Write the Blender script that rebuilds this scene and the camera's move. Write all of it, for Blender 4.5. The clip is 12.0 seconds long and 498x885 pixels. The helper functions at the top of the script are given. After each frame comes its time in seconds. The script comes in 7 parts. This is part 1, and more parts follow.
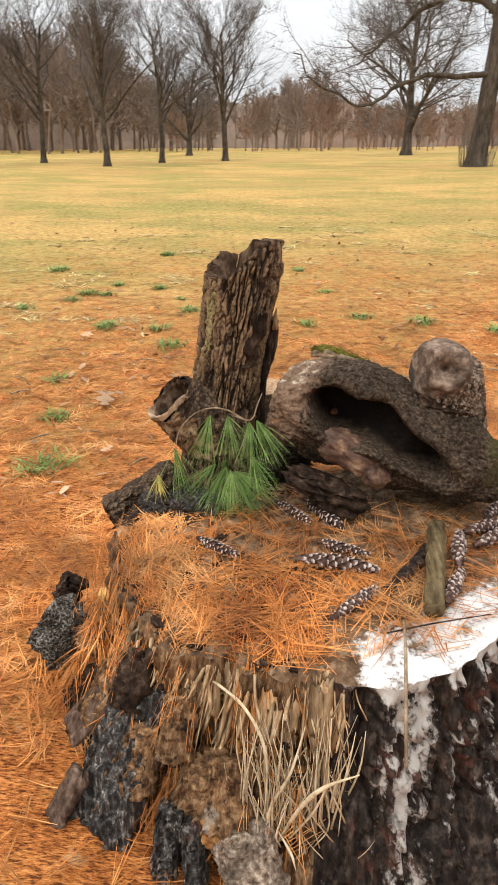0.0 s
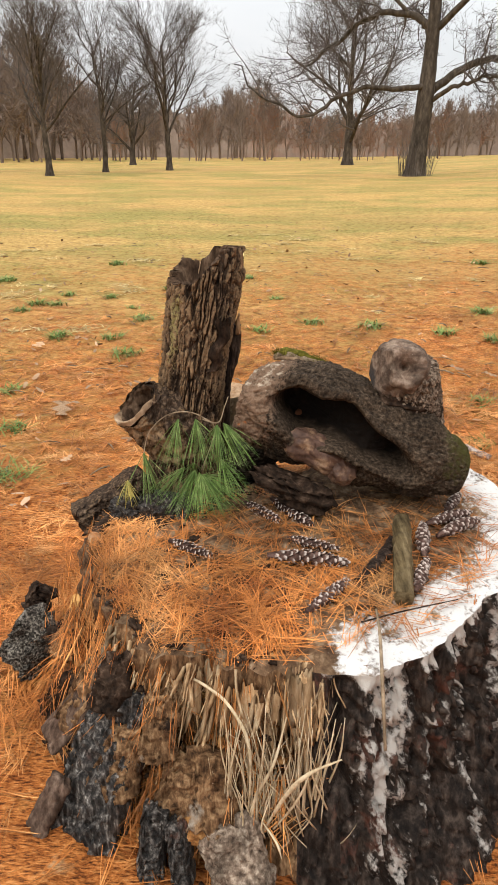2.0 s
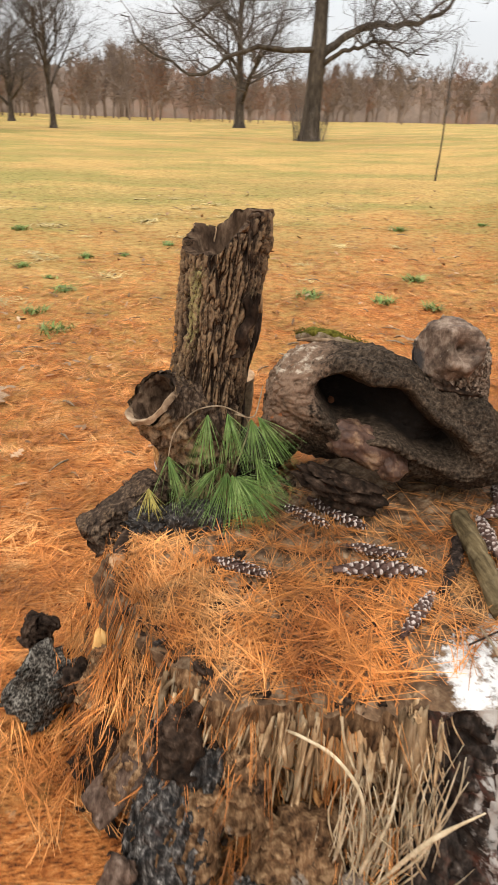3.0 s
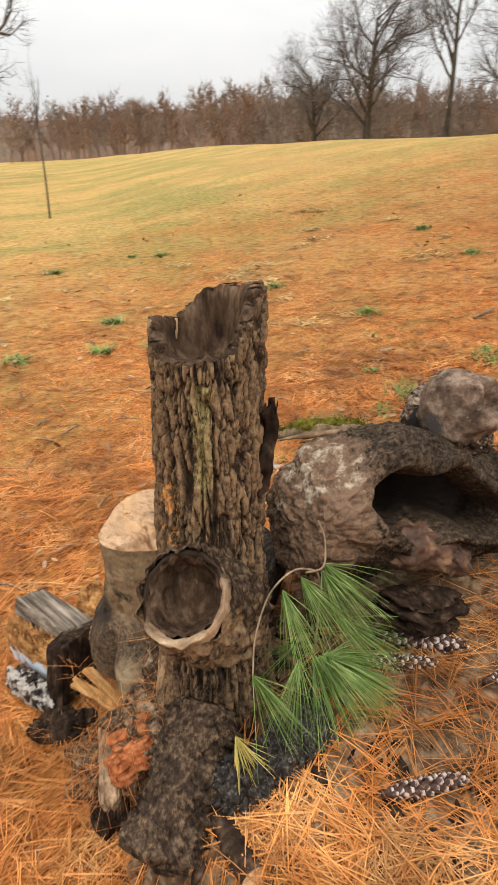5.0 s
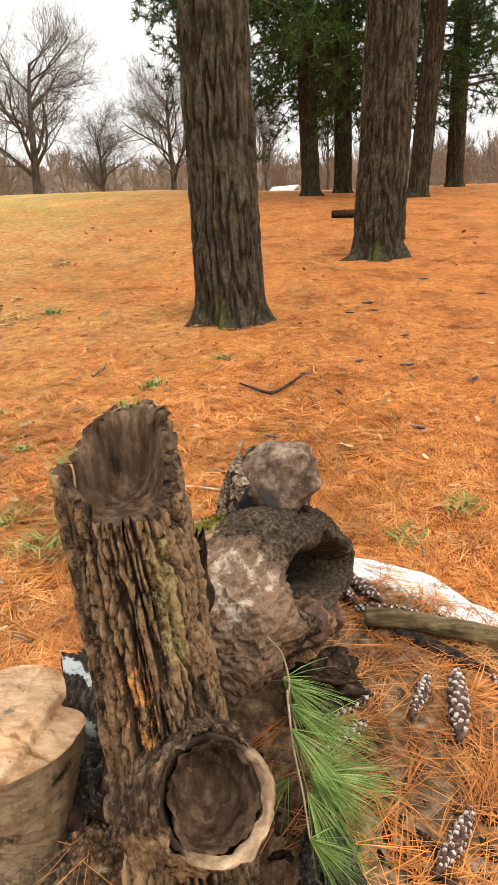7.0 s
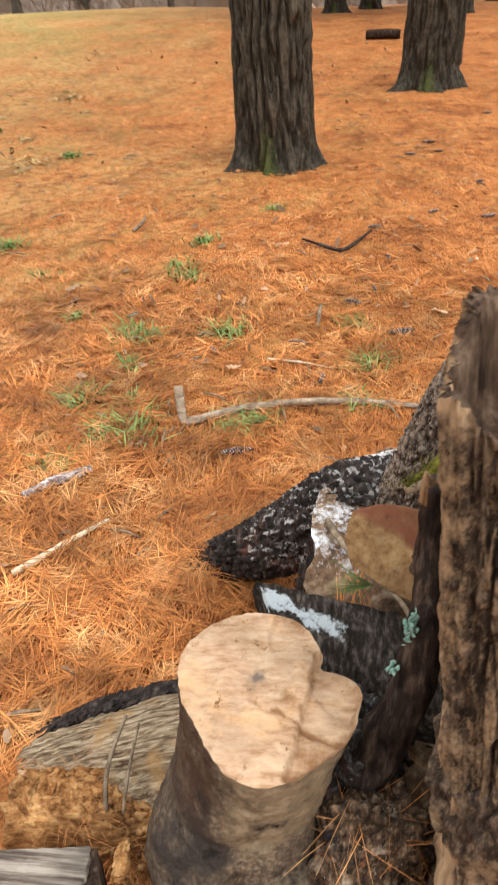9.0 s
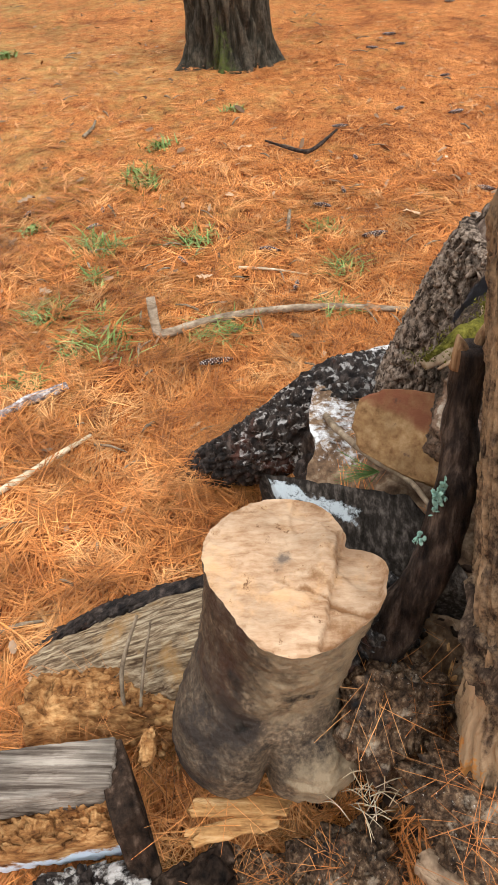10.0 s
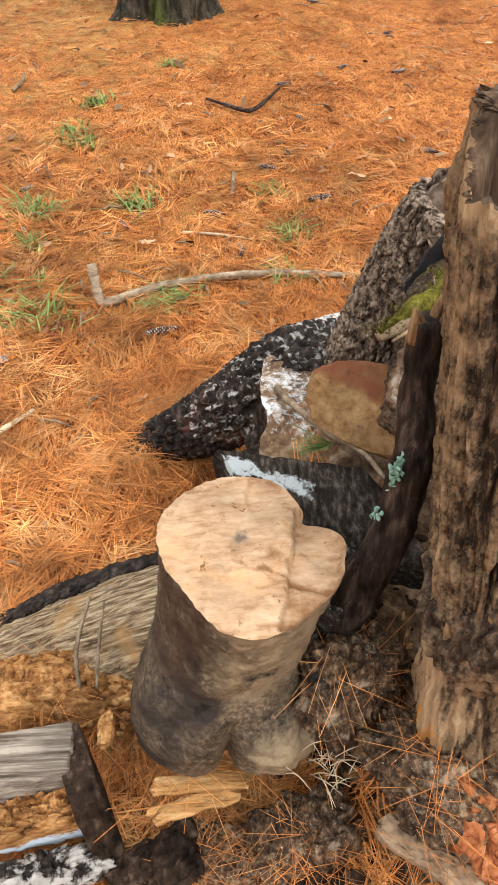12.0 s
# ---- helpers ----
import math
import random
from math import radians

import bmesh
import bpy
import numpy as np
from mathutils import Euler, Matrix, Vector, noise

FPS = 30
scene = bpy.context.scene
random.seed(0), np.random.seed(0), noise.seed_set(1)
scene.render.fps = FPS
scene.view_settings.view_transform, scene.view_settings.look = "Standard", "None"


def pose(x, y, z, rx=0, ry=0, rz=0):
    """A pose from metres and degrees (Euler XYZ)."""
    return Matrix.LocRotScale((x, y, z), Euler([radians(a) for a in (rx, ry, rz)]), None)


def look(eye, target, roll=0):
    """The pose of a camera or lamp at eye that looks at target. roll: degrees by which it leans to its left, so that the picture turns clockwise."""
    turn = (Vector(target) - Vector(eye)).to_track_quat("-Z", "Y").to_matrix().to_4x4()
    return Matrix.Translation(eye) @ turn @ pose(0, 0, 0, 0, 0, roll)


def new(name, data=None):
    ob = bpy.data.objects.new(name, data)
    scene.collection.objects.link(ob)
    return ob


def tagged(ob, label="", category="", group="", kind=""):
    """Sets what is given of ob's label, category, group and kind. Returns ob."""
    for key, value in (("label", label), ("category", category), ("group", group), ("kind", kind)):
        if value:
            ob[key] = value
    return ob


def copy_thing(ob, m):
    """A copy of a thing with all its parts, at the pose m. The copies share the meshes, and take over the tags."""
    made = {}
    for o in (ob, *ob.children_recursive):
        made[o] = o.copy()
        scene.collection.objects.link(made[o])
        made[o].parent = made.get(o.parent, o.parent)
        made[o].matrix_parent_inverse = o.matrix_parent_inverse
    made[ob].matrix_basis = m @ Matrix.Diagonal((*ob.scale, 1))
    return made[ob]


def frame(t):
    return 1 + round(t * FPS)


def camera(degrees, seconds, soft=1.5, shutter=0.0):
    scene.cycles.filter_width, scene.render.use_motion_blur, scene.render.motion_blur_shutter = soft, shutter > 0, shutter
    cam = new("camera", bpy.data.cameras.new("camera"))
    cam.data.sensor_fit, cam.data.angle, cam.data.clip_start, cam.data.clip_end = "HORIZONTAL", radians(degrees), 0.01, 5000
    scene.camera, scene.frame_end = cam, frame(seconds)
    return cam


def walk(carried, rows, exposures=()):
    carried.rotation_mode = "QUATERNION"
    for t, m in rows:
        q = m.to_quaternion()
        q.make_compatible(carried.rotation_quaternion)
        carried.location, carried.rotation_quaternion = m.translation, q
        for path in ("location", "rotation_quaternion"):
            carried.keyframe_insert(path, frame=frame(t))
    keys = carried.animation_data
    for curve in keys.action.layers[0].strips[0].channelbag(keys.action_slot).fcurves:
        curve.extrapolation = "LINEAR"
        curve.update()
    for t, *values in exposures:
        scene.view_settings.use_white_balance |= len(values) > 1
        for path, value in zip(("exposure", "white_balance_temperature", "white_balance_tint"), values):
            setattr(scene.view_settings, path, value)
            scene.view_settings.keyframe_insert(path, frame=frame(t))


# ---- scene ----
cam = camera(42.7, 12.0, soft=1.3, shutter=0.3)
PATH = [
    (0, (-0.004, -1.345, 1.142), (-0.153, 0.484, 0.346), 1.2),
    (0.5, (-0.033, -1.386, 1.156), (-0.067, 0.463, 0.395), -0.4),
    (1, (-0.039, -1.401, 1.164), (-0.01, 0.482, 0.492), 0.9),
    (1.5, (-0.029, -1.404, 1.162), (0.045, 0.465, 0.454), 2.0),
    (2, (-0.038, -1.378, 1.139), (-0.039, 0.468, 0.369), 1.2),
    (2.5, (-0.177, -1.261, 1.125), (-0.047, 0.587, 0.371), 0.8),
    (3, (-0.323, -1.154, 1.107), (-0.011, 0.63, 0.257), 2.8),
    (3.5, (-0.42, -0.93, 1.095), (0.145, 0.822, 0.314), -4.0),
    (3.7, (-0.447, -0.849, 1.112), (0.166, 0.928, 0.415), -4.9),
    (5.3, (-0.737, -0.384, 1.122), (0.674, 0.841, 0.409), -1.3),
    (5.5, (-0.711, -0.308, 1.134), (0.784, 0.851, 0.485), -2.0),
    (6, (-0.679, -0.203, 1.196), (0.904, 0.822, 0.53), -3.8),
    (6.5, (-0.769, -0.107, 1.189), (1.023, 0.446, 0.494), -5.5),
    (7, (-0.814, -0.039, 1.192), (1.058, 0.22, 0.538), -2.9),
    (7.5, (-0.773, -0.023, 1.2), (1.077, 0.387, 0.56), -5.8),
    (7.7, (-0.744, -0.007, 1.192), (1.068, 0.516, 0.527), -5.9),
    (9.3, (-0.595, 0.39, 1.138), (1.035, 0.556, -0.009), -2.68),
    (9.5, (-0.603, 0.4, 1.12), (0.994, 0.527, -0.077), -2.7),
    (10, (-0.616, 0.408, 1.108), (0.942, 0.543, -0.139), -4.08),
    (10.5, (-0.62, 0.41, 1.113), (0.948, 0.543, -0.121), -4.56),
    (11, (-0.614, 0.405, 1.109), (0.898, 0.451, -0.199), -2.24),
    (11.5, (-0.602, 0.413, 1.108), (0.902, 0.445, -0.211), -2.48),
    (12, (-0.591, 0.415, 1.104), (0.899, 0.39, -0.23), -1.67),
]
walk(cam, [(t, look(eye, target, roll)) for t, eye, target, roll in PATH],
     [(0.0, 0.3, 6450, 10), (0.5, 0.2, 6500, 10), (1.0, 0.15, 6500, 10), (1.5, 0.15, 6500, 10), (2.0, 0.18, 6500, 10), (2.5, 0.3, 6500, 10), (3.0, 0.24, 6500, 10), (3.7, 0.14, 6500, 10), (5.5, 0.2, 6800, 10),
      (6.0, 0.2, 6850, 10), (6.5, 0.42, 6850, 10), (7.0, 0.51, 6850, 10), (7.5, 0.52, 6850, 10), (9.5, 0.46, 5950, 10), (10.5, 0.45, 6250, 10), (12.0, 0.52, 6300, 10)])

# ---- world, sun, exposure ----
world = bpy.data.worlds.new("overcast_sky")
scene.world = world
world.use_nodes = True
wn, wl = world.node_tree.nodes, world.node_tree.links
SUN_ELEV, SUN_AZ = 52.0, 215.0
sky = wn.new("ShaderNodeTexSky")
sky.sky_type, sky.sun_disc = "NISHITA", False
sky.sun_elevation, sky.sun_rotation = radians(SUN_ELEV), radians(SUN_AZ)
grey = wn.new("ShaderNodeHueSaturation")
grey.inputs["Saturation"].default_value, grey.inputs["Value"].default_value = 0.15, 0.1
wl.new(sky.outputs[0], grey.inputs["Color"])
where = wn.new("ShaderNodeTexCoord")
split = wn.new("ShaderNodeSeparateXYZ")
wl.new(where.outputs["Generated"], split.inputs[0])
# an overcast sky is three times as bright overhead as at the horizon
rise = wn.new("ShaderNodeMapRange")
rise.inputs["From Min"].default_value, rise.inputs["From Max"].default_value = 0.0, 1.0
rise.inputs["To Min"].default_value, rise.inputs["To Max"].default_value = 0.54, 2.2
wl.new(split.outputs["Z"], rise.inputs["Value"])
cloud = wn.new("ShaderNodeTexNoise")
cloud.inputs["Scale"].default_value, cloud.inputs["Detail"].default_value = 3.0, 5.0
squash = wn.new("ShaderNodeMapping")
squash.inputs["Scale"].default_value = (1, 1, 3.5)
wl.new(where.outputs["Generated"], squash.inputs["Vector"])
wl.new(squash.outputs[0], cloud.inputs["Vector"])
tint = wn.new("ShaderNodeValToRGB")
tint.color_ramp.elements[0].position, tint.color_ramp.elements[0].color = 0.36, (0.95, 0.98, 1.0, 1)
tint.color_ramp.elements[1].position, tint.color_ramp.elements[1].color = 0.62, (1.04, 1.05, 1.06, 1)
wl.new(cloud.outputs["Fac"], tint.inputs[0])
veil = wn.new("ShaderNodeVectorMath")
veil.operation = "SCALE"
wl.new(tint.outputs[0], veil.inputs[0])
wl.new(rise.outputs[0], veil.inputs["Scale"])
blend = wn.new("ShaderNodeMix")
blend.data_type = "RGBA"
blend.inputs["Factor"].default_value = 0.9
wl.new(grey.outputs[0], blend.inputs["A"])
wl.new(veil.outputs[0], blend.inputs["B"])
wl.new(blend.outputs["Result"], wn["Background"].inputs["Color"])
wn["Background"].inputs["Strength"].default_value = 1.0
sun = new("sun", bpy.data.lights.new("sun", "SUN"))
sun.data.energy, sun.data.angle, sun.data.color = 1.1, radians(25), (1.0, 0.95, 0.88)
sun.matrix_world = look((0, 0, 30), (-math.sin(radians(SUN_AZ)) * 23, -math.cos(radians(SUN_AZ)) * 23, 0))
scene.view_settings.exposure = 0.0

# ---- numeric tools ----
_rs = np.random.RandomState(7)
_perm = np.tile(_rs.permutation(256), 2)
_grad = _rs.normal(size=(256, 3))
_grad /= np.linalg.norm(_grad, axis=1)[:, None]
A = np.array


def perlin(p):
    p = np.asarray(p, float).reshape(-1, 3)
    i = np.floor(p).astype(int)
    f = p - i
    i &= 255
    u = f * f * f * (f * (f * 6 - 15) + 10)
    out = np.zeros(len(p))
    for dx in (0, 1):
        for dy in (0, 1):
            for dz in (0, 1):
                h = _perm[_perm[_perm[(i[:, 0] + dx) & 255] + ((i[:, 1] + dy) & 255)] + ((i[:, 2] + dz) & 255)]
                w = (u[:, 0] if dx else 1 - u[:, 0]) * (u[:, 1] if dy else 1 - u[:, 1]) * (u[:, 2] if dz else 1 - u[:, 2])
                out += w * np.einsum("ij,ij->i", _grad[h], f - (dx, dy, dz))
    return out


def fbm(p, octaves=3, gain=0.5):
    p = np.asarray(p, float).reshape(-1, 3)
    return sum(gain**k * perlin(p * 2**k + 13.7 * k) for k in range(octaves))


def ridged(p, octaves=3, gain=0.5):
    p = np.asarray(p, float).reshape(-1, 3)
    return sum(gain**k * (1 - 2.2 * np.abs(perlin(p * 2**k + 7.1 * k))) for k in range(octaves))


def crease(p, width=0.12):
    """Narrow cracks between plates: 1 in the crack, 0 on the plate."""
    return smooth(width, 0.0, np.abs(perlin(p)))


def smooth(a, b, x):
    t = np.clip((x - a) / (b - a), 0, 1)
    return t * t * (3 - 2 * t)


def unit(v):
    v = np.asarray(v, float)
    return v / (np.linalg.norm(v, axis=-1, keepdims=True) + 1e-12)


def grid_faces(nu, nv, around=True):
    u, v = np.meshgrid(np.arange(nu - 1), np.arange(nv if around else nv - 1), indexing="ij")
    w = (v + 1) % nv
    return np.stack([u * nv + v, u * nv + w, (u + 1) * nv + w, (u + 1) * nv + v], -1).reshape(-1, 4)


def mesh_of(name, pieces, shade=True, attrs=None):
    """A mesh from one (V, F) or a list of them; F of quads or triangles."""
    if isinstance(pieces, tuple):
        pieces = [pieces]
    me = bpy.data.meshes.new(name)
    verts, loops, sizes, base = [], [], [], 0
    for v, f in pieces:
        f = np.asarray(f)
        verts.append(np.asarray(v, float).reshape(-1, 3))
        loops.append((f + base).ravel())
        sizes.append(np.full(len(f), f.shape[1]))
        base += len(verts[-1])
    verts, loops, sizes = np.concatenate(verts), np.concatenate(loops), np.concatenate(sizes)
    me.vertices.add(len(verts))
    me.vertices.foreach_set("co", verts.ravel())
    me.loops.add(len(loops))
    me.loops.foreach_set("vertex_index", loops.astype(np.int32))
    me.polygons.add(len(sizes))
    me.polygons.foreach_set("loop_start", np.r_[0, np.cumsum(sizes)[:-1]].astype(np.int32))
    if shade:
        me.polygons.foreach_set("use_smooth", np.ones(len(sizes), bool))
    for key, values in (attrs or {}).items():
        me.attributes.new(key, "FLOAT", "POINT").data.foreach_set("value", np.asarray(values, np.float32).ravel())
    me.update(calc_edges=True)
    return me


def put(name, pieces, material, label="", category="", group="", kind="", shade=True, attrs=None):
    me = pieces if isinstance(pieces, bpy.types.Mesh) else mesh_of(name, pieces, shade, attrs)
    me.materials.append(material) if not me.materials else None
    return tagged(new(name, me), label, category, group, kind)


def part(name, pieces, material, parent, label="", shade=True, attrs=None):
    ob = put(name, pieces, material, label, shade=shade, attrs=attrs)
    ob.parent = parent
    return ob


def thing(name, place, label, category, group="", kind=""):
    ob = new(name)
    ob.empty_display_size = 0.05
    ob.location = place
    tagged(ob, label, category, group, kind)
    return ob


def under(parent, *parts):
    """Hang parts that are built in world places under an Empty that stands elsewhere."""
    for ob in parts:
        ob.parent = parent
        ob.matrix_parent_inverse = Matrix.Translation(parent.location).inverted()


def spline(points, n):
    """n points on a smooth line through the given ones (Catmull-Rom); works on any columns."""
    p = A(points, float)
    if len(p) == 2:
        return p[0] + (p[1] - p[0]) * np.linspace(0, 1, n)[:, None]
    q = np.vstack([2 * p[0] - p[1], p, 2 * p[-1] - p[-2]])
    t = np.linspace(0, len(p) - 1, n)
    i = np.minimum(t.astype(int), len(p) - 2)
    f = (t - i)[:, None]
    a, b, c, d = q[i], q[i + 1], q[i + 2], q[i + 3]
    return 0.5 * (2 * b + (c - a) * f + (2 * a - 5 * b + 4 * c - d) * f**2 + (3 * b - a - 3 * c + d) * f**3)


def frames(path):
    t = unit(np.gradient(path, axis=0))
    ref = A([0, 0, 1.0]) if abs(t[0, 2]) < 0.8 else A([1.0, 0, 0])
    out = []
    n = unit(np.cross(np.cross(t[0], ref), t[0]))
    for k in range(len(path)):
        n = unit(n - t[k] * (n @ t[k]))
        out.append(n)
    n = A(out)
    return t, n, np.cross(t, n)


def tube(points, radii, sides=6, n=None, cap=True, wobble=0.0, seed=0):
    path = spline(points, n) if n else A(points, float)
    m = len(path)
    r = np.interp(np.linspace(0, 1, m), np.linspace(0, 1, len(radii)), radii)
    t, a, b = frames(path)
    ang = np.linspace(0, 2 * np.pi, sides, endpoint=False)
    ring = np.cos(ang)[None, :, None] * a[:, None] + np.sin(ang)[None, :, None] * b[:, None]
    rr = r[:, None] * np.ones(sides)
    if wobble:
        rr = rr * (1 + wobble * fbm((path[:, None] + ring * r[:, None, None]).reshape(-1, 3) * 30 + seed, 2).reshape(m, sides))
    v = path[:, None] + ring * rr[..., None]
    if cap:
        v = np.concatenate([np.repeat(path[:1, None], sides, 1), v, np.repeat(path[-1:, None], sides, 1)])
    return v.reshape(-1, 3), grid_faces(len(v), sides)


def ball(nu=24, nv=32):
    """A unit ball of quads: rows of unit vectors and faces."""
    th = np.linspace(0, np.pi, nu)
    ph = np.linspace(0, 2 * np.pi, nv, endpoint=False)
    v = np.stack([np.sin(th)[:, None] * np.cos(ph), np.sin(th)[:, None] * np.sin(ph), np.cos(th)[:, None] * np.ones(nv)], -1)
    return v.reshape(-1, 3), grid_faces(nu, nv)


def chunk(place, size, turn=(0, 0, 0), rough=0.25, scale=2.0, seed=0, nu=26, nv=36, square=0.0, layers=0.0):
    """A rough lump of bark or wood: a ball pressed towards a block, broken by noise, with layers along its own z."""
    d, f = ball(nu, nv)
    if square:
        d = d / (np.abs(d).max(1, keepdims=True) ** square)
    k = 1 + rough * fbm(d * scale + seed * 3.1, 4, 0.55)
    v = d * k[:, None]
    if layers:
        v[:, :2] *= (1 + layers * np.sign(np.sin(v[:, 2:] * 9 + 2 * fbm(d * 2 + seed, 2)[:, None])) * 0.5)
    v = v * A(size)
    m = np.array(Euler([radians(a) for a in turn]).to_matrix())
    return v @ m.T + A(place), f


# ---- materials ----
def nodes(m):
    return m.node_tree.nodes, m.node_tree.links


def math_node(n, l, op, a, b=None):
    q = n.new("ShaderNodeMath")
    q.operation = op
    for k, s in enumerate((a, b)):
        if s is None:
            continue
        if isinstance(s, (int, float)):
            q.inputs[k].default_value = s
        else:
            l.new(s, q.inputs[k])
    return q.outputs[0]


def mixed(n, l, fac, a, b, mode="MIX"):
    q = n.new("ShaderNodeMix")
    q.data_type, q.blend_type = "RGBA", mode
    for s, k in ((fac, "Factor"), (a, "A"), (b, "B")):
        if isinstance(s, (int, float)):
            q.inputs[k].default_value = s
        elif isinstance(s, tuple):
            q.inputs[k].default_value = (*s[:3], 1)
        else:
            l.new(s, q.inputs[k])
    return q.outputs["Result"]


def noise_node(n, l, vec, scale, detail=5, rough=0.6, stretch=None):
    if stretch:
        mp = n.new("ShaderNodeMapping")
        mp.inputs["Scale"].default_value = stretch
        l.new(vec, mp.inputs["Vector"])
        vec = mp.outputs[0]
    q = n.new("ShaderNodeTexNoise")
    q.inputs["Scale"].default_value, q.inputs["Detail"].default_value, q.inputs["Roughness"].default_value = scale, detail, rough
    l.new(vec, q.inputs["Vector"])
    return q.outputs["Fac"]


def ramp(n, l, fac, stops):
    q = n.new("ShaderNodeValToRGB")
    e = q.color_ramp.elements
    while len(e) < len(stops):
        e.new(0.5)
    for k, (p, c) in enumerate(stops):
        e[k].position, e[k].color = p, (*c, 1)
    l.new(fac, q.inputs[0])
    return q.outputs[0]


def surface(name, stops, scale=20, stretch=None, blotch=3.0, blotch_amount=0.5, rough=0.85, bump=0.6, depth=0.004, fine=120, island=0.0, stains=(), spec=0.08, per_object=0.0):
    """A procedural surface: a grain with its own colours, blotches at a larger scale, fine relief and stains.
    stains: rows of (attribute or "", colour, noise scale, edge, level): where the attribute plus noise passes the level."""
    m = bpy.data.materials.new(name)
    m.use_nodes = True
    n, l = nodes(m)
    b = n["Principled BSDF"]
    co = n.new("ShaderNodeTexCoord").outputs["Object"]
    grain = noise_node(n, l, co, scale, 6, 0.65, stretch)
    colour = ramp(n, l, grain, stops)
    big = noise_node(n, l, co, blotch, 4, 0.6)
    shade = ramp(n, l, big, [(0.3, (1 - blotch_amount,) * 3), (0.7, (1 + blotch_amount * 0.6,) * 3)])
    colour = mixed(n, l, 1.0, colour, shade, "MULTIPLY")
    if island or per_object:
        g = n.new("ShaderNodeNewGeometry").outputs["Random Per Island"] if island else n.new("ShaderNodeObjectInfo").outputs["Random"]
        k = island or per_object
        colour = mixed(n, l, 1.0, colour, ramp(n, l, g, [(0.0, (1 - k, 1 - k, 1 - k)), (1.0, (1 + k, 1 + k * 0.9, 1 + k * 0.7))]), "MULTIPLY")
    for attr, tone, sc, edge, level in stains:
        q = noise_node(n, l, co, sc, 6, 0.7)
        q = math_node(n, l, "SUBTRACT", q, 0.5)
        if attr:
            at = n.new("ShaderNodeAttribute")
            at.attribute_name = attr
            q = math_node(n, l, "ADD", math_node(n, l, "MULTIPLY", q, 1.6), at.outputs["Fac"])
        else:
            q = math_node(n, l, "ADD", q, 0.5)
        r = n.new("ShaderNodeMapRange")
        r.inputs["From Min"].default_value, r.inputs["From Max"].default_value = level - edge, level + edge
        l.new(q, r.inputs["Value"])
        colour = mixed(n, l, r.outputs[0], colour, tone)
    l.new(colour, b.inputs["Base Color"])
    rr = n.new("ShaderNodeMapRange")
    rr.inputs["To Min"].default_value, rr.inputs["To Max"].default_value = max(rough - 0.15, 0.05), min(rough + 0.12, 1.0)
    l.new(big, rr.inputs["Value"])
    l.new(rr.outputs[0], b.inputs["Roughness"])
    b.inputs["Specular IOR Level"].default_value = spec
    relief = noise_node(n, l, co, fine, 5, 0.7, stretch)
    total = math_node(n, l, "ADD", math_node(n, l, "MULTIPLY", grain, 0.8), math_node(n, l, "MULTIPLY", relief, 0.5))
    bm = n.new("ShaderNodeBump")
    bm.inputs["Strength"].default_value, bm.inputs["Distance"].default_value = bump, depth
    l.new(total, bm.inputs["Height"])
    l.new(bm.outputs[0], b.inputs["Normal"])
    return m


BARK_DARK = surface("dark_wet_bark", [(0.34, (0.009, 0.007, 0.006)), (0.5, (0.032, 0.023, 0.018)), (0.70, (0.125, 0.092, 0.072))], 60, (1, 1, 0.3), 9, 0.5, 0.7, 0.9, 0.006,
                    stains=[("", (0.10, 0.040, 0.026), 9, 0.05, 0.60), ("", (0.20, 0.17, 0.145), 46, 0.04, 0.68), ("paint", (0.46, 0.42, 0.375), 95, 0.16, 0.66)], spec=0.12)
# plates weathered paler; the shade of the furrows is put into the colour too
LOG_BARK = surface("furrowed_brown_bark", [(0.34, (0.013, 0.009, 0.007)), (0.52, (0.058, 0.037, 0.024)), (0.70, (0.19, 0.128, 0.083))], 120, (1, 1, 0.2), 16, 0.4, 0.85, 0.9, 0.004,
                   stains=[("worn_lit", (0.245, 0.155, 0.085), 120, 0.22, 0.75), ("split", (0.045, 0.042, 0.045), 30, 0.12, 0.6), ("lichen", (0.30, 0.245, 0.105), 130, 0.08, 0.82), ("pale", (0.42, 0.275, 0.155), 45, 0.22, 0.56), ("orange", (0.54, 0.235, 0.065), 80, 0.07, 0.86)])
CALLUS = surface("pale_callus_wood", [(0.3, (0.12, 0.07, 0.04)), (0.55, (0.31, 0.205, 0.125)), (0.75, (0.50, 0.37, 0.24))], 40, None, 12, 0.45, 0.8, 0.8, 0.004, stains=[("bark", (0.055, 0.036, 0.025), 30, 0.2, 0.6)])
BREAK = surface("fibrous_broken_wood", [(0.32, (0.024, 0.014, 0.009)), (0.52, (0.088, 0.053, 0.032)), (0.74, (0.21, 0.140, 0.090))], 60, (1, 1, 0.3), 20, 0.4, 0.9, 0.9, 0.005)
ROTTEN = surface("rotten_dark_wood", [(0.34, (0.010, 0.007, 0.005)), (0.54, (0.042, 0.025, 0.016)), (0.74, (0.15, 0.098, 0.066))], 55, (1, 1, 0.5), 8, 0.5, 0.9, 0.9, 0.005)
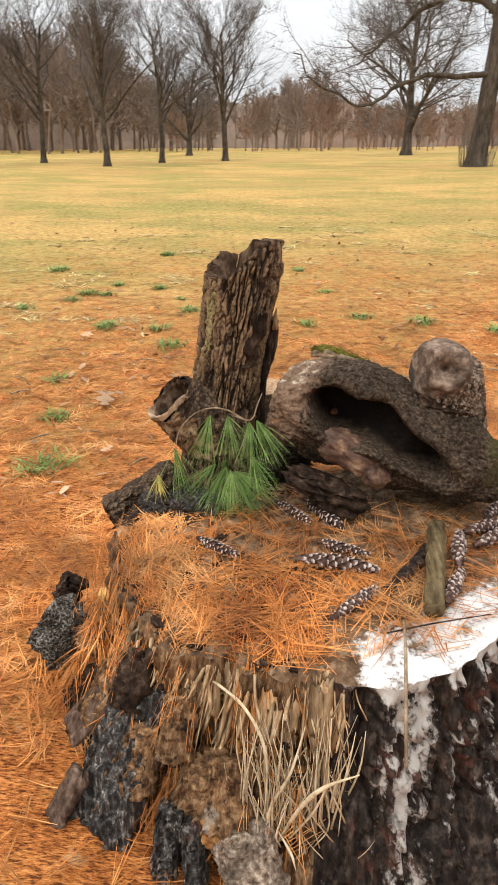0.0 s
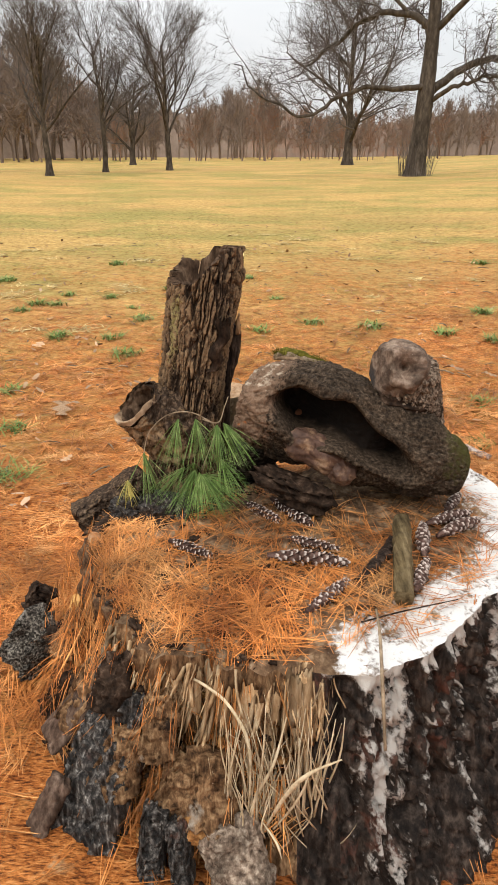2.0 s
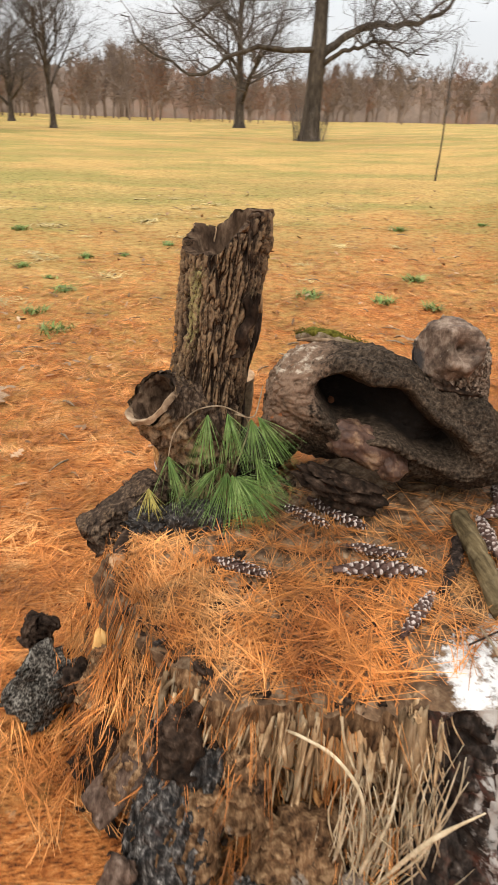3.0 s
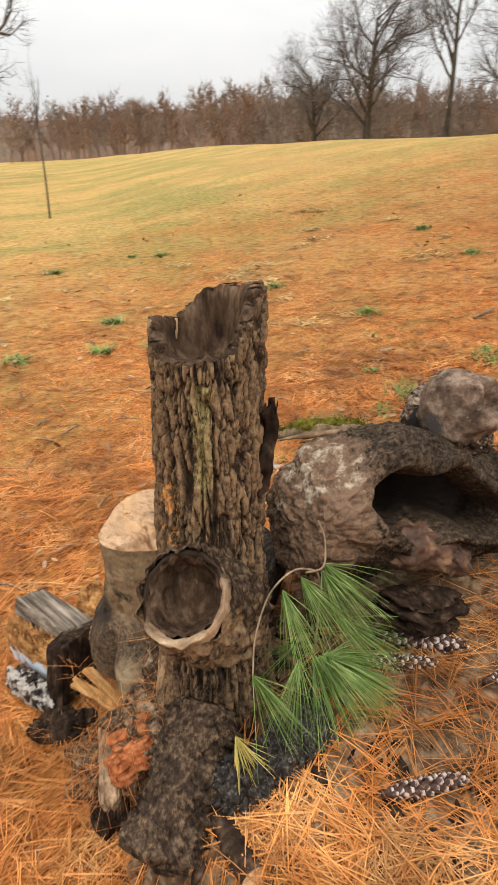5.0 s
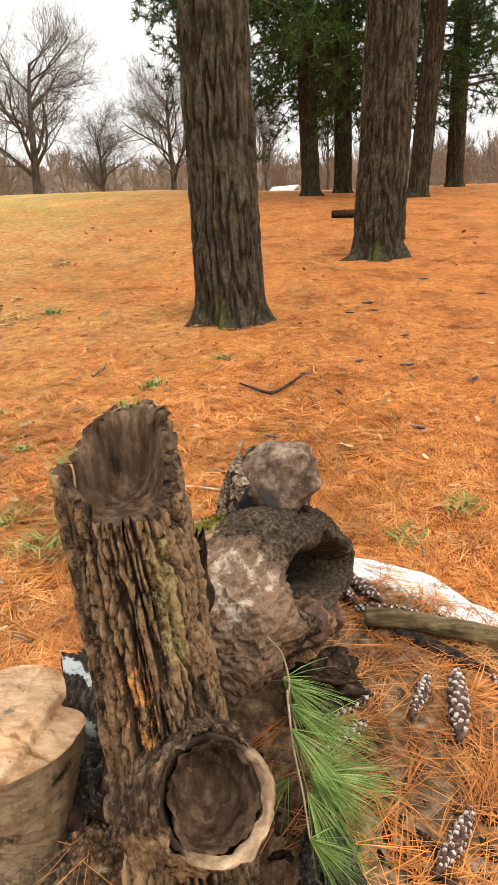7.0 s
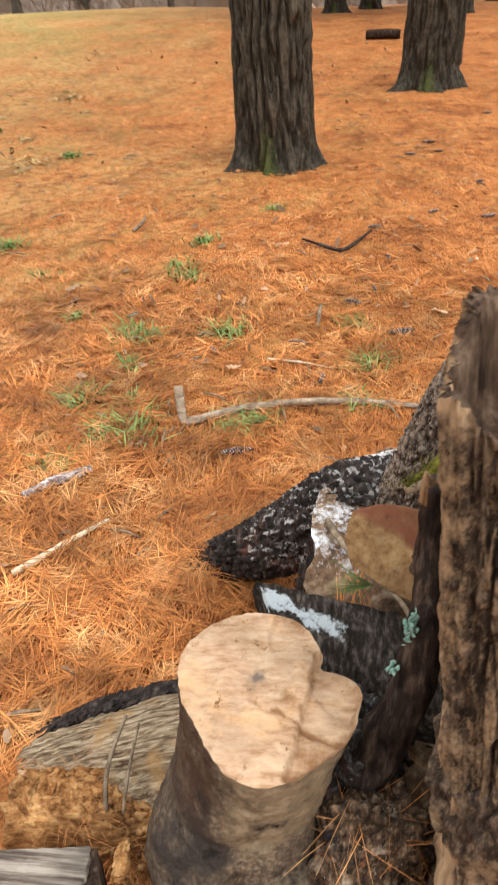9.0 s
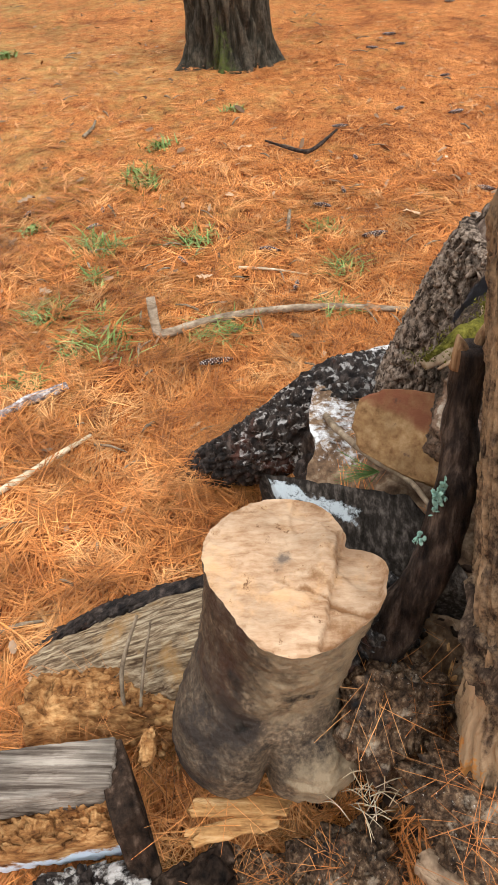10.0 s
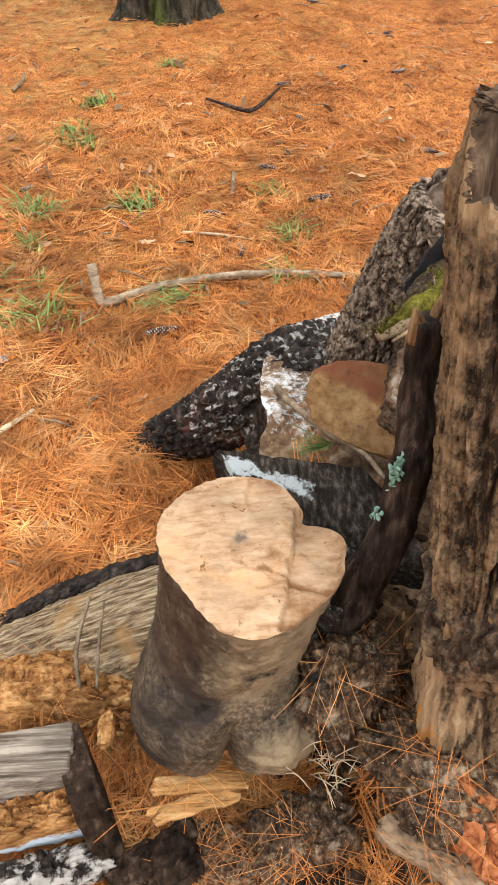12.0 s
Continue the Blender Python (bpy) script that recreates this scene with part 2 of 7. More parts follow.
# the near-black stain puts the shade of the log's hollow into the colour
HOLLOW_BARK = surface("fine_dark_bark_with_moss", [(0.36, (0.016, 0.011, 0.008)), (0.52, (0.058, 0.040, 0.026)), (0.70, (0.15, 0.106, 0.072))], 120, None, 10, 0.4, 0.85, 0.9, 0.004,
                      stains=[("pale", (0.23, 0.145, 0.095), 60, 0.30, 0.62), ("recess_shade", (0.011, 0.008, 0.006), 30, 0.22, 0.60), ("moss", (0.062, 0.058, 0.018), 70, 0.25, 0.66), ("white", (0.50, 0.41, 0.31), 34, 0.10, 0.98), ("pale", (0.42, 0.17, 0.07), 28, 0.05, 1.06)])
BURL = surface("smooth_brown_burl", [(0.3, (0.035, 0.020, 0.015)), (0.5, (0.105, 0.058, 0.040)), (0.72, (0.34, 0.21, 0.12))], 26, None, 9, 0.4, 0.5, 0.3, 0.003, spec=0.15)
WOOD_CUT = surface("fresh_sawn_wood", [(0.32, (0.28, 0.145, 0.068)), (0.46, (0.43, 0.265, 0.15)), (0.62, (0.54, 0.365, 0.225))], 60, (1.5, 0.42, 1), 16, 0.22, 0.75, 0.55, 0.004,
                   stains=[("", (0.62, 0.36, 0.17), 15, 0.10, 0.60), ("torn", (0.24, 0.12, 0.052), 55, 0.22, 0.58), ("", (0.16, 0.08, 0.038), 60, 0.03, 0.645), ("heart", (0.17, 0.12, 0.085), 60, 0.25, 0.62)])
GREY_BARK = surface("smooth_grey_bark", [(0.32, (0.042, 0.030, 0.020)), (0.5, (0.120, 0.086, 0.056)), (0.68, (0.26, 0.19, 0.12))], 140, None, 12, 0.5, 0.6, 0.9, 0.004,
                    stains=[("tan", (0.29, 0.215, 0.13), 40, 0.28, 0.58), ("red", (0.055, 0.030, 0.020), 25, 0.2, 0.55), ("dark", (0.040, 0.031, 0.025), 16, 0.22, 0.60), ("", (0.020, 0.016, 0.013), 15, 0.05, 0.615), ("fleck", (0.40, 0.33, 0.215), 300, 0.08, 1.02), ("dark", (0.012, 0.010, 0.008), 26, 0.10, 1.02)], spec=0.15)
WEATHERED = surface("weathered_grey_wood", [(0.38, (0.085, 0.052, 0.028)), (0.5, (0.26, 0.18, 0.105)), (0.62, (0.50, 0.385, 0.245))], 120, (1.6, 0.04, 0.35), 7, 0.35, 0.85, 0.9, 0.006,
                    stains=[("", (0.36, 0.20, 0.075), 12, 0.08, 0.62)])
FIBRE = surface("splintered_wood", [(0.3, (0.13, 0.075, 0.036)), (0.5, (0.38, 0.25, 0.14)), (0.72, (0.64, 0.51, 0.34))], 60, (1, 1, 0.1), 6, 0.5, 0.85, 0.6, 0.003, island=0.5)
FRONT_WOOD = surface("torn_inner_wood", [(0.34, (0.036, 0.019, 0.010)), (0.5, (0.165, 0.088, 0.042)), (0.70, (0.42, 0.265, 0.14))], 80, (1, 1, 0.1), 9, 0.5, 0.9, 0.9, 0.006,
                     stains=[("", (0.34, 0.29, 0.23), 14, 0.06, 0.70), ("", (0.025, 0.016, 0.011), 18, 0.05, 0.63)])
TOP_WOOD = surface("decayed_stump_top", [(0.32, (0.055, 0.032, 0.020)), (0.5, (0.17, 0.10, 0.055)), (0.68, (0.36, 0.25, 0.155))], 40, None, 7, 0.55, 0.9, 0.9, 0.006,
                   stains=[("paint", (0.66, 0.635, 0.605), 90, 0.16, 0.60), ("", (0.16, 0.085, 0.05), 60, 0.025, 0.68)])
ORANGE_ROT = surface("crumbly_orange_wood", [(0.32, (0.075, 0.030, 0.013)), (0.48, (0.36, 0.165, 0.055)), (0.68, (0.66, 0.38, 0.155))], 70, (1, 0.4, 1), 8, 0.4, 0.9, 0.9, 0.006,
                     stains=[("paint", (0.66, 0.73, 0.80), 30, 0.1, 0.62)])
CHAR = surface("black_charred_bark", [(0.34, (0.008, 0.007, 0.006)), (0.52, (0.036, 0.029, 0.024)), (0.70, (0.16, 0.135, 0.115))], 150, None, 16, 0.55, 0.5, 0.9, 0.004,
               stains=[("", (0.10, 0.045, 0.03), 13, 0.05, 0.62), ("", (0.36, 0.34, 0.31), 120, 0.05, 0.66)], spec=0.2)
MIXED_ROT = surface("brown_rot_with_white_flecks", [(0.34, (0.016, 0.010, 0.007)), (0.52, (0.120, 0.068, 0.036)), (0.70, (0.36, 0.235, 0.135))], 130, (1, 1, 0.6), 14, 0.5, 0.7, 0.9, 0.006,
                    stains=[("", (0.020, 0.018, 0.018), 12, 0.05, 0.60), ("", (0.30, 0.12, 0.05), 30, 0.04, 0.68), ("", (0.46, 0.36, 0.25), 26, 0.08, 0.65), ("", (0.55, 0.49, 0.41), 190, 0.03, 0.66)], spec=0.15)
CHAR_STRIPE = surface("black_wood_with_white_stripes", [(0.32, (0.010, 0.008, 0.006)), (0.5, (0.034, 0.026, 0.020)), (0.68, (0.12, 0.095, 0.075))], 120, (0.3, 1, 1), 20, 0.4, 0.88, 0.8, 0.005,
                      stains=[("paint", (0.42, 0.44, 0.43), 120, 0.14, 0.66)], spec=0.04)
STICK_BARK = surface("grey_brown_twig", [(0.3, (0.10, 0.07, 0.045)), (0.5, (0.25, 0.18, 0.115)), (0.72, (0.42, 0.33, 0.22))], 60, (1, 1, 0.5), 15, 0.4, 0.85, 0.5, 0.002)
DARK_LIMB = surface("dark_smooth_limb", [(0.36, (0.010, 0.007, 0.006)), (0.52, (0.040, 0.026, 0.019)), (0.70, (0.14, 0.095, 0.068))], 90, (1, 1, 0.2), 16, 0.5, 0.65, 0.9, 0.006)
MINT = surface("mint_green_lichen", [(0.3, (0.15, 0.27, 0.2)), (0.55, (0.34, 0.52, 0.41)), (0.8, (0.52, 0.68, 0.57))], 120, None, 40, 0.3, 0.95, 0.9, 0.003)
MOSS = surface("olive_moss", [(0.3, (0.035, 0.033, 0.006)), (0.52, (0.12, 0.105, 0.016)), (0.72, (0.25, 0.215, 0.04))], 130, None, 20, 0.4, 1.0, 0.9, 0.006)
CONE_SCALE = surface("pine_cone_scales", [(0.3, (0.030, 0.016, 0.012)), (0.52, (0.085, 0.048, 0.037)), (0.72, (0.19, 0.118, 0.095))], 90, None, 30, 0.3, 0.8, 0.4, 0.001, stains=[("tip", (0.52, 0.43, 0.375), 60, 0.12, 0.74)])
NEEDLE_DRY = surface("dry_pine_needles", [(0.3, (0.28, 0.086, 0.021)), (0.5, (0.55, 0.21, 0.055)), (0.70, (0.78, 0.42, 0.165))], 6, None, 3.5, 0.55, 0.6, 0.0, 0.001, island=0.5, spec=0.2)
NEEDLE_GREEN = surface("fresh_pine_needles", [(0.3, (0.072, 0.13, 0.03)), (0.5, (0.15, 0.235, 0.062)), (0.72, (0.30, 0.38, 0.145))], 25, None, 9, 0.3, 0.5, 0.0, 0.001, island=0.35, spec=0.15)
NEEDLE_OLD = surface("yellowing_needles", [(0.3, (0.32, 0.26, 0.06)), (0.7, (0.55, 0.45, 0.14))], 25, None, 9, 0.3, 0.6, 0.0, 0.001, island=0.3)
GRASS = surface("green_grass_blades", [(0.3, (0.11, 0.165, 0.042)), (0.5, (0.20, 0.275, 0.082)), (0.72, (0.35, 0.41, 0.165))], 8, None, 3, 0.3, 0.65, 0.0, 0.001, island=0.4)
STRAW = surface("dry_straw_grass", [(0.3, (0.40, 0.29, 0.12)), (0.5, (0.60, 0.46, 0.21)), (0.72, (0.72, 0.58, 0.30))], 8, None, 3, 0.3, 0.8, 0.0, 0.001, island=0.35)
DEAD_FIBRE = surface("pale_dead_root_fibre", [(0.3, (0.34, 0.25, 0.15)), (0.5, (0.58, 0.46, 0.30)), (0.72, (0.74, 0.63, 0.46))], 40, None, 12, 0.25, 0.85, 0.3, 0.001, island=0.2)
LEAF_DRY = surface("dry_oak_leaf", [(0.3, (0.30, 0.17, 0.09)), (0.5, (0.46, 0.29, 0.17)), (0.72, (0.58, 0.41, 0.27))], 60, None, 20, 0.3, 0.7, 0.3, 0.001, per_object=0.3)
# pine plates take a weathered tone, furrows keep a painted shade
PINE_BARK = surface("pine_trunk_bark", [(0.3, (0.016, 0.013, 0.009)), (0.5, (0.047, 0.037, 0.025)), (0.7, (0.125, 0.098, 0.067))], 40, (1, 1, 0.2), 2.0, 0.3, 0.9, 0.9, 0.012,
                    stains=[("worn_lit", (0.115, 0.090, 0.062), 24, 0.3, 0.75), ("moss", (0.085, 0.10, 0.022), 30, 0.25, 0.80), ("foot", (0.018, 0.020, 0.014), 10, 0.3, 0.75)])
TREE_BARK = surface("grey_tree_bark", [(0.3, (0.032, 0.025, 0.019)), (0.5, (0.076, 0.060, 0.046)), (0.7, (0.14, 0.112, 0.088))], 6, (1, 1, 0.3), 1.0, 0.3, 0.9, 0.5, 0.02)
TWIGS = surface("bare_twigs", [(0.3, (0.085, 0.070, 0.060)), (0.7, (0.18, 0.152, 0.135))], 2, None, 0.6, 0.3, 0.9, 0.0, 0.01)
# browns lightened so that the haze of distance sits in the colour
WOODS = surface("far_brown_woods", [(0.3, (0.15, 0.112, 0.09)), (0.5, (0.22, 0.165, 0.132)), (0.72, (0.29, 0.22, 0.175))], 0.5, None, 0.06, 0.3, 0.95, 0.0, 0.02, island=0.2, stains=[("red", (0.27, 0.13, 0.075), 0.3, 0.3, 0.6)])
PINE_GREEN = surface("pine_foliage", [(0.3, (0.02, 0.045, 0.012)), (0.5, (0.045, 0.085, 0.025)), (0.72, (0.09, 0.14, 0.045))], 3, None, 0.8, 0.35, 0.7, 0.0, 0.01, island=0.4)
WHITE_WALL = surface("white_painted_boards", [(0.3, (0.66, 0.66, 0.66)), (0.7, (0.8, 0.8, 0.8))], 2, None, 0.5, 0.1, 0.6, 0.1, 0.005)
ROOF = surface("pale_grey_roof", [(0.3, (0.55, 0.55, 0.56)), (0.7, (0.7, 0.7, 0.71))], 3, None, 0.5, 0.12, 0.7, 0.2, 0.01)


def ground_surface():
    m = bpy.data.materials.new("needle_litter_and_meadow")
    m.use_nodes = True
    n, l = nodes(m)
    b = n["Principled BSDF"]
    co = n.new("ShaderNodeTexCoord").outputs["Object"]
    # needles lie in all directions: three crossed, stretched grains
    grains = []
    for k, turn in enumerate((0.3, 1.4, 2.5)):
        mp = n.new("ShaderNodeMapping")
        mp.inputs["Rotation"].default_value = (0, 0, turn)
        mp.inputs["Scale"].default_value = (45, 190, 40)
        l.new(co, mp.inputs["Vector"])
        grains.append(noise_node(n, l, mp.outputs[0], 1.0, 3, 0.6))
    grain = math_node(n, l, "MAXIMUM", math_node(n, l, "MAXIMUM", grains[0], grains[1]), grains[2])
    litter = ramp(n, l, grain, [(0.45, (0.11, 0.036, 0.012)), (0.575, (0.60, 0.210, 0.050)), (0.74, (0.84, 0.42, 0.150))])
    patch = noise_node(n, l, co, 2.4, 6, 0.65)
    litter = mixed(n, l, 1.0, litter, ramp(n, l, patch, [(0.3, (0.42, 0.36, 0.33)), (0.48, (0.92, 0.88, 0.86)), (0.7, (1.15, 1.22, 1.3))]), "MULTIPLY")
    fleck = noise_node(n, l, co, 9, 4, 0.7)
    litter = mixed(n, l, ramp(n, l, fleck, [(0.62, (0, 0, 0)), (0.7, (0.7, 0.7, 0.7))]), litter, (0.56, 0.36, 0.19))
    blade = noise_node(n, l, co, 14, 8, 0.8)
    straw = ramp(n, l, blade, [(0.3, (0.32, 0.19, 0.06)), (0.5, (0.52, 0.34, 0.115)), (0.7, (0.66, 0.47, 0.19))])
    green = ramp(n, l, blade, [(0.3, (0.15, 0.15, 0.035)), (0.5, (0.30, 0.26, 0.075)), (0.7, (0.44, 0.36, 0.12))])
    band = noise_node(n, l, co, 0.55, 8, 0.7, (0.6, 1.0, 1))
    meadow = mixed(n, l, ramp(n, l, band, [(0.43, (0, 0, 0)), (0.56, (0.9, 0.9, 0.9))]), straw, green)
    tan = noise_node(n, l, co, 0.22, 6, 0.65, (0.5, 1.2, 1))
    meadow = mixed(n, l, ramp(n, l, tan, [(0.48, (0, 0, 0)), (0.66, (0.75, 0.75, 0.75))]), meadow, (0.45, 0.275, 0.10))
    at = n.new("ShaderNodeAttribute")
    at.attribute_name = "litter"
    edge = math_node(n, l, "ADD", at.outputs["Fac"], math_node(n, l, "MULTIPLY", math_node(n, l, "SUBTRACT", noise_node(n, l, co, 1.1, 8, 0.75), 0.5), 2.4))
    edge = math_node(n, l, "ADD", edge, math_node(n, l, "MULTIPLY", math_node(n, l, "SUBTRACT", noise_node(n, l, co, 11, 5, 0.7), 0.5), 1.8))
    r = n.new("ShaderNodeMapRange")
    r.inputs["From Min"].default_value, r.inputs["From Max"].default_value = -0.15, 1.05
    l.new(edge, r.inputs["Value"])
    # clumps, gaps and crumbs a hand wide and smaller
    clump = noise_node(n, l, co, 13, 8, 0.8)
    floor_mix = mixed(n, l, r.outputs[0], meadow, litter)
    floor_mix = mixed(n, l, 1.0, floor_mix, ramp(n, l, clump, [(0.34, (0.44, 0.34, 0.29)), (0.46, (0.93, 0.87, 0.82)), (0.58, (1.14, 1.12, 1.1)), (0.68, (1.32, 1.4, 1.45))]), "MULTIPLY")
    l.new(floor_mix, b.inputs["Base Color"])
    b.inputs["Roughness"].default_value = 0.9
    b.inputs["Specular IOR Level"].default_value = 0.15
    bm = n.new("ShaderNodeBump")
    bm.inputs["Strength"].default_value, bm.inputs["Distance"].default_value = 0.9, 0.02
    l.new(math_node(n, l, "ADD", math_node(n, l, "ADD", grain, patch), blade), bm.inputs["Height"])
    l.new(bm.outputs[0], b.inputs["Normal"])
    return m


GROUND = ground_surface()

# ---- ground ----
AZ_T = [-180, -120, -60, -30, -10, 15, 30, 45, 60, 78, 95, 125, 180]
SLOPE_T = [0.0, 0.0, 0.015, 0.024, 0.036, 0.046, 0.058, 0.085, 0.105, 0.118, 0.118, 0.10, 0.0]
BEND_T = [60, 60, 80, 80, 80, 80, 55, 24, 15, 13, 12, 12, 60]
SOFT_T = [20, 20, 20, 20, 20, 20, 20, 14, 10, 9, 9, 9, 20]


CREST_AZ, CREST_UP = [28, 38, 50, 62, 74, 84, 92], [0.0, 0.26, 0.34, 0.32, 0.24, 0.10, 0.0]


def rise_at(x, y):
    """Height of the ground: flat round the stump, climbing north over the meadow and steeper east to a crest."""
    x, y = np.asarray(x, float), np.asarray(y, float)
    r, az = np.hypot(x, y), np.degrees(np.arctan2(x, y))
    s, bend, soft = (np.interp(az, AZ_T, tab) for tab in (SLOPE_T, BEND_T, SOFT_T))
    near = np.log1p(np.exp(np.minimum((r - 0.9) * 5, 40))) / 5
    near = np.where(r > 8, r - 0.9, near)
    far = bend - 0.9 + soft * (1 - np.exp(-np.maximum(r - bend, 0) / soft))
    return s * np.where(r < bend, near, far) + np.interp(az, CREST_AZ, CREST_UP) * smooth(4.5, 16, r)


def bumps_at(x, y):
    x, y = np.asarray(x, float), np.asarray(y, float)
    p = np.stack([x.ravel(), y.ravel(), 0 * x.ravel()], -1)
    r = np.hypot(x, y).ravel()
    z = 0.022 * fbm(p * 1.7, 3) + 0.012 * fbm(p * 9 + 5, 2) * np.exp(-r / 6) + 0.12 * perlin(p * 0.12) * smooth(4, 15, r)
    return z.reshape(x.shape)


def ground_z(x, y):
    dip = 0.15 * np.exp(-(((np.asarray(x, float) - 0.42) / 0.42) ** 2) - (((np.asarray(y, float) + 0.70) / 0.42) ** 2))
    return rise_at(x, y) + bumps_at(x, y) - dip


def litter_at(x, y):
    x, y = np.asarray(x, float), np.asarray(y, float)
    az, r = np.degrees(np.arctan2(x + 0.3, y + 1.0)), np.hypot(x, y + 1.0)
    reach = np.interp(az, [-180, -40, 0, 20, 45, 62, 75, 90, 180], [4.8, 4.3, 5.1, 6.0, 8.2, 11.5, 20, 60, 40])
    return 1.25 - r / reach * 0.85


rad = np.r_[0.0, np.geomspace(0.12, 420, 210)]
azs = np.linspace(-np.pi, np.pi, 400, endpoint=False)
gx, gy = rad[:, None] * np.sin(azs), rad[:, None] * np.cos(azs)
ground = put("ground", (np.stack([gx, gy, ground_z(gx, gy)], -1).reshape(-1, 3), grid_faces(len(rad), len(azs))[:, ::-1]), GROUND,
             "park ground with orange pine needle litter and straw-coloured meadow", "ground", kind="structure", attrs={"litter": np.clip(litter_at(gx, gy), -1, 2)})

# ---- the stump ----
SC = A([0.08, -0.05])
TH_T = [-180, -162, -127, -114, -90, -79, -67, -55, -38, -25, -5, 16, 33, 50, 66, 90, 120, 150, 180]
RIM_T = [0.50, 0.479, 0.494, 0.476, 0.468, 0.503, 0.489, 0.461, 0.454, 0.507, 0.538, 0.58, 0.60, 0.54, 0.46, 0.42, 0.38, 0.42, 0.50]
TOP_T = [0.345, 0.335, 0.325, 0.34, 0.355, 0.372, 0.378, 0.382, 0.385, 0.385, 0.385, 0.385, 0.39, 0.40, 0.405, 0.30, 0.24, 0.27, 0.345]
FOOT_T = [0.22, 0.2, 0.15, 0.13, 0.11, 0.09, 0.10, 0.14, 0.15, 0.12, 0.12, 0.12, 0.12, 0.14, 0.15, 0.22, 0.25, 0.22, 0.22]


def rim_at(deg):
    return np.interp(deg, TH_T, RIM_T)


stump = thing("tree_stump", (SC[0], SC[1], 0), "broad old tree stump, half rotten, with dark bark and white-stained rim", "stump")
NTH = 520
th = np.linspace(-180, 180, NTH, endpoint=False)
thr = np.radians(th)
cs, sn = np.cos(thr), np.sin(thr)
rim, ztop, foot = rim_at(th), np.interp(th, TH_T, TOP_T), np.interp(th, TH_T, FOOT_T)
rim = rim + 0.012 * fbm(np.stack([cs * 9, sn * 9, 0 * cs], -1), 3)
# bare, splintered wood in front; a rotten slope to the west and north-west; bark elsewhere
barky = smooth(-93, -84, th) * (1 - smooth(62, 80, th))
split_front = smooth(-140, -128, th) * (1 - smooth(-95, -86, th))
ztop = ztop + (1 - barky) * 0.05 * fbm(np.stack([cs * 5, sn * 5, 0 * cs + 2], -1), 3)
rim = rim + (1 - barky) * 0.06 * fbm(np.stack([cs * 7, sn * 7, 0 * cs + 7], -1), 3)
# top
ks = np.linspace(0, 1, 60)
tx, ty = SC[0] + ks[:, None] * rim * cs, SC[1] + ks[:, None] * rim * sn
tz = 0.388 + (ztop - 0.388) * ks[:, None] ** 3
tp = np.stack([tx, ty, tz], -1).reshape(-1, 3)
rough_top = 0.010 * fbm(tp * (14, 14, 0) + 3, 4) + 0.008 * ridged(tp * (40, 40, 0), 2)
tp[:, 2] += np.repeat(smooth(1.0, 0.94, ks), NTH) * rough_top * (1 - 0.6 * np.tile(barky, 60) * np.repeat(smooth(0.75, 0.9, ks), NTH))
paint_top = np.tile(barky, 60) * np.repeat(smooth(0.62, 0.88, ks), NTH) * (0.80 + 0.6 * fbm(tp * (16, 16, 0) + 8, 3)) * (1 - 0.30 * np.tile(smooth(15, 50, th), 60))
paint_top *= 0.25 + 0.75 * np.tile(smooth(-92, -80, th), 60)
# side
hs = np.linspace(0, 1, 90)
sr = rim + (1.35 * foot * hs[:, None] ** 1.8)
gz = -0.20
sz = ztop + (gz - ztop) * hs[:, None]
sx, sy = SC[0] + sr * cs, SC[1] + sr * sn
sp = np.stack([sx, sy, sz], -1).reshape(-1, 3)
out = np.stack([np.tile(cs, 90), np.tile(sn, 90), np.zeros(90 * NTH)], -1)
arc = np.stack([np.tile(cs, 90) * 0.5, np.tile(sn, 90) * 0.5, sp[:, 2] * 0.2], -1)
furrow = np.maximum(crease(arc * 15 + 0.55 * fbm(sp * 11, 2)[:, None], 0.17), 0.6 * crease(arc * (34, 34, 60) + 0.5 * fbm(sp * 20, 2)[:, None] + 5, 0.14))
flake = crease(sp * (34, 34, 12) + 3, 0.16)
plates = fbm(sp * (34, 34, 11), 4, 0.65)
BK, SF = np.tile(barky, 90), np.tile(split_front, 90)
fade_in = np.repeat(smooth(0, 0.06, hs) * (1 - 0.75 * smooth(0.72, 0.95, hs)), NTH)
push = BK * (0.012 - 0.042 * furrow - 0.008 * flake + 0.024 * plates + 0.012 * fbm(sp * (90, 90, 50), 3, 0.7)) + SF * (0.020 * ridged(arc * 60, 3, 0.6) - 0.02 * crease(arc * 26 + 2, 0.15) - 0.05 * np.repeat(np.sin(np.pi * hs) ** 0.7, NTH) * 1.0) + (1 - BK - SF) * (0.03 * fbm(sp * 9, 4) + 0.015 * plates)
sp += out * (push * fade_in)[:, None]
drip = sum(w * np.exp(-((th - c) / s) ** 2) for c, s, w in ((-75, 7.0, 1.05), (-64, 1.6, 0.8), (-52, 2.6, 1.0), (-36, 3.0, 0.9), (-20, 4.0, 1.0), (-58, 1.2, 0.7), (10, 5, 0.9)))
paint_side = (np.tile(drip, (90, 1)) * (1.12 - 0.5 * hs[:, None]) + (1 - smooth(0.0, 0.05, hs))[:, None]).ravel() * BK * (0.78 + 1.3 * fbm(sp * (42, 42, 9) + 9, 3)) * (1 - 0.5 * furrow)
idx = np.arange(NTH)
bark_cols = (th > -92) & (th < 76)


def columns(p, rows, keep):
    """The grid's columns that keep marks, as a sheet of its own."""
    v = p.reshape(rows, NTH, 3)[:, keep]
    return v.reshape(-1, 3), grid_faces(rows, int(keep.sum()), around=False)


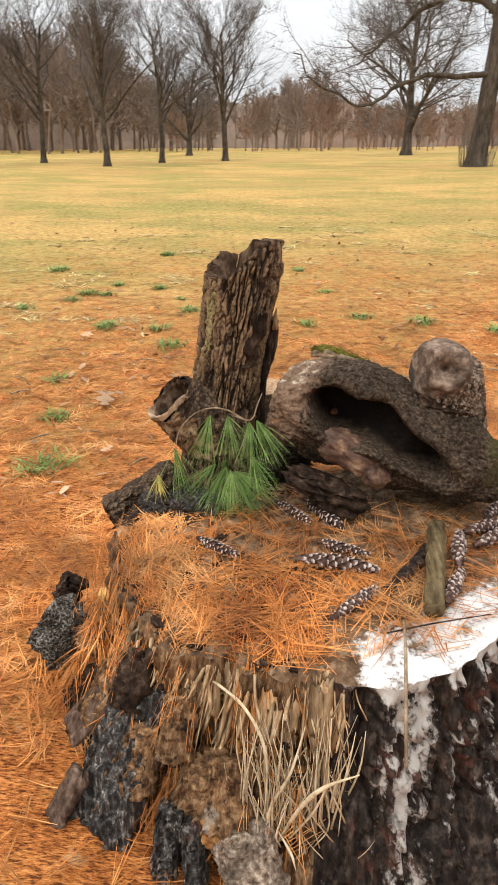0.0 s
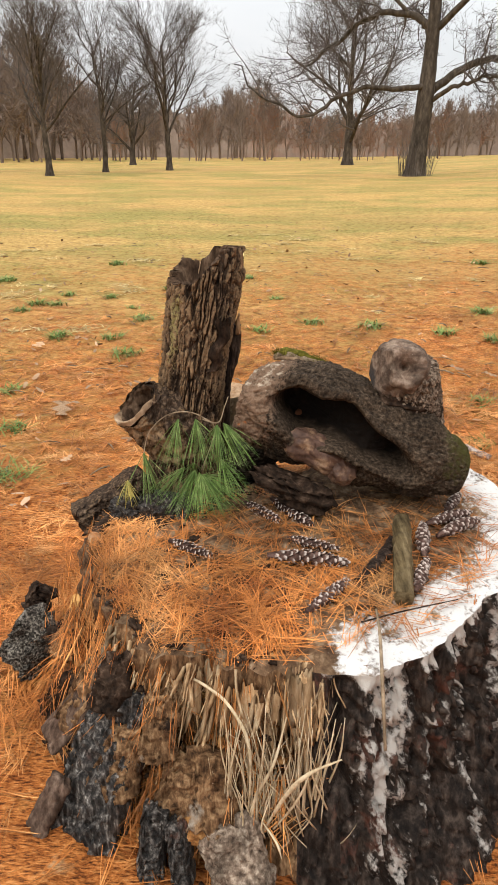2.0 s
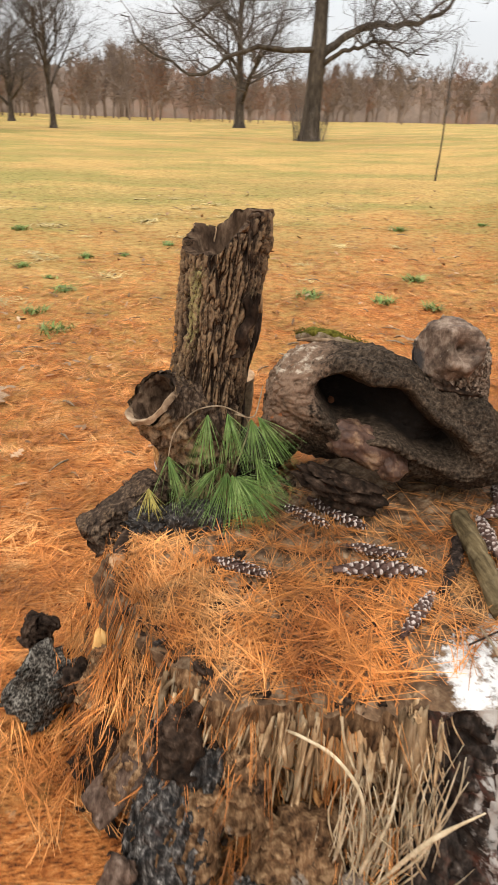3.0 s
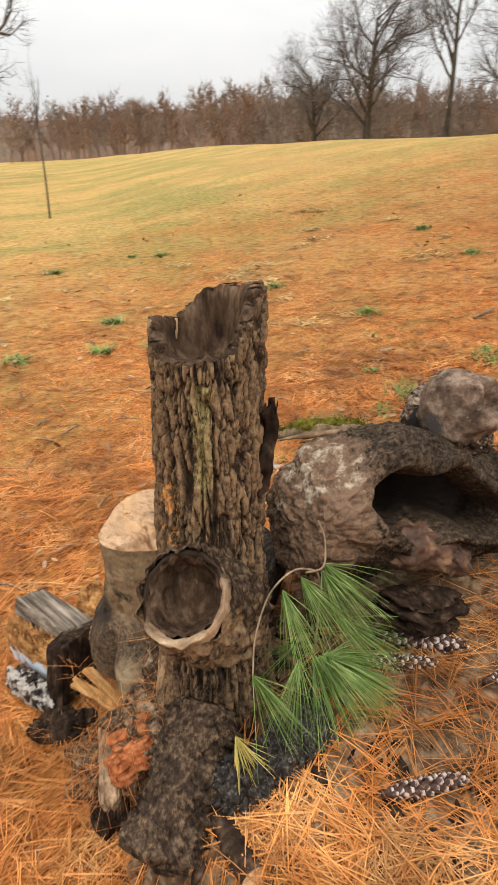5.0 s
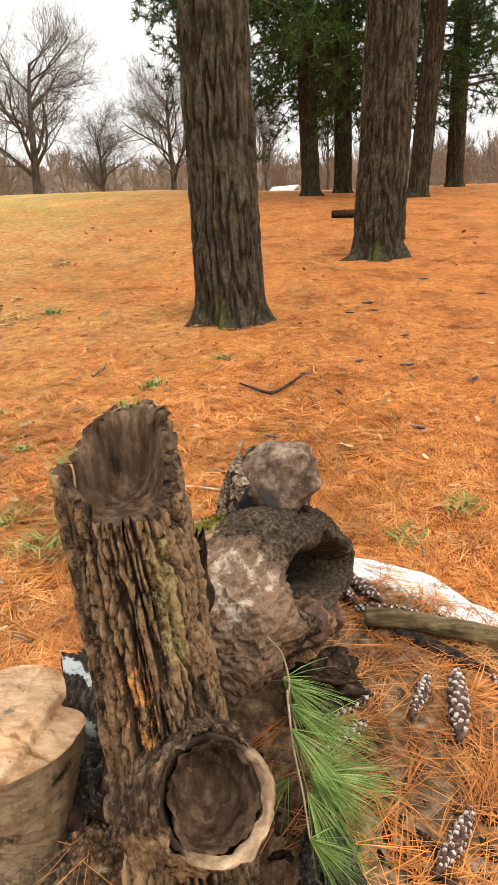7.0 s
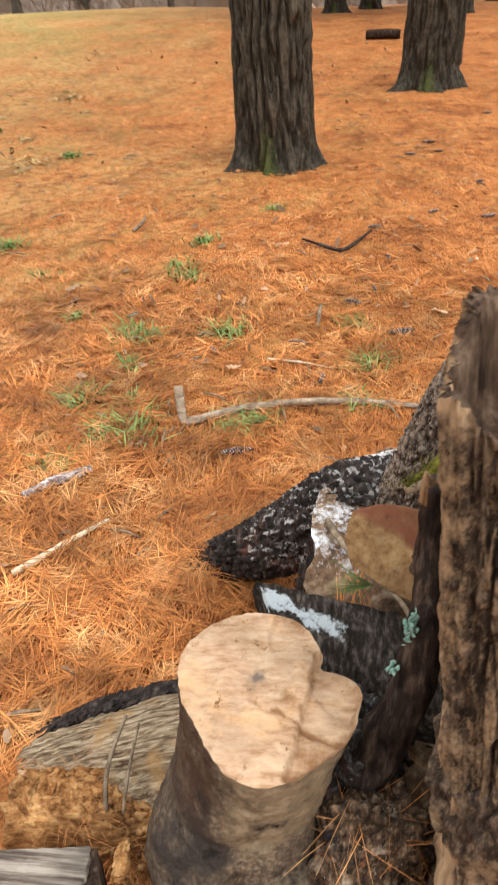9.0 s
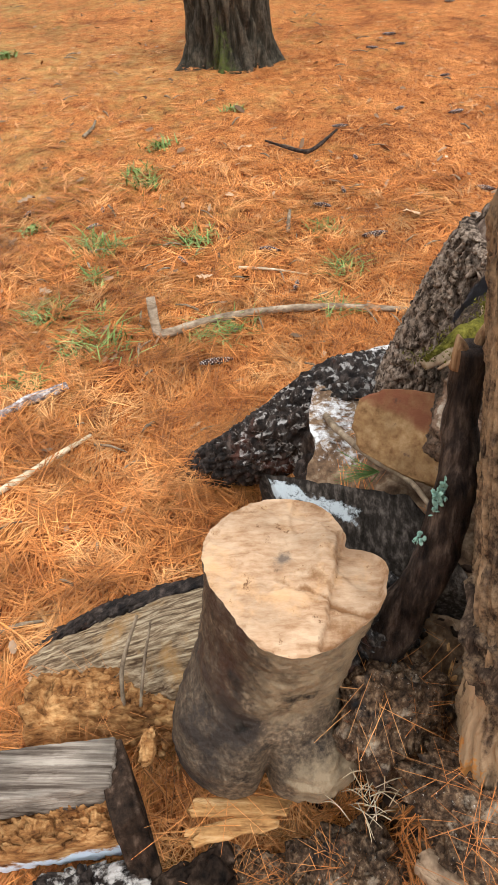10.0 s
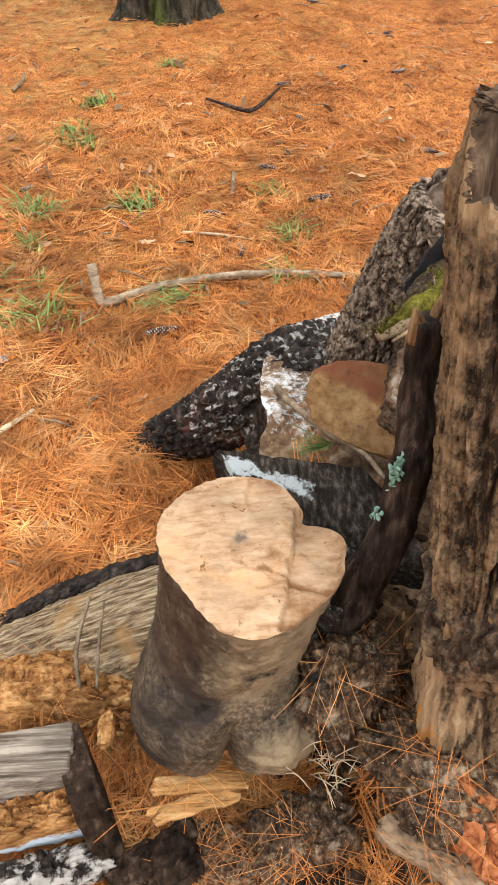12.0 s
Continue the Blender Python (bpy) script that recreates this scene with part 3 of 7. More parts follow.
top_part = put("top_wood", (tp, grid_faces(60, NTH)), TOP_WOOD, "crumbling brown wood, white along the rim", attrs={"paint": paint_top})
bark_part = put("bark", columns(sp, 90, bark_cols), BARK_DARK, "dark furrowed bark with white resin runs", attrs={"paint": paint_side.reshape(90, NTH)[:, bark_cols]})
front_cols = (th >= -142) & (th <= -91)
front_part = put("splintered_front", columns(sp, 90, front_cols), FRONT_WOOD, "torn pale brown wood with upright fibres")
order = np.r_[idx[th >= 75], idx[th <= -141]]
rv = sp.reshape(90, NTH, 3)[:, order]
rot_part = put("rotten_side", (rv.reshape(-1, 3), grid_faces(90, len(order), around=False)), TOP_WOOD, "rotten brown side with needles", attrs={"paint": np.zeros(rv.shape[0] * rv.shape[1])})
under(stump, top_part, bark_part, front_part, rot_part)


def ridge_root(name, path, radii, material, label, seed, sides=60, n=70, furrow_amp=0.012, flat=0.7, along=0.3, attrs=None, cracked=0.8, fine=1.0, grain=(45, 45, 45)):
    c = spline(path, n)
    r = np.interp(np.linspace(0, 1, n), np.linspace(0, 1, len(radii)), radii)
    t, a, b = frames(c)
    ang = np.linspace(0, 2 * np.pi, sides, endpoint=False)
    ring = np.cos(ang)[None, :, None] * a[:, None] * flat + np.sin(ang)[None, :, None] * b[:, None]
    v = c[:, None] + ring * r[:, None, None]
    s = np.linspace(0, 1, n)[:, None] * np.linalg.norm(np.diff(c, axis=0), axis=1).sum()
    q = np.stack([np.cos(ang)[None] * r[:, None], np.sin(ang)[None] * r[:, None], s * along + 0 * ang[None]], -1).reshape(-1, 3)
    v = v.reshape(-1, 3) + ring.reshape(-1, 3) * (furrow_amp * ridged(q * 40 * fine + seed, 3, 0.6) + furrow_amp * 0.6 * fbm(v.reshape(-1, 3) * A(grain) * fine, 3) - cracked * furrow_amp * crease(q * A([24, 24, 60]) * fine + seed, 0.16))[:, None]
    v = v.reshape(n, sides, 3)
    v = np.concatenate([np.repeat(v[:1].mean(1, keepdims=True), sides, 1), v, np.repeat(v[-1:].mean(1, keepdims=True), sides, 1)]).reshape(-1, 3)
    return put(name, (v, grid_faces(n + 2, sides)), material, label, attrs={k: f(v) for k, f in (attrs or {}).items()})


def north_paint(v):
    return (0.47 + 1.0 * fbm(v * (95, 26, 70), 3)) * smooth(0.85, 0.45, v[:, 1]) * smooth(0.02, 0.2, v[:, 2]) - 0.06


root_a = ridge_root("root", [(0.42, 0.16, 0.36), (0.48, 0.30, 0.325), (0.56, 0.48, 0.150), (0.632, 0.655, 0.018), (0.68, 0.76, -0.06)], [0.10, 0.098, 0.074, 0.040, 0.008], BARK_DARK,
                    "black ridged bark with whitish crust", 2, attrs={"paint": north_paint}, sides=120, n=130, furrow_amp=0.009, flat=0.92, cracked=1.6, fine=2.0)
root_b = ridge_root("root", [(0.04, 0.40, 0.19), (0.045, 0.58, 0.120), (0.055, 0.72, 0.060), (0.07, 0.86, 0.005), (0.085, 0.98, -0.05)], [0.10, 0.095, 0.08, 0.05, 0.015], WEATHERED,
                    "bare weathered grey-brown root wood", 5, sides=110, n=90, furrow_amp=0.012, flat=0.75, along=0.03, cracked=0.0, grain=(70, 5, 25))
root_c = ridge_root("root", [(0.10, 0.44, 0.26), (0.125, 0.60, 0.175), (0.125, 0.75, 0.115), (0.12, 0.88, 0.035), (0.11, 0.98, -0.03)], [0.015, 0.015, 0.014, 0.011, 0.004], BARK_DARK,
                    "strip of black bark along the root", 8, n=160, furrow_amp=0.006, flat=0.45, cracked=1.0, fine=2.6)
under(stump, root_a, root_b, root_c)
# upright splinters along the broken front
rng = np.random.RandomState(11)
splinters = []
for k in range(420):
    deg = rng.uniform(-141, -85)
    r0 = rim_at(deg) + rng.uniform(-0.05, 0.012)
    z1 = np.interp(deg, TH_T, TOP_T) + rng.choice([rng.uniform(-0.05, 0.010), rng.uniform(-0.22, 0.0)])
    z0 = z1 - rng.uniform(0.04, 0.15) * rng.choice([0.5, 1.0, 1.2])
    a0 = math.radians(deg)
    d = A([math.cos(a0), math.sin(a0), 0])
    base = A([SC[0], SC[1], 0])
    w = rng.choice([0.0011, 0.0018, 0.003, 0.0055])
    lean = rng.uniform(-0.01, 0.035)
    side = A([-d[1], d[0], 0]) * rng.normal() * 0.014
    p = [base + d * r0 + (0, 0, z1), base + d * (r0 + lean * 0.5 + 0.010) + side * 0.3 + (0, 0, (z0 + z1) / 2), base + d * (r0 + lean + 0.026) + side + (0, 0, z0)]
    splinters.append(tube(p, [w * rng.uniform(0.5, 1), w, w * 0.9, w * rng.uniform(0.2, 0.7)], 4, 7, True, 0.5, k))
for k in range(46):
    # flat upright slats of pale wood that still stand
    deg = rng.uniform(-122, -88)
    a0 = math.radians(deg)
    d, tdir = A([math.cos(a0), math.sin(a0), 0]), A([-math.sin(a0), math.cos(a0), 0])
    r0 = rim_at(deg) + rng.uniform(-0.03, 0.006)
    z1 = np.interp(deg, TH_T, TOP_T) + rng.uniform(-0.05, 0.004)
    ln, wd = rng.uniform(0.05, 0.13), rng.uniform(0.006, 0.017)
    base = A([SC[0], SC[1], 0]) + d * r0
    v, f = chunk((0, 0, 0), (0.0045, wd, ln * 0.5), (0, 0, 0), 0.5, 2.2, k, 14, 12, 0.6)
    v = base + np.outer(v[:, 0], d) + np.outer(v[:, 1] + rng.normal() * 0.1 * v[:, 2], tdir) + np.outer(v[:, 2], (0, 0, 1)) + (0, 0, z1 - ln * 0.5) + np.outer(ln * 0.5 - v[:, 2], d) * rng.uniform(0.02, 0.22)
    splinters.append((v, f))
sp_ob = put("torn_fibre", splinters, FIBRE, "standing splinters of torn wood", shade=False, kind="stuff")
under(stump, sp_ob)

# ---- upright log with a hollow limb stub ----
upright = thing("upright_log", (-0.215, 0.15, 0.385), "upright broken log with furrowed bark and a hollow limb stub", "log")
NU, NV = 230, 360
hz = np.linspace(0, 1, NU)
phi = np.linspace(0, 2 * np.pi, NV, endpoint=False)
dphi = np.degrees(phi)
crest = np.interp(dphi, [0, 30, 60, 90, 115, 135, 160, 180, 225, 262, 285, 315, 360], [0.982, 0.984, 0.975, 0.955, 0.945, 0.952, 0.925, 0.905, 0.897, 0.905, 0.955, 0.985, 0.982])
crest = crest + 0.012 * fbm(np.stack([np.cos(phi) * 2.5, np.sin(phi) * 2.5, 0 * phi], -1), 3, 0.5)
zb = 0.31
zz = zb + (crest - zb) * hz[:, None]
kz = (zz - 0.375) / 0.6
ux = -0.219 + 0.066 * kz
uy = 0.144 + 0.067 * kz
around = (dphi + 180) % 360 - 180
slant = 1 - 0.36 * smooth(0.90, 0.985, zz) * np.exp(-(((around - 32) / 38) ** 2))
rr = 0.0720 - 0.001 * kz + 0.012 * np.exp(-np.clip(kz, 0, 2) * 7) + 0.0 * phi
rr = rr * slant
pos = np.stack([ux + 1.06 * rr * np.cos(phi) + 0.020 * smooth(0.70, 0.96, zz) * np.clip(np.cos(phi), 0, 1), uy + (0.96 - 0.06 * kz) * rr * np.sin(phi), zz], -1).reshape(-1, 3)
q = np.stack([np.cos(phi) * np.ones((NU, 1)), np.sin(phi) * np.ones((NU, 1)), zz * 1.7], -1).reshape(-1, 3)
q = np.c_[q[:, :2], pos[:, 2]] + 0.05 * np.stack([fbm(pos * 22, 2), fbm(pos * 22 + 40, 2), fbm(pos * 10 + 80, 2)], -1)
bare = np.tile(np.exp(-(((dphi - 104) / 50) ** 4)), NU)  # the north side has lost most of its bark
gap = np.maximum(crease(q * (5.4, 5.4, 4.6), 0.14), 0.6 * crease(q * (8, 8, 8) + 3, 0.10)) * (1 - 0.92 * bare) * (0.35 + 0.65 * smooth(0.38, 0.50, pos[:, 2]))
nick = crease(q * (6.5, 6.5, 20.0) + 17, 0.10) * (1 - 0.85 * bare)
plate = perlin(q * (4.6, 4.6, 14.0) + 31)
fine_ridge = ridged(np.c_[q[:, :2] * 12, pos[:, 2] * 15] + 1.2 * fbm(pos * 30, 2)[:, None], 3, 0.65)
shorn = np.tile(np.exp(-(((dphi - 76) / 36) ** 4)), NU)
rad_push = 0.004 - 0.022 * shorn - 0.006 * bare * kz.ravel() - 0.018 * gap - 0.007 * nick * (1 - gap) + 0.006 * plate + (1 - 0.8 * bare) * (0.0028 * fine_ridge + 0.0040 * fbm(pos * (120, 120, 60), 3, 0.65)) + bare * (0.006 * ridged(np.c_[q[:, :2] * 9, pos[:, 2] * 5], 3, 0.6) - 0.006 * crease(np.c_[q[:, :2] * 6, pos[:, 2] * 4] + 9, 0.10))
# weathering of the plates together with crack shade, both as one tone
worn_lit_u = (0.62 * (1 - gap) * (1 - 0.4 * nick) + 0.25 * plate + 0.16 * fine_ridge) * (1 - 0.30 * bare) + bare * (0.30 * fbm(pos * (70, 70, 9), 3) + 0.20 * fbm(pos * 16, 2))
o = np.stack([np.cos(phi) * np.ones((NU, 1)), np.sin(phi) * np.ones((NU, 1)), np.zeros((NU, NV))], -1).reshape(-1, 3)
pos = pos + o * rad_push[:, None]
outer = pos.reshape(NU, NV, 3)
# the broken, bowl-shaped top: the wall goes over and down inside
inner = []
axis_top = A([-0.152, 0.212])
shorn_ring = 1 - 0.45 * shorn[:NV]
lean_ring = np.stack([axis_top[0] + 0.076 * slant[-1] * shorn_ring * np.cos(phi), axis_top[1] + 0.068 * slant[-1] * shorn_ring * np.sin(phi)], -1)
wide = perlin(np.stack([np.cos(phi) * 2, np.sin(phi) * 2, 0 * phi + 3], -1))
for k, (f, drop) in enumerate(((0.99, 0.0), (0.95, -0.003), (0.88, 0.0), (0.80, 0.12), (0.74, 0.45), (0.66, 0.75), (0.52, 0.92), (0.35, 1.0), (0.18, 1.03), (0.0, 1.05))):
    ring = outer[-1].copy()
    mixk = smooth(1.0, 0.85, f)
    xy = axis_top + (ring[:, :2] - axis_top) * f
    ring[:, :2] = xy * (1 - mixk) + (axis_top + (lean_ring - axis_top) * f * (1 + 0.12 * wide[:, None])) * mixk
    floor_z = 0.888
    ring[:, 2] = ring[:, 2] + (floor_z - ring[:, 2]) * drop
    ring[:, 2] += 0.006 * fbm(np.c_[ring[:, :2] * 45, np.full(NV, k * 0.3)], 3)
    inner.append(ring)
NI = len(inner)
allv = np.concatenate([outer, A(inner)])
flat_v = allv.reshape(-1, 3)
ph_all = np.tile(dphi, NU + NI)
zz_all = flat_v[:, 2]
lich = np.exp(-(((ph_all - 230) / 17) ** 2)) * smooth(0.66, 0.76, zz_all) * (1 - smooth(0.86, 0.90, zz_all)) * 0.34 + 0.54 * np.exp(-(((ph_all - 222) / 45) ** 2))
pale = 0.45 * np.exp(-(((ph_all - 130) / 42) ** 2)) * (1 - smooth(0.42, 0.6, zz_all)) + 0.60 * np.exp(-(((ph_all - 105) / 46) ** 2)) * (0.95 + 0.20 * smooth(0.58, 0.40, zz_all))
streak = fbm(flat_v * (60, 60, 7) + 5, 3)
pale = pale + 0.9 * streak * np.exp(-(((ph_all - 112) / 50) ** 4)) * smooth(0.66, 0.46, zz_all) + 0.55 * smooth(0.925, 0.955, zz_all) * np.exp(-(((ph_all - 100) / 45) ** 4))
orange = 0.80 * np.exp(-(((ph_all - 186) / 36) ** 2)) * smooth(0.48, 0.54, zz_all) * (1 - smooth(0.72, 0.82, zz_all)) + (0.75 + 0.7 * streak) * np.exp(-(((ph_all - 125) / 52) ** 4)) * smooth(0.455, 0.385, zz_all)
trunk_ob = put("trunk", (flat_v[: (NU) * NV], grid_faces(NU, NV)), LOG_BARK, "deeply furrowed brown bark", attrs={"lichen": lich[: NU * NV], "pale": pale[: NU * NV], "orange": orange[: NU * NV], "worn_lit": worn_lit_u})
brk_ob = put("broken_top", (allv[NU - 1 :].reshape(-1, 3), grid_faces(NI + 1, NV)), BREAK, "jagged bowl-shaped rotten break")
# limb stub
s0, s1 = A([-0.205, 0.160, 0.515]), A([-0.318, 0.083, 0.628])
ax = unit(s1 - s0)
sa = unit(np.cross(ax, (0, 0, 1)))
sb = np.cross(sa, ax)
NS = 96
ang = np.linspace(0, 2 * np.pi, NS, endpoint=False)
prof = [(0.0, 0.092), (0.3, 0.085), (0.55, 0.077), (0.75, 0.066), (0.9, 0.062), (0.97, 0.060)]
lip = [(0.94, 0.0605), (0.985, 0.060), (1.005, 0.0575), (1.005, 0.0545), (0.98, 0.0505), (0.93, 0.0475)]
cave = [(0.965, 0.0500), (0.93, 0.047), (0.85, 0.044), (0.7, 0.038), (0.6, 0.025), (0.57, 0.0)]


def stub_rings(rows, amp, freq):
    v = A([[s0 + (s1 - s0) * k + (np.cos(w) * sa + np.sin(w) * sb * 1.05) * r for w in ang] for k, r in rows])
    fv = v.reshape(-1, 3)
    d = unit(fv - (s0 + np.outer((fv - s0) @ ax, ax)))
    fv = fv + d * (amp * fbm(fv * freq, 4, 0.6))[:, None]
    return fv, grid_faces(len(rows), NS)


fine = lambda rows, n: [(np.interp(t, np.linspace(0, 1, len(rows)), [a for a, _ in rows]), np.interp(t, np.linspace(0, 1, len(rows)), [b for _, b in rows])) for t in np.linspace(0, 1, n)]
sv, sf = stub_rings(fine(prof, 60), 0.016, 45)
stub_ob = put("limb_stub", (sv, sf), LOG_BARK, "limb stub in dark bark", attrs={"lichen": 0 * sv[:, 0], "pale": 0.5 * smooth(-0.2, 0.5, -(sv - s1) @ sb / 0.06) * smooth(-0.33, -0.25, -sv[:, 0] * 0 - 0.2), "orange": 0 * sv[:, 0], "worn_lit": 0.45 + 0.6 * fbm(sv * 40, 2)})
lv, lf = stub_rings(fine(lip, 18), 0.005, 60)
# the pale callus is thick below and thin above
low_side = smooth(0.25, -0.55, ((lv - s1) @ (0.8 * sb + 0.55 * sa)) / 0.06)
lv = lv + unit(lv - s1) * (0.003 * low_side * (1 + 1.5 * fbm(lv * 25 + 2, 2)))[:, None] + ax * (0.010 * low_side - 0.016 * (1 - low_side) + 0.006 * fbm(lv * 22, 3) + 0.003 * fbm(lv * 70, 3))[:, None]
lip_ob = put("callus_rim", (lv, lf), CALLUS, "rounded callus rim, pale below and dark above", attrs={"bark": 0.95 * (1 - low_side)})
cv, cf = stub_rings(fine(cave, 26), 0.008, 50)
cave_ob = put("hollow", (cv, cf), BREAK, "dark rotten hollow")
# a flap of bark that stands off on the far side
flap = []
for k in range(30):
    z = 0.70 + 0.12 * k / 29
    w0 = radians(292 + 6 * math.sin(k * 0.4))
    for m in range(8):
        w = w0 + radians(26) * m / 7
        r = 0.074 + 0.010 * math.sin(math.pi * m / 7) + 0.010 * (k / 29)
        flap.append((-0.192 + 0.03 * (k / 29) + r * math.cos(w), 0.165 + 0.02 * (k / 29) + r * math.sin(w), z + 0.012 * math.sin(m * 1.9) * (k > 26)))
fl = A(flap)
fl += 0.006 * np.stack([fbm(fl * 40, 3), fbm(fl * 40 + 9, 3), 0 * fl[:, 0]], -1)
fl += A([0.018, 0.018, 0])
back = fl + (A([-0.165, 0.19, 0.7]) - fl) * A([0.1, 0.1, 0])
both = np.concatenate([fl.reshape(30, 8, 3), back.reshape(30, 8, 3)[:, ::-1]], 1)
flap_ob = put("bark_flap", (both.reshape(-1, 3), grid_faces(30, 16)), ROTTEN, "loose strip of dark bark")
under(upright, trunk_ob, brk_ob, stub_ob, lip_ob, cave_ob, flap_ob)

for q_ in (lip_ob, cave_ob):
    q_.parent, q_.matrix_parent_inverse = stub_ob, Matrix.Identity(4)

# ---- hollow log ----
hollow = thing("hollow_log", (0.2, 0.03, 0.45), "lying log with a wide dark hollow and mossy end", "log")
HU, HV = 240, 260
us = np.r_[np.linspace(0, 0.05, 70), np.linspace(0.05, 1, HU - 69)[1:]]
la, lb = A([-0.068, 0.148, 0.620]), A([0.478, -0.02, 0.500])
center = spline([la, (0.10, 0.10, 0.61), (0.24, 0.055, 0.57), (0.38, 0.015, 0.525), lb], 400)
center = np.stack([np.interp(us, np.linspace(0, 1, 400), center[:, k]) for k in range(3)], -1)
hr = np.interp(us, [0, 0.03, 0.1, 0.25, 0.45, 0.6, 0.75, 0.88, 0.95, 0.985, 1], [0.0, 0.085, 0.108, 0.122, 0.120, 0.108, 0.090, 0.069, 0.055, 0.038, 0.0])
hax = unit(lb - la)
hs_ = unit(np.cross(hax, (0, 0, 1)))  # towards the south
hu_ = np.cross(hs_, hax)
psi = np.linspace(0, 2 * np.pi, HV, endpoint=False)  # 0 = south, 90 = up
ringd = np.cos(psi)[None, :, None] * hs_ + np.sin(psi)[None, :, None] * hu_
U2, P2 = np.meshgrid(us, (np.degrees(psi) + 180) % 360 - 180, indexing="ij")
# the hollow: a slanting oval, deepest at its western end
sway = 5 * np.sin(U2 * 17) + 3 * np.sin(U2 * 31 + 1)
du, dp = (U2 - 0.43) / 0.30, (P2 - (21 - 34 * (U2 - 0.2)) - sway) / (29 + 5 * np.sin(U2 * 9))
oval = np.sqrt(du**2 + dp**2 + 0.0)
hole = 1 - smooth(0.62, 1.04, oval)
deep = 0.070 + 0.085 * np.exp(-(((U2 - 0.28) / 0.13) ** 2)) + 0.018 * np.exp(-(((U2 - 0.64) / 0.06) ** 2))
lipb = (0.016 + 0.014 * smooth(0, 25, P2 - 40)) * np.exp(-(((oval - 1.18) / 0.24) ** 2))
base_r = hr[:, None] * (1 + 0.05 * np.cos(np.radians(P2 - 90) * 2))
fv = (center[:, None] + ringd * base_r[..., None]).reshape(-1, 3)
amp = smooth(0.0, 0.04, us)[:, None] * smooth(1.0, 0.97, us)[:, None]
rough_h = (0.020 * fbm(fv * 9 + 4, 3) + 0.007 * fbm(fv * 24 + 1, 3) - 0.0016 * crease(fv * (95, 95, 120) + 0.8 * fbm(fv * 40, 2)[:, None], 0.2) + 0.0040 * fbm(fv * 120, 3, 0.7) - 0.004 * crease(np.c_[fv @ hax * 26, fv @ hs_ * 75, fv @ hu_ * 75] + 0.7 * fbm(fv * 30, 2)[:, None], 0.15)).reshape(HU, HV)
final_r = base_r + amp * (rough_h + lipb)
into = -(hs_ * math.cos(radians(6)) + hu_ * math.sin(radians(6)))
fv = (center[:, None] + ringd * final_r[..., None] + into * (amp * hole * deep)[..., None] - hax * (amp * hole * deep * 0.36 * smooth(0.55, 0.25, U2))[..., None]).reshape(-1, 3)
fv = fv + (hole.ravel() * 0.010 * fbm(fv * 30 + 6, 3))[:, None] * into
west = smooth(0.24, 0.10, U2).ravel()
crev = np.maximum(crease(fv * (16, 16, 30) + 0.7 * fbm(fv * 18, 3)[:, None], 0.16), 0.7 * crease(fv * (34, 34, 60) + 0.6 * fbm(fv * 30, 2)[:, None], 0.14)) * west
fv = fv + (west * (0.012 * fbm(fv * 14 + 2, 4, 0.6) + 0.003 * fbm(fv * 70, 3, 0.7) - 0.003 * crev - 0.002 * crease(fv * (40, 40, 40) + 0.5 * fbm(fv * 30, 2)[:, None], 0.22)))[:, None] * unit(ringd.repeat(HU, 0) * smooth(0.0, 0.09, U2)[..., None] - hax * (1 - smooth(0.0, 0.09, U2))[..., None]).reshape(-1, 3)
under_side = smooth(-20, -70, P2).ravel()
h_pale = west * 0.8 * (1 - 0.3 * under_side)
h_white = smooth(0.28, 0.10, U2).ravel() * 0.88 * smooth(-10, 50, P2).ravel()
h_moss = (0.62 * smooth(0.72, 0.9, U2) * smooth(-60, 30, P2) + 0.30 * smooth(40, 90, P2) * smooth(0.2, 0.5, U2)).ravel()
# shade painted into the hollow and, fainter, into the cracks of the west end
body_ob = put("body", (fv, grid_faces(HU, HV)), HOLLOW_BARK, "dark finely cracked bark, pale at the broken end", attrs={"pale": h_pale, "white": h_white, "moss": h_moss, "recess_shade": 0.95 * (1 - smooth(0.55, 1.0, oval)).ravel() + 0.35 * crev})


def lump(place, size, turn, seed, nu=30, nv=40, rough=0.12):
    return chunk(place, size, turn, rough, 1.6, seed, nu, nv)


burl_ob = put("burl", [lump((0.100, 0.010, 0.552), (0.062, 0.040, 0.040), (0, 20, 5), 1, 44, 60, 0.35), lump((0.140, -0.008, 0.530), (0.070, 0.036, 0.034), (0, 34, -6), 2, 44, 60, 0.40), lump((0.178, -0.026, 0.506), (0.036, 0.030, 0.030), (0, 36, -10), 5, 44, 60, 0.35)], BURL, "smooth swollen brown burl")
under_ob = put("bark_shelf", chunk((0.05, -0.025, 0.47), (0.07, 0.042, 0.022), (10, 25, 20), 0.35, 2.2, 3, 50, 70, 0.4, 0.4), ROTTEN, "ragged rotten bark under the log")
under_b = put("bark_shelf", chunk((0.10, -0.035, 0.445), (0.055, 0.032, 0.034), (0, 10, -20), 0.35, 2.2, 4, 50, 70, 0.4, 0.4), ROTTEN, "ragged rotten bark under the log")
ev, ef = chunk((0, 0, 0), (0.062, 0.128, 0.040), (0, 0, 0), 0.14, 1.6, 6, 70, 110, square=0.25)
ev[:, 2] = np.clip(ev[:, 2], -0.014, 0.014)
ev[:, 2] += 0.003 * fbm(ev * 30, 3) + 0.0012 * fbm(ev * (30, 160, 30), 2)
e_red = 0.75 * smooth(-0.005, 0.03, -ev[:, 0] + 0.03 * fbm(ev * 14, 3))
ev = ev @ np.array(Euler((0, radians(52), radians(153))).to_matrix()).T + A([0.085, 0.203, 0.545])
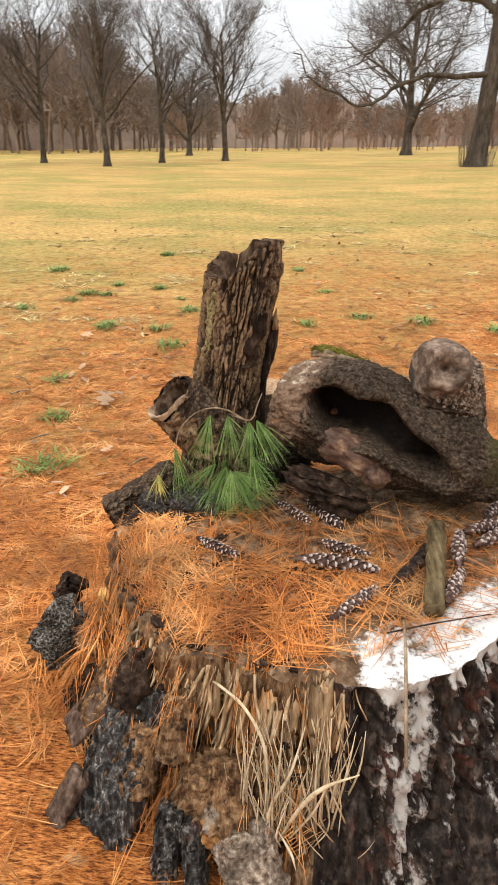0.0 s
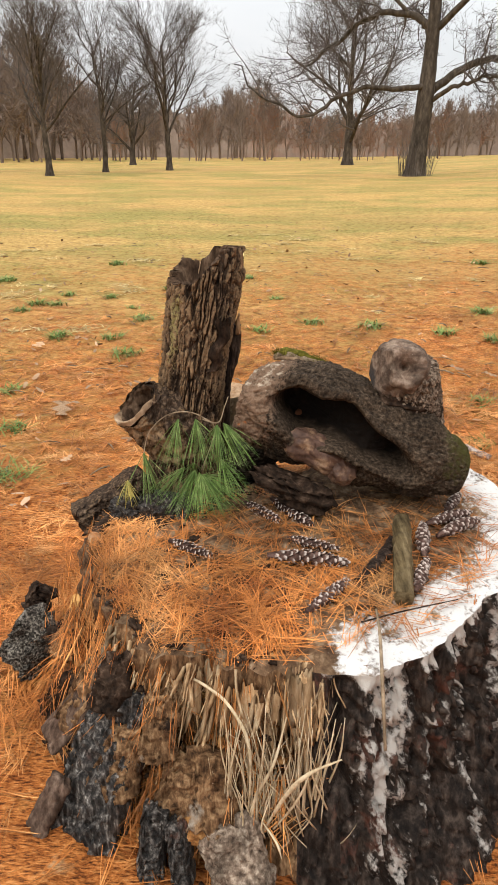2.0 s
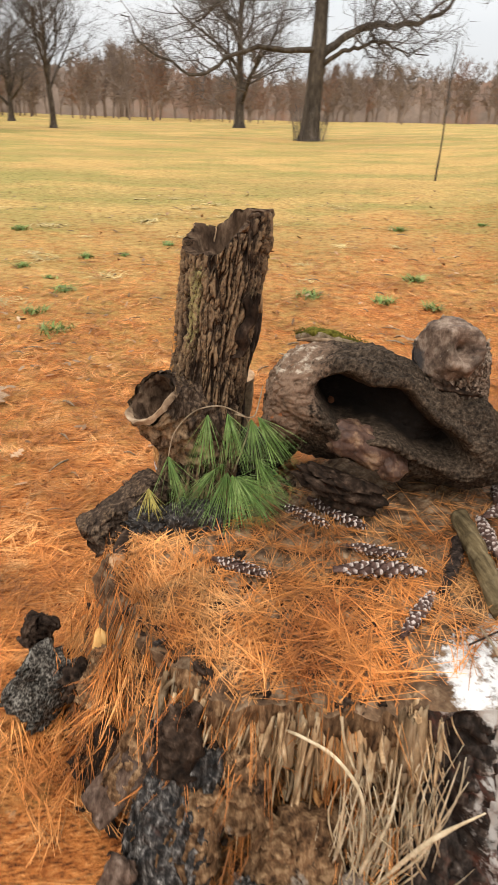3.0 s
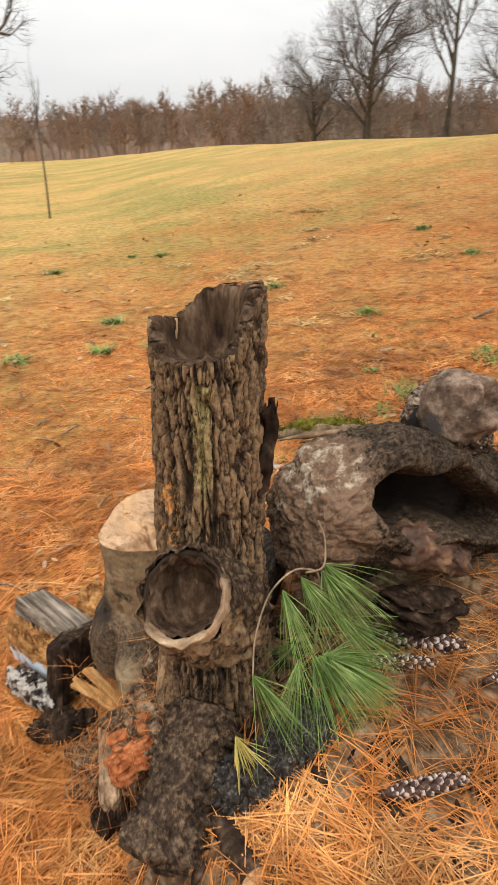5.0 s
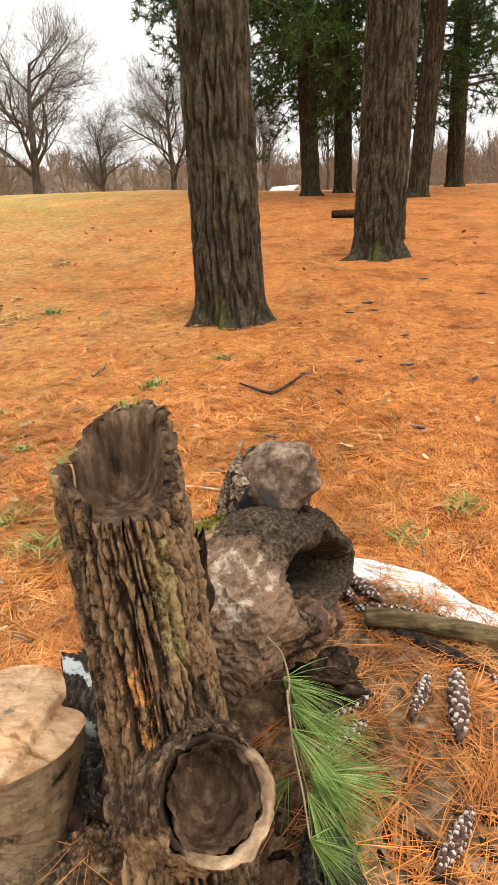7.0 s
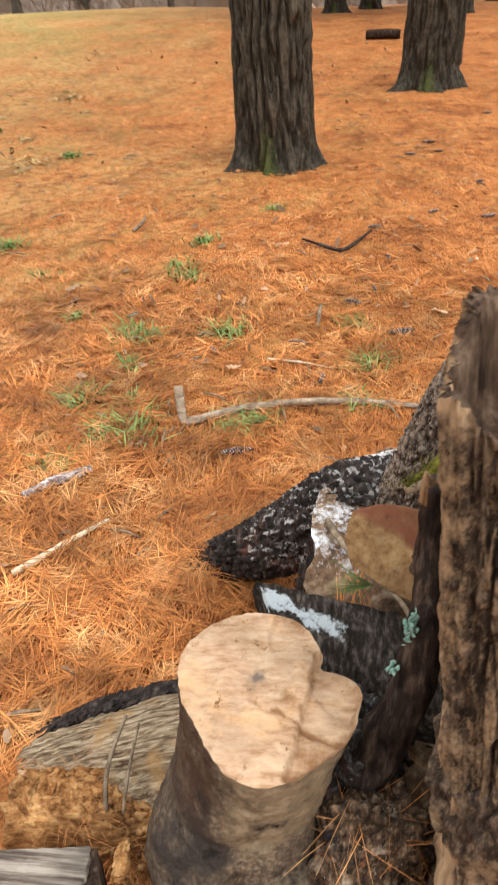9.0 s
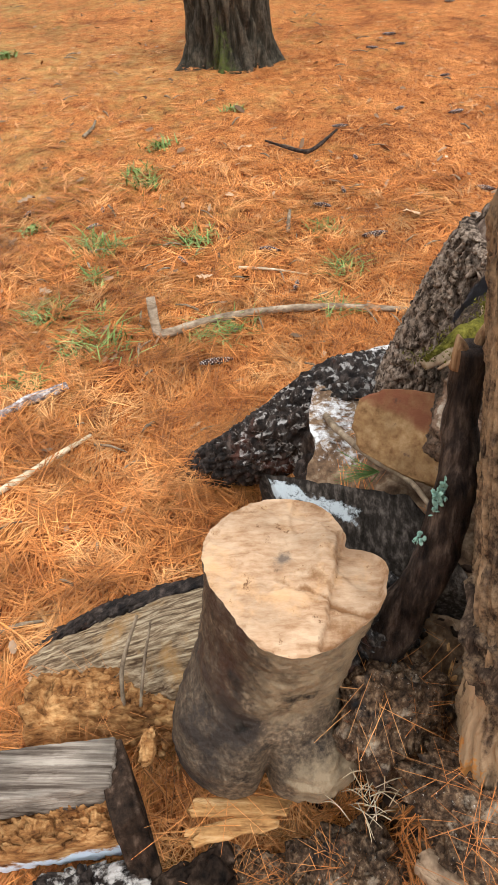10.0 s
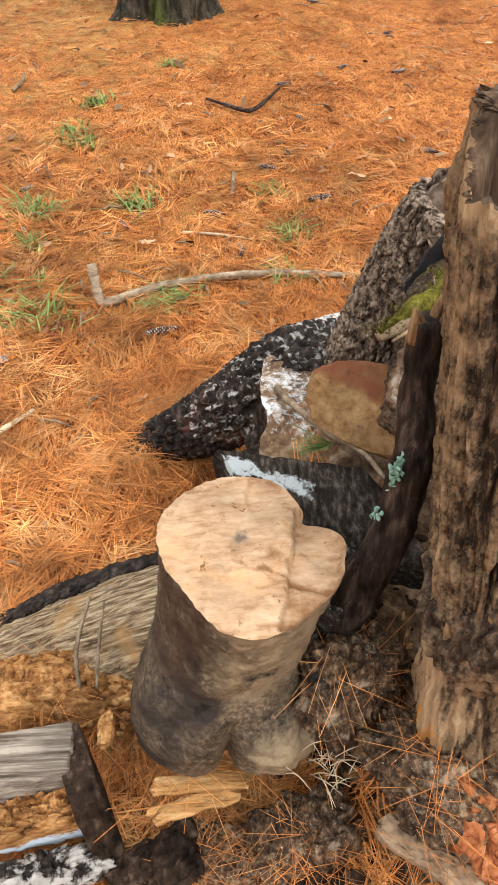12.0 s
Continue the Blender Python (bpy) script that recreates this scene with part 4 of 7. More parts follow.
SAWN_OLD = surface("old_sawn_end", [(0.3, (0.15, 0.070, 0.026)), (0.5, (0.29, 0.160, 0.066)), (0.7, (0.41, 0.25, 0.12))], 60, None, 9, 0.35, 0.8, 0.4, 0.003, stains=[("red", (0.17, 0.062, 0.030), 18, 0.25, 0.55), ("", (0.10, 0.05, 0.03), 30, 0.04, 0.66)])
cut_ob = put("cut_end", (ev, ef), SAWN_OLD, "brown sawn face of a side limb, red along its top", attrs={"red": e_red})
under(hollow, body_ob, burl_ob, under_ob, under_b, cut_ob)
for q_ in (burl_ob, under_ob, under_b):
    q_.parent, q_.matrix_parent_inverse = body_ob, Matrix.Identity(4)

# ---- knotted log leaning behind ----
knot = thing("knotted_log", (0.385, 0.155, 0.39), "short leaning log with rough bark and a ringed knot", "log")
KN, KS = 190, 260
kc = spline([(0.392, 0.172, 0.36), (0.368, 0.140, 0.50), (0.340, 0.104, 0.64), (0.322, 0.082, 0.715), (0.316, 0.074, 0.745)], KN)
kt, ku, kw = frames(kc)
kang = np.linspace(0, 2 * np.pi, KS, endpoint=False)
kr = np.interp(np.linspace(0, 1, KN), [0, 0.3, 0.6, 0.85, 0.94, 1], [0.095, 0.090, 0.083, 0.077, 0.070, 0.0])
kring = np.cos(kang)[None, :, None] * ku[:, None] + np.sin(kang)[None, :, None] * kw[:, None]
kv = (kc[:, None] + kring * kr[:, None, None]).reshape(-1, 3)
kq = kv + 0.012 * np.stack([fbm(kv * 25, 2), fbm(kv * 25 + 4, 2), fbm(kv * 25 + 8, 2)], -1)
kgap = np.maximum(crease(kq * (58, 58, 19) + 0.5 * fbm(kv * 30, 2)[:, None], 0.17), 0.45 * crease(kq * (95, 95, 75) + 3, 0.12))
# the west side is split off flat
split_way = unit(A([-0.93, -0.30, 0.10]))
reach = np.einsum("ij,j->i", kv - np.repeat(kc, KS, 0), split_way)
flat_on = smooth(0.040, 0.052, reach) * smooth(0.60, 0.64, kv[:, 2])
kv = kv - split_way * (np.maximum(reach - 0.048, 0) * smooth(0.60, 0.64, kv[:, 2]))[:, None]
kv = kv + kring.reshape(-1, 3) * ((1 - flat_on) * (0.004 - 0.013 * kgap + 0.006 * fbm(kv * 90, 3, 0.7)) * np.repeat(smooth(1.0, 0.9, np.linspace(0, 1, KN)), KS) + flat_on * 0.003 * fbm(kv * 40, 3))[:, None]
# paler weathered scales, with shade painted by leaving the cracks dark
KNOT_BARK = surface("scaly_brown_bark", [(0.36, (0.020, 0.013, 0.009)), (0.5, (0.115, 0.080, 0.056)), (0.64, (0.36, 0.27, 0.20))], 110, (1, 1, 0.5), 18, 0.4, 0.85, 0.9, 0.004, stains=[("worn_lit", (0.33, 0.245, 0.175), 90, 0.16, 0.76), ("split", (0.045, 0.042, 0.045), 30, 0.12, 0.6)])
kbody = put("trunk", (kv, grid_faces(KN, KS)), KNOT_BARK, "coarse cracked brown bark, split dark on one side", attrs={"worn_lit": 0.7 * (1 - kgap), "split": flat_on})
# the bared end: a swollen knob with a ring round a small hole
kd, kf = ball(80, 130)
kway = unit(A([0.02, -0.93, 0.34]))
ka_ = np.degrees(np.arccos(np.clip(kd @ kway, -1, 1)))
swell = 1 + 0.20 * np.exp(-(((ka_ - 31) / 12) ** 2)) - 0.60 * np.exp(-((ka_ / 15) ** 2)) + 0.02 * np.sin(np.arctan2(kd[:, 0], kd[:, 2]) * 11 + 3 * perlin(kd * 4)) * np.exp(-((ka_ / 34) ** 2)) + 0.15 * fbm(kd * 2.0 + 11, 3) + 0.014 * ridged(kd * (6, 3, 6) + 1, 2) + 0.008 * fbm(kd * 14, 2)
swell = swell + 0.02 * perlin(kd * 3.1 + 2)
kp = kd * A([0.070, 0.070, 0.068]) * swell[:, None]
k_reach = kp @ split_way
kp = A([0.309, 0.064, 0.730]) + kp - split_way * np.maximum(k_reach - 0.052, 0)[:, None]
k_split = 0.95 * smooth(0.046, 0.055, k_reach) * smooth(0.75, 0.71, kp[:, 2]) * smooth(-0.5, 0.1, kd[:, 1])
kface = put("knot", (kp, kf), surface("worn_knot_wood", [(0.3, (0.055, 0.034, 0.023)), (0.5, (0.165, 0.110, 0.078)), (0.7, (0.36, 0.27, 0.20))], 46, None, 22, 0.6, 0.65, 0.8, 0.005, stains=[("", (0.06, 0.03, 0.02), 22, 0.06, 0.64), ("split", (0.055, 0.046, 0.042), 30, 0.2, 0.6), ("", (0.5, 0.45, 0.38), 60, 0.04, 0.68)]), "smooth grey-brown swollen wood with a ringed knot hole", attrs={"split": k_split})
kchip = put("bark_rag", chunk((0.315, 0.030, 0.655), (0.060, 0.024, 0.024), (20, 10, 0), 0.6, 2.8, 7, 44, 60), ROTTEN, "ragged bark below the knot")
kchip_b = put("bark_rag", chunk((0.357, 0.052, 0.640), (0.033, 0.026, 0.026), (0, 30, 0), 0.6, 2.8, 8, 40, 56), ROTTEN, "ragged bark below the knot")
kpale = put("pale_chip", chunk((0.305, 0.105, 0.776), (0.010, 0.016, 0.007), (0, 0, 20), 0.4, 2, 3, 12, 16), CALLUS, "small pale chip")
under(knot, kbody, kface, kchip, kchip_b, kpale)

# ---- mossy bark strip lying on the log ----
mp_ = spline([(0.025, 0.254, 0.706), (0.05, 0.205, 0.722), (0.085, 0.165, 0.728), (0.15, 0.155, 0.712)], 30)
strip = thing("mossy_bark_strip", (0.08, 0.18, 0.71), "narrow strip of bark thick with olive moss", "bark")
moss_tuft = []
rng = np.random.RandomState(5)
for k in range(900):
    c = mp_[rng.randint(30)] + rng.normal(size=3) * (0.006, 0.010, 0.004) + (0, 0, 0.009)
    d = unit(rng.normal(size=3) * (1, 1, 0.5) + (0, 0, 1)) * rng.uniform(0.0025, 0.0055)
    s = unit(np.cross(d, rng.normal(size=3))) * 0.0012
    moss_tuft.append((A([c - s, c + s, c + d]), A([[0, 1, 2]])))
m1 = put("bark", tube(mp_, [0.008, 0.014, 0.013, 0.006], 14, None, True, 0.5, 3), STICK_BARK, "split brown bark")
m2 = put("moss", [tube(mp_ + (0, 0, 0.005), [0.004, 0.012, 0.011, 0.004], 14, None, True, 0.6, 8)] + moss_tuft, MOSS, "olive green moss")
m3 = put("split_edge", [tube(mp_ + (-0.004, -0.016, -0.004), [0.002, 0.006, 0.005, 0.001], 8, None, True, 0.6, 4), tube(mp_[4:] + (0.006, -0.026, -0.014), [0.001, 0.005, 0.006, 0.002], 8, None, True, 0.6, 5)], CALLUS, "pale split wood along the bark")
under(strip, m1, m2, m3)

# ---- sawn forked log piece ----
cream = thing("sawn_log", (-0.14, 0.45, 0.18), "short sawn log with pale cut face and two swollen feet", "log")
CU, CV = 130, 220
cph = np.linspace(0, 2 * np.pi, CV, endpoint=False)
cdeg = np.degrees(cph)


def ring_r(table):
    a, r = zip(*sorted(table))
    a, r = A(a, float), A(r, float)
    rr0 = np.interp(cdeg, np.r_[a[-1] - 360, a, a[0] + 360], np.r_[r[-1], r, r[0]])
    k = np.exp(-((np.arange(-8, 9) / 3.0) ** 2))
    return np.convolve(np.r_[rr0[-8:], rr0, rr0[:8]], k / k.sum(), "valid")


face_r = ring_r([(275, 0.108), (284, 0.094), (290, 0.068), (296, 0.064), (303, 0.076), (317, 0.08), (340, 0.096), (4, 0.103), (31, 0.108), (66, 0.112), (95, 0.098), (131, 0.09), (178, 0.104), (223, 0.1), (255, 0.104)])
waist = ring_r([(0, 0.085), (60, 0.1), (85, 0.108), (120, 0.1), (160, 0.088), (190, 0.08), (220, 0.088), (250, 0.09), (275, 0.082), (320, 0.075)])
feet = ring_r([(0, 0.09), (60, 0.11), (90, 0.13), (112, 0.145), (135, 0.135), (158, 0.128), (172, 0.112), (180, 0.104), (190, 0.112), (200, 0.128), (214, 0.140), (234, 0.146), (255, 0.112), (280, 0.08)])
toe = feet * 0.72
cz = np.linspace(0, 1, CU)
zt, zl = 0.546, 0.152
swell_at = 0.25 + 0.45 * smooth(195, 165, cdeg)
prof_r = np.stack([np.interp(cz, [0, 0.06, 0.2, 0.45, 0.61, 0.74, 0.88, 0.96, 1.0], [face_r[k], face_r[k] * 0.995, face_r[k] * 0.95, waist[k], waist[k] + (feet[k] - waist[k]) * swell_at[k], feet[k], feet[k] * 0.97, toe[k], toe[k] * 0.5]) for k in range(CV)], 1)
blur_k = np.exp(-((np.arange(-6, 7) / 2.6) ** 2))
prof_r = np.apply_along_axis(lambda c: np.convolve(np.r_[[c[0]] * 6, c, [c[-1]] * 6], blur_k / blur_k.sum(), "valid"), 0, prof_r)
cxx = np.interp(cz, [0, 0.5, 1], [-0.143, -0.140, -0.138])[:, None]
cyy = np.interp(cz, [0, 0.5, 1], [0.410, 0.438, 0.458])[:, None]
zc = zt + (zl - zt) * cz[:, None] + 0.0 * cph
zc = zc + (1 - cz[:, None]) * (-0.012 * np.cos(cph - radians(180)))
cvv = np.stack([cxx + prof_r * np.cos(cph), cyy + prof_r * np.sin(cph), zc], -1).reshape(-1, 3)
cd = np.stack([np.cos(cph) * np.ones((CU, 1)), np.sin(cph) * np.ones((CU, 1)), np.zeros((CU, CV))], -1).reshape(-1, 3)
gdeg = np.tile((cdeg + 180) % 360 - 180, CU)
cut_in = np.exp(-(((np.abs(gdeg) - 180) / 5.0) ** 2)) * np.repeat(smooth(0.50, 0.88, cz), CV)
cdeg_all, cz_all = np.tile(cdeg, CU), np.repeat(cz, CV)
socket = np.exp(-(((cdeg_all - 203) / 13) ** 2) - (((cz_all - 0.925) / 0.035) ** 2))
lumpy = smooth(0.5, 0.75, cz_all) * smooth(185, 205, cdeg_all)
cvv = cvv + cd * (0.007 * fbm(cvv * 12, 3) + 0.0030 * fbm(cvv * 80, 3) + 0.014 * lumpy * fbm(cvv * 24 + 3, 3) - 0.026 * cut_in - 0.022 * socket)[:, None]
left_side = smooth(178, 140, cdeg_all) * smooth(60, 90, cdeg_all)
# dark bark on one side, plus shade painted into the socket and the groove
c_dark = 0.60 * left_side * smooth(0.12, 0.4, cz_all) + 0.9 * socket + 0.5 * cut_in + 0.80 * np.exp(-(((cdeg_all - 163) / 18) ** 2) - (((cz_all - 0.5) / 0.09) ** 2))
c_tan = 0.72 * (1 - left_side) * smooth(0.62, 0.35, cz_all) + 0.80 * lumpy * (1 - socket)
c_red = 0.62 * smooth(165, 145, cdeg_all) * smooth(70, 100, cdeg_all) * smooth(0.48, 0.36, cz_all)
c_fleck = 0.80 * np.exp(-(((cz_all - 0.50 - 0.10 * fbm(cvv * 20, 2)) / 0.13) ** 4)) * (0.45 + 0.55 * smooth(-0.1, 0.25, fbm(cvv * 18 + 4, 3))) + 0.15 * smooth(0.3, 0.1, cz_all)
c_dark = c_dark + 0.22 * left_side * smooth(0.66, 0.84, cz_all) + 0.35 * fbm(cvv * 22 + 9, 3)
c_tan = c_tan + 0.30 * fbm(cvv * 28 + 2, 3)
cbody = put("trunk", (cvv, grid_faces(CU, CV)), GREY_BARK, "mottled bark, tan on one foot and dark grey on the other", attrs={"fleck": c_fleck, "dark": c_dark, "tan": c_tan, "red": c_red})
ck = np.linspace(1, 0, 44)
edge = cvv.reshape(CU, CV, 3)[0]
mid = A([-0.138, 0.415, 0.549])
cf_ = mid + (edge - mid) * ck[:, None, None]
cf_ = cf_.reshape(-1, 3)
# saw steps and torn grain; the smaller lobe is sawn lower
inner_k = smooth(0.0, 0.06, np.repeat(1 - ck, CV))
saw = 0.0010 * np.sign(np.sin(cf_[:, 0] * 130 - cf_[:, 1] * 45 + 4 * fbm(cf_ * 14, 3)))
fx, fy = cf_[:, 0] + 0.133, cf_[:, 1] - 0.421
wav_ = 0.007 * fbm(cf_ * 38, 3)
lower = smooth(-0.002, 0.002, -fx * 0.20 - fy - 0.060 + wav_)
ledge = smooth(-0.0015, 0.0015, fx - 0.030 + 0.5 * fy + wav_) * smooth(0.004, -0.004, fy + 0.012 + wav_)
wedge = np.exp(-(((fy + 0.048) / 0.012) ** 2) - (((fx - 0.012) / 0.020) ** 2))
groove = np.exp(-(((fx + 0.028 - 0.35 * fy + wav_) / 0.004) ** 2)) * smooth(0.03, -0.02, fy)
cf_[:, 2] += (saw + 0.004 * fbm(cf_ * 26, 3) + 0.002 * fbm(cf_ * 90, 2) - 0.012 * lower - 0.005 * ledge + 0.008 * wedge - 0.004 * groove) * inner_k
hd_ = np.hypot(fx / 1.3, fy)
heart = 0.75 * np.exp(-((hd_ / 0.007) ** 2)) + 0.36 * np.exp(-((hd_ / 0.026) ** 2))
torn = 0.30 * fbm(cf_ * (30, 12, 30) + 7, 3) + 0.60 * groove + 0.48 * np.exp(-(((fx + 0.015) / 0.018) ** 2) - (((fy + 0.035) / 0.03) ** 2)) + 0.40 * smooth(0.05, -0.03, fx + 0.05) * lower + 0.30 * smooth(0.80, 0.98, np.repeat(ck, CV))
cface = put("cut_face", (cf_, grid_faces(44, CV)), WOOD_CUT, "pale cream sawn wood with a dark heart and torn steps", attrs={"heart": heart, "torn": torn})
under(cream, cbody, cface)

# ---- dark curved limb ----
limb = thing("dark_limb", (-0.17, 0.33, 0.4), "dark curved limb with forked tip and mint lichen", "branch")
lp = [(-0.095, 0.335, 0.26), (-0.118, 0.294, 0.37), (-0.117, 0.266, 0.455), (-0.118, 0.246, 0.54), (-0.108, 0.236, 0.645), (-0.085, 0.236, 0.72), (-0.080, 0.236, 0.792)]
l1 = put("limb", tube(lp, [0.034, 0.032, 0.028, 0.024, 0.021, 0.018, 0.016], 28, 70, True, 0.25, 2), DARK_LIMB, "dark bark")
l2 = put("forked_tip", [tube([(-0.083, 0.245, 0.770), (-0.083, 0.248, 0.792), (-0.083, 0.252, 0.806)], [0.010, 0.007, 0.001], 12, 14, True, 0.8, 2), tube([(-0.076, 0.228, 0.770), (-0.074, 0.225, 0.800), (-0.070, 0.220, 0.824)], [0.011, 0.007, 0.001], 12, 14, True, 0.8, 6)], FRONT_WOOD, "split brown tip")
rng = np.random.RandomState(3)
tuft_a = [chunk(A([-0.127, 0.256, 0.640]) + rng.normal(size=3) * (0.0025, 0.0035, 0.010), (0.0024, 0.0008, 0.0026), rng.uniform(0, 180, 3), 0.8, 3, k, 8, 10) for k in range(60)]
tuft_b = [chunk(A([-0.137, 0.274, 0.585]) + rng.normal(size=3) * 0.003, (0.0024, 0.0008, 0.003), rng.uniform(0, 180, 3), 0.8, 3, k, 8, 10) for k in range(10)]
l3 = put("lichen", tuft_a, MINT, "mint green lichen tuft", kind="stuff")
l4 = put("lichen", tuft_b, MINT, "mint green lichen tuft", kind="stuff")
under(limb, l1, l2, l3, l4)
for q_ in (l2, l3, l4):
    q_.parent, q_.matrix_parent_inverse = l1, Matrix.Identity(4)

# ---- charred slab with white stripes ----
slab = []
for k in range(40):
    s = k / 39
    c = A([0.040, 0.420, 0.434]) * (1 - s) + A([-0.02, 0.215, 0.442]) * s
    for m in range(24):
        w = 2 * math.pi * m / 24
        x, z = math.cos(w), math.sin(w)
        kk = (abs(x) ** 4 + abs(z) ** 4) ** -0.25
        slab.append(c + A([0.085 * x * kk * 0.85, 0.037 * x * kk, 0.046 * z * kk + 0.022 * x * kk - 0.018]))
slab = A(slab)
slab = np.concatenate([np.repeat(slab[:24].mean(0)[None], 24, 0), slab, np.repeat(slab[-24:].mean(0)[None], 24, 0)])
slab += 0.006 * np.stack([fbm(slab * 25, 3), fbm(slab * 25 + 5, 3), fbm(slab * 25 + 9, 3)], -1)
along = (slab[:, 0] - 0.015) * 0.9 - (slab[:, 1] - 0.34) * 0.42
slab += 0.003 * np.stack([fbm(slab * 90, 2), fbm(slab * 90 + 5, 2), fbm(slab * 90 + 9, 2)], -1)
stripe = 0.86 * smooth(0.0, 0.5, np.sin(along * 95 + 0.6) + 1.3 * fbm(slab * (14, 30, 30), 3)) * smooth(0.29, 0.34, slab[:, 1])
put("charred_slab", (slab, grid_faces(42, 24)), CHAR_STRIPE, "charred black slab of wood with white stripes", "wood", attrs={"paint": stripe})

# ---- trees ----
def grow(rng, start, way, length, radius, level, top, out, kids=(8, 6, 5, 4), up=0.25, wild=0.35, sides=(10, 7, 5, 3, 3), first=0.25, spread=0.9, ratio=0.55, steps=(9, 8, 6, 3, 2)):
    """A branch and, along it, its own branches; tubes go into out by level."""
    n = steps[min(level, 4)]
    p, d, pts = A(start, float), unit(way), [A(start, float)]
    for k in range(n - 1):
        d = unit(d + rng.normal(size=3) * wild * (0.35 if level == 0 else 1) / math.sqrt(n) + (0, 0, up * 0.25))
        p = p + d * length / (n - 1)
        pts.append(p)
    pts = A(pts)
    out[level].append(tube(pts, [radius, radius * 0.62, radius * 0.28 if level < top else radius * 0.5], sides[min(level, 4)], None, False))
    if level >= top:
        return
    m = kids[min(level, len(kids) - 1)]
    for k in range(m):
        t = first + (1 - first) * (k + rng.uniform(0.1, 0.9)) / m
        i = min(int(t * (n - 1)), n - 2)
        at = pts[i] + (pts[i + 1] - pts[i]) * (t * (n - 1) - i)
        ahead = unit(pts[i + 1] - pts[i])
        side = unit(np.cross(ahead, rng.normal(size=3)))
        tilt = spread * rng.uniform(0.6, 1.2)
        grow(rng, at, unit(ahead * math.cos(tilt) + side * math.sin(tilt)), length * ratio * rng.uniform(0.7, 1.15) * (1.15 - 0.5 * t), radius * (1 - 0.65 * t) * 0.55, level + 1, top, out, kids, up, wild, sides, 0.2, spread, ratio, steps)


def bare_tree(seed, height, radius, kids=(13, 7, 5, 4), top=4, first=0.28, spread=0.75, up=0.35, wild=0.35, ratio=0.5):
    rng = np.random.RandomState(seed)
    out = [[] for _ in range(top + 1)]
    grow(rng, (0, 0, -0.15), (0, 0, 1), height, radius, 0, top, out, kids, up, wild, first=first, spread=spread, ratio=ratio)
    flare = tube([(0, 0, -0.3), (0, 0, 0.0), (0, 0, 0.35), (0, 0, 0.8)], [radius * 1.7, radius * 1.45, radius * 1.08, radius * 0.96], 12, 8, False)
    return [flare] + out[0], out[1], [t for lv in out[2:] for t in lv]


def fine_twigs(rng, stems, count, long, wide, up=0.5):
    """Slim blades for the finest twigs, growing out of the ends of the stems."""
    v = np.concatenate([a for a, _ in stems])
    p = v[rng.randint(0, len(v), count)]
    mid = v.mean(0) * (1, 1, 0.7)
    d = unit(unit(p - mid) * 0.7 + rng.normal(size=(count, 3)) * 0.55 + (0, 0, up)) * rng.uniform(*long, count)[:, None]
    s = unit(np.cross(d, rng.normal(size=(count, 3)))) * wide
    w = np.stack([p - s, p + s, p + d], 1).reshape(-1, 3)
    return w, np.arange(len(w)).reshape(-1, 3)


def tree_thing(name, seed, height, radius, label, **kw):
    a, b, c = bare_tree(seed, height, radius, **kw)
    ob = thing(name, (0, 0, 0), label, "tree", "bare park trees")
    part("trunk", a, TREE_BARK, ob, "grey-brown trunk")
    for q in b:
        part("limb", q, TREE_BARK, ob)
    c = c + [fine_twigs(np.random.RandomState(seed + 1), c, 5000 if radius < 0.2 else 9000, (0.3, 0.9), 0.007)]
    tw = part("crown", c, TWIGS, ob, "bare grey twigs", shade=False)
    tagged(tw, kind="stuff")
    return ob


def stand(ob, x, y, turn=0, scale=1.0, squat=1.0):
    ob.matrix_basis = pose(x, y, float(ground_z(x, y)), 0, 0, turn) @ Matrix.Diagonal((scale, scale, scale * squat, 1))
    return ob


def stand_copy(ob, x, y, turn, scale, squat=1.0):
    c = copy_thing(ob, pose(0, 0, 0))
    return stand(c, x, y, turn, scale, squat)


elm = stand(tree_thing("bare_tree", 21, 10.5, 0.21, "tall leafless tree with upswept branches", kids=(16, 9, 6, 4), first=0.26, spread=0.62, up=0.4, ratio=0.6), -4.9, 38.0, 0, 0.80, 0.74)
elm_b = stand(tree_thing("bare_tree", 33, 10.0, 0.17, "slim leafless tree with fine upright twigs", kids=(15, 8, 6, 4), first=0.3, spread=0.6, up=0.45, ratio=0.55), -8.0, 35.5, 40, 0.84, 0.70)
elm_c = stand(tree_thing("bare_tree", 45, 8.0, 0.30, "wide-crowned leafless tree on the meadow crest", kids=(15, 9, 6, 4), first=0.14, spread=0.9, up=0.2, ratio=0.68), 0, 0)


def polar(eye, az, d):
    return eye[0] + d * math.sin(radians(az)), eye[1] + d * math.cos(radians(az))


EAST_EYE, SOUTH_EYE = (-0.72, -0.2), (-0.02, -1.38)
stand(elm_c, *polar(EAST_EYE, 65.7, 31), 30, 0.66)
stand_copy(elm_c, *polar(EAST_EYE, 76.7, 34), 130, 0.55)
stand_copy(elm_b, *polar(EAST_EYE, 59.3, 34), 100, 0.82)
stand_copy(elm_c, *polar(EAST_EYE, 53.1, 44), 10, 0.86)
stand_copy(elm_c, *polar(EAST_EYE, 48.9, 48), 220, 0.55)
stand_copy(elm_c, *polar(EAST_EYE, 71.0, 52), 300, 0.6)
stand_copy(elm, *polar(EAST_EYE, 84.5, 56), 300, 0.6)
stand_copy(elm_b, *polar(EAST_EYE, 89.5, 52), 20, 0.7)
stand_copy(elm, *polar(SOUTH_EYE, -16.6, 33), 80, 0.76, 0.70)
stand_copy(elm_b, *polar(SOUTH_EYE, -21.5, 40), 200, 0.92, 0.72)
